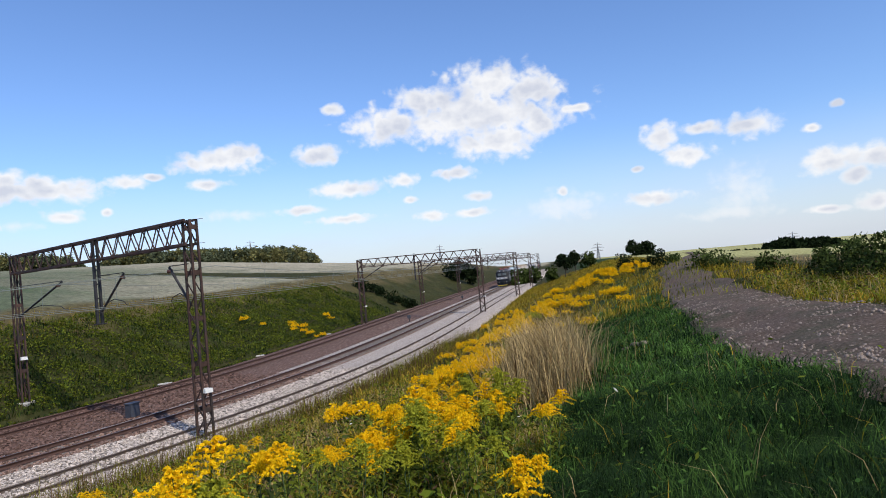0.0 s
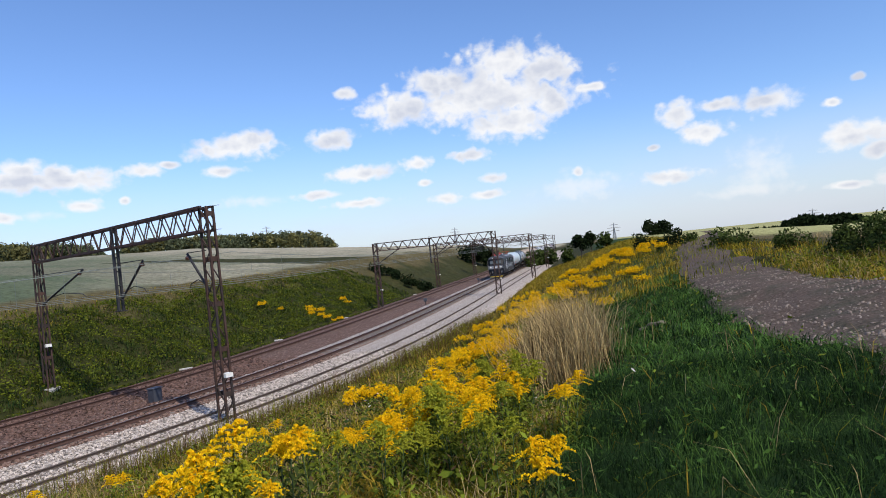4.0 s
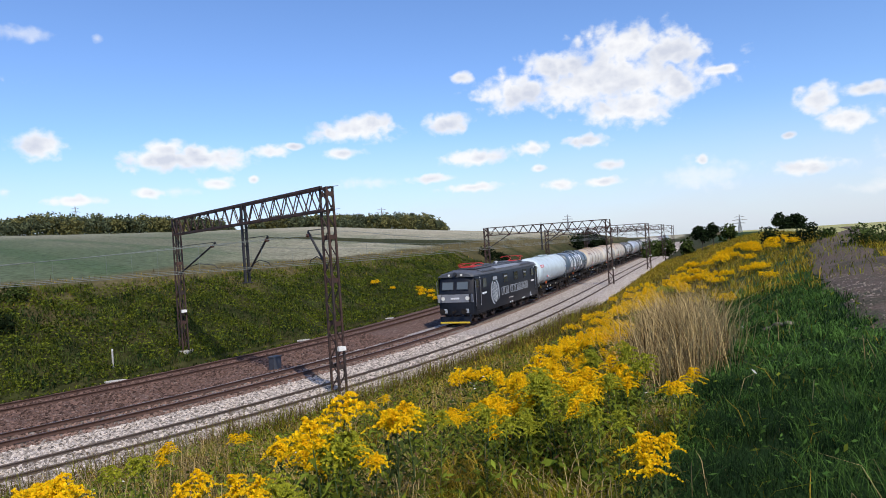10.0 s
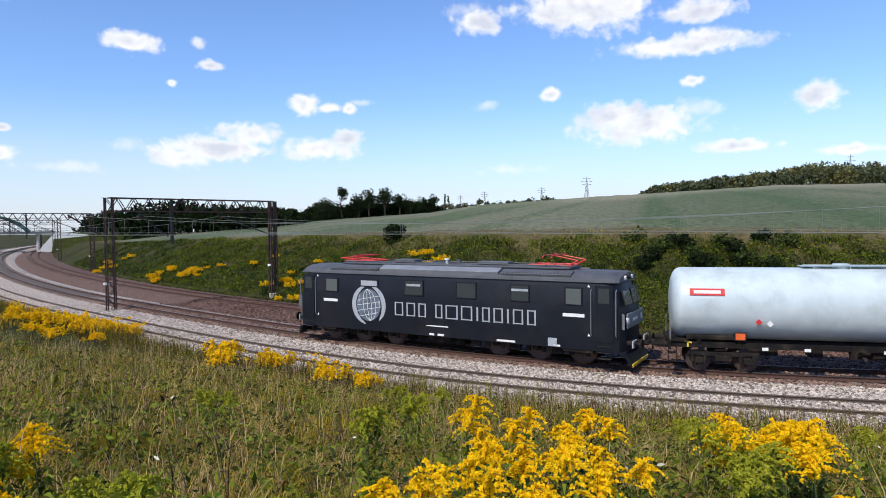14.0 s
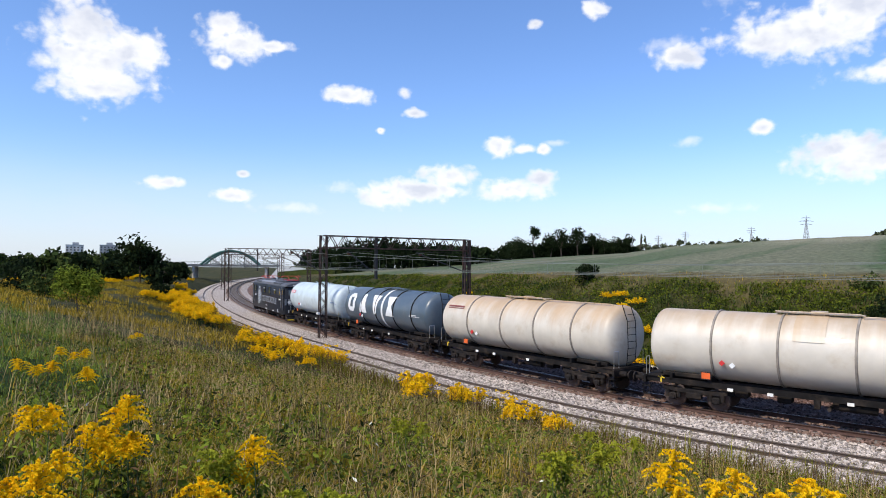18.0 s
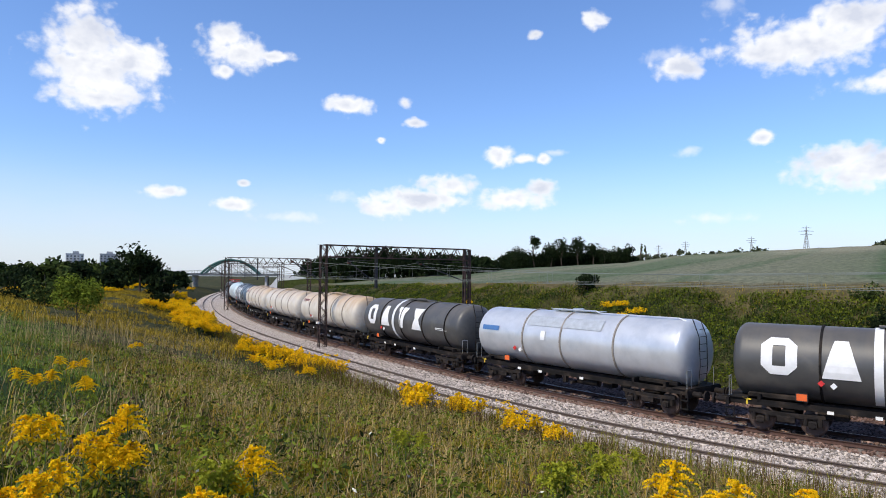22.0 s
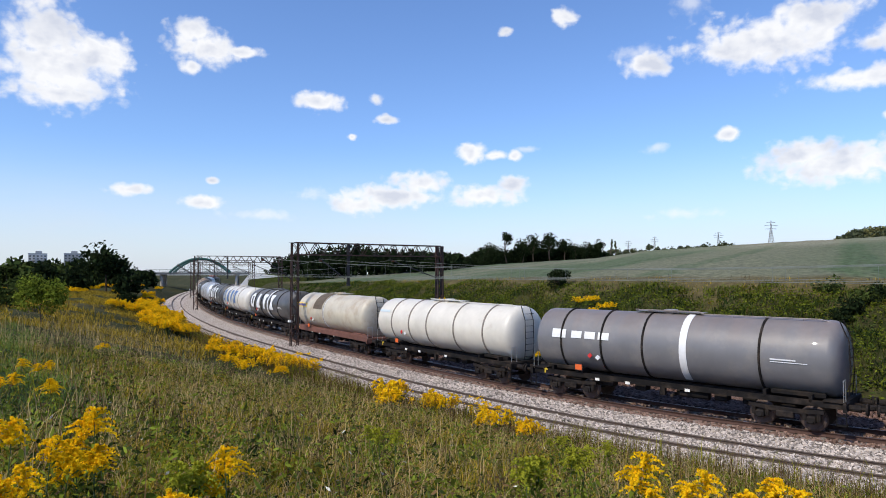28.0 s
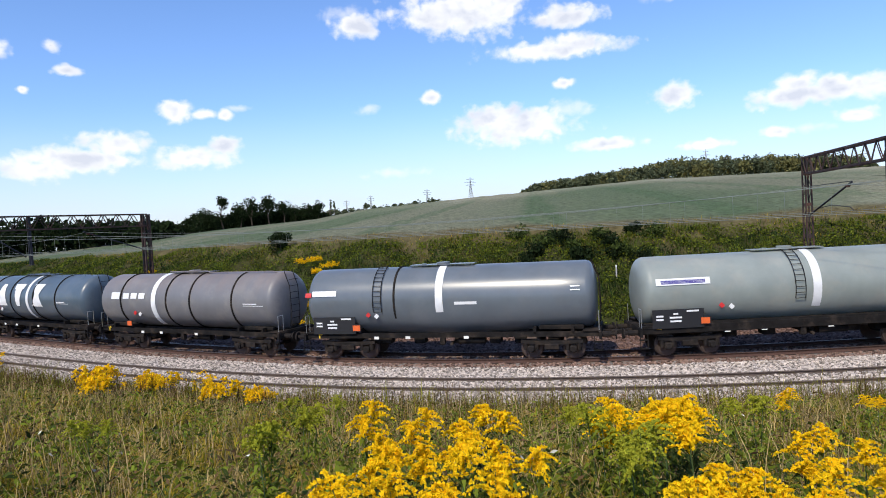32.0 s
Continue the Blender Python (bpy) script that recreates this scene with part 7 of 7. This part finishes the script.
def build_box():
    x, y, t = rail_pose(-21.5, -2.95)
    v = thing("signal_box_cabinet", "small dark blue-grey lineside relay box", "cabinet", m=pose(x, y, -.42, 0, 0, math.degrees(t)))
    b = Build()
    b.box((0, 0, .42), (.55, .42, .70), bevel=.03)
    part("body", b, "cabinet", v)
    b = Build()
    b.box((0, 0, .80), (.64, .50, .07), bevel=.02)
    part("lid", b, "cabinet", v)
    b = Build()
    b.box((0, 0, .04), (.5, .38, .16))
    part("base", b, "concrete", v)


build_box()


def build_post(x, y, h, lab):
    v = thing("marker_post", lab, "post", "marker posts", m=pose(x, y, height(x, y)))
    b = Build()
    b.box((0, 0, h / 2 - .1), (.07, .07, h + .2), bevel=.012)
    part("shaft", b, "concrete", v)
    b = Build()
    b.box((0, 0, h - .08), (.075, .075, .12))
    part("cap", b, "sign_white", v)


build_post(-27.3, 34.5, 1.15, "thin pale concrete marker post on the slope")
build_post(-33.5, 30.6, 1.0, "thin pale concrete marker post on the slope")
for s_ in (-16, -33, -47, -64, -96, 14, 30):
    x_, y_, t_ = rail_pose(s_, -10.9)
    v_ = thing("concrete_slab", "broken pale concrete slab at the foot of the bank", "slab", "slabs along the bank", m=pose(x_, y_, -.60, 4, -6, math.degrees(t_) + 12))
    b_ = Build()
    b_.box((0, 0, .06), (1.1, .5, .14), bevel=.03)
    part("slab", b_, "concrete", v_)
for s_ in (-71, -112):
    x_, y_, t_ = rail_pose(s_, -2.9)
    v_ = thing("signal_post", "dark low shunting signal between the tracks", "signal", "low signals", m=pose(x_, y_, -.45, 0, 0, math.degrees(t_)))
    b_ = Build()
    b_.tube((0, 0, 0), (0, 0, .55), .05, 8)
    part("pole", b_, "steel_dark", v_)
    b_ = Build()
    b_.box((0, 0, .72), (.25, .38, .42), bevel=.04)
    part("head", b_, "cabinet", v_)


# ------------------------------------------------------------------ road bridge over the railway
def build_bridge():
    v = thing("arch_bridge", "road bridge with a low green steel arch over the railway", "bridge")
    s = 205.0
    x0, y0, t = rail_pose(s)
    u = Vector((-math.sin(t), math.cos(t), 0))       # across the railway, towards the path side
    f = Vector((math.cos(t), math.sin(t), 0))
    c = Vector((x0, y0, 0))
    P = lambda o, z, k=0.0: c + u * o + f * k + Vector((0, 0, z))
    ends = (-11.0, 19.5)
    b = Build()
    for k in (-4.2, 4.2):
        b.bar(P(ends[0], 5.15, k), P(ends[1], 5.15, k), .45, .75)
    b.bar(P(ends[0], 5.1), P(ends[1], 5.1), 8.6, .35)
    part("deck", b, "bridge_deck", v)
    for k in (-4.3, 4.3):
        b = Build()
        g = lambda o: 5.4 + 4.4 * (1 - ((o - (ends[0] + ends[1]) / 2) / ((ends[1] - ends[0] - 13) / 2)) ** 2)
        b.cable([P(o, g(o), k) for o in (ends[0] + 6.5 + (ends[1] - ends[0] - 13) * i / 24 for i in range(25))], .40, 6)
        arch = part("arch", b, "bridge_green", v, "green painted steel arch rib")
        for i in range(2, 15, 2):
            o0 = ends[0] + 6.5 + (ends[1] - ends[0] - 13) * i / 16
            b = Build()
            b.tube(P(o0, 5.3, k), P(o0, g(o0), k), .06, 6)
            part("hanger", b, "bridge_green", arch)
        b = Build()
        for i in range(34):
            o0 = ends[0] + (ends[1] - ends[0]) * i / 33
            b.tube(P(o0, 5.5, k * 1.02), P(o0, 6.4, k * 1.02), .03, 5)
        for z in (5.9, 6.4):
            b.tube(P(ends[0], z, k * 1.02), P(ends[1], z, k * 1.02), .04, 5)
        part("railing", b, "barrier", v)
    for o in (ends[0] + 4.2, ends[1] - 4.2):
        for k in (-3.2, 0, 3.2):
            b = Build()
            b.tube(P(o, -1.5, k), P(o, 4.9, k), .5, 10)
            part("pier", b, "concrete", v)
    # pale wing wall that follows the approach bank
    b = Build()
    a0, a1 = ends[0] - .2, ends[0] - 9.5
    b.add([P(a0 + 5, -.8, -5), P(a1, 1.4, -5), P(a1 + 1.2, 4.4, -5), P(a0, 5.5, -5), P(a0 + 5, -.8, -6), P(a1, 1.4, -6), P(a1 + 1.2, 4.4, -6), P(a0, 5.5, -6)],
          [(0, 1, 2, 3), (7, 6, 5, 4), (0, 4, 5, 1), (1, 5, 6, 2), (2, 6, 7, 3), (3, 7, 4, 0)])
    part("wing_wall", b, "sign_white", v, "pale concrete wing wall")
    for sgn, e in ((-1, ends[0]), (1, ends[1])):
        b = Build()
        b.add([P(e, 5.3, -4.6), P(e, 5.3, 4.6), P(e + sgn * 38, 3.8, 4.6), P(e + sgn * 38, 3.8, -4.6), P(e - sgn * 1, -1, -9), P(e - sgn * 1, -1, 9), P(e + sgn * 40, 0, 11), P(e + sgn * 40, 0, -11)],
              [(0, 1, 2, 3), (0, 3, 7, 4), (1, 5, 6, 2), (0, 4, 5, 1), (2, 6, 7, 3)])
        part("approach_bank", b, "bank_turf", v, "grassed road embankment")


build_bridge()


def build_block(az, d, w, dp, z0, z1, wall, lab, floors):
    x, y = at(az, d)
    v = thing("apartment_block", lab, "apartment block", "far apartment blocks", m=pose(x, y, 0, 0, 0, az))
    b = Build()
    b.box((0, 0, (z0 + z1) / 2), (w, dp, z1 - z0))
    body = part("wall", b, wall, v)
    b = Build()
    b.box((0, 0, z1 + .4), (w + .4, dp + .4, .8))
    b.box((w * .05, 0, z1 + 2.0), (w * .35, dp * .5, 2.6))
    part("roof", b, "tower_grey", v)
    b0 = Build()
    b0.box((0, 0, 0), (1.7, .3, 1.5))
    win = b0.mesh("window", [MAT["glass_dark"]])
    n = 5
    for fl in range(floors):
        z = z1 - 2.2 - fl * 2.9
        for i in range(n):
            xx = -w / 2 + w * (i + .5) / n
            piece("window", win, body, pose(xx, -dp / 2, z))
    for i in (1, 3):
        b = Build()
        for fl in range(floors):
            z = z1 - 3.2 - fl * 2.9
            b.box((-w / 2 + w * (i + .5) / n, -dp / 2 - .5, z), (w / n * .8, 1.0, 1.0))
        part("balcony", b, wall, body)


build_block(117.85, 820, 17, 14, -14, 23.5, "tower_wall", "white high-rise apartment block beyond the trees", 9)
build_block(115.55, 840, 18, 14, -14, 24.5, "tower_grey", "grey high-rise apartment block beyond the trees", 9)
build_block(83.6, 560, 15, 10, 0, 13.5, "tower_grey", "grey flat-roofed building behind the trees", 3)
build_block(67.6, 640, 5, 6, 5, 22.5, "tower_wall", "small white building on the skyline", 2)


def build_pylon(az, d, top_deg, w=7.0):
    x, y = at(az, d)
    z0 = EYE + d * math.tan(radians(np.interp(az, [a for a, b_ in SKYLINE], [b_ for a, b_ in SKYLINE]))) - 8
    z1 = EYE + d * math.tan(radians(top_deg))
    h = z1 - z0
    v = thing("power_pylon", "far grey lattice power pylon on the skyline", "pylon", "far power pylons", m=pose(x, y, z0, 0, 0, az + 25))
    b = Build()
    for sx in (-1, 1):
        for sy in (-1, 1):
            b.bar((sx * h * .09, sy * h * .09, 0), (sx * h * .02, sy * h * .02, h * .7), .28)
            b.bar((sx * h * .02, sy * h * .02, h * .7), (0, 0, h), .22)
    tower = part("tower", b, "pylon", v)
    b = Build()
    n = 9
    for i in range(n):
        t0, t1 = i / n * .7, (i + 1) / n * .7
        r = lambda t: h * (.09 - .1 * t)
        for sy in (-1, 1):
            b.bar((-r(t0), sy * r(t0), h * t0), (r(t1), sy * r(t1), h * t1), .16)
            b.bar((sy * r(t0), r(t0), h * t0), (sy * r(t1), -r(t1), h * t1), .16)
    part("bracing", b, "pylon", tower)
    for k, zz in ((1.0, .72), (1.25, .82), (.8, .92)):
        b = Build()
        b.bar((-w * .6 * k, 0, h * zz), (0, 0, h * (zz + .03)), .24)
        b.bar((w * .6 * k, 0, h * zz), (0, 0, h * (zz + .03)), .24)
        b.bar((-w * .6 * k, 0, h * zz), (w * .6 * k, 0, h * zz), .2)
        part("cross_arm", b, "pylon", v)


for az_, d_, e_, w_ in ((16.3, 620, 3.7, 9), (19.8, 900, 3.2, 8), (-28.0, 520, .35, 7), (-13.2, 420, .95, 6), (.3, 520, 2.0, 6), (59.6, 620, 4.0, 8), (63.4, 800, 3.2, 8), (68.3, 900, 2.9, 8), (70.4, 1000, 2.6, 8), (40.2, 760, 4.9, 7), (29.5, 800, 3.8, 6)):
    build_pylon(az_, d_, e_, w_)
# two tall poplars, bare and thin, beside the tree row
for i, az_ in enumerate((71.75, 71.45)):
    x_, y_ = at(az_, 380)
    build_tree("tree", "very thin poplar on the skyline, pale with haze tint", x_, y_, 13.0 - i, .9, 400 + i, 260, .40, "leaf_far", squash=4.5, lumps=12, group="far trees on the skyline", z=EYE + 380 * math.tan(radians(1.0)))


def motions():
    for ob, back, base in TRAIN:
        walk(ob, [(t / 2, vehicle_pose(front_at(t / 2) - back, base)) for t in range(65)])


motions()
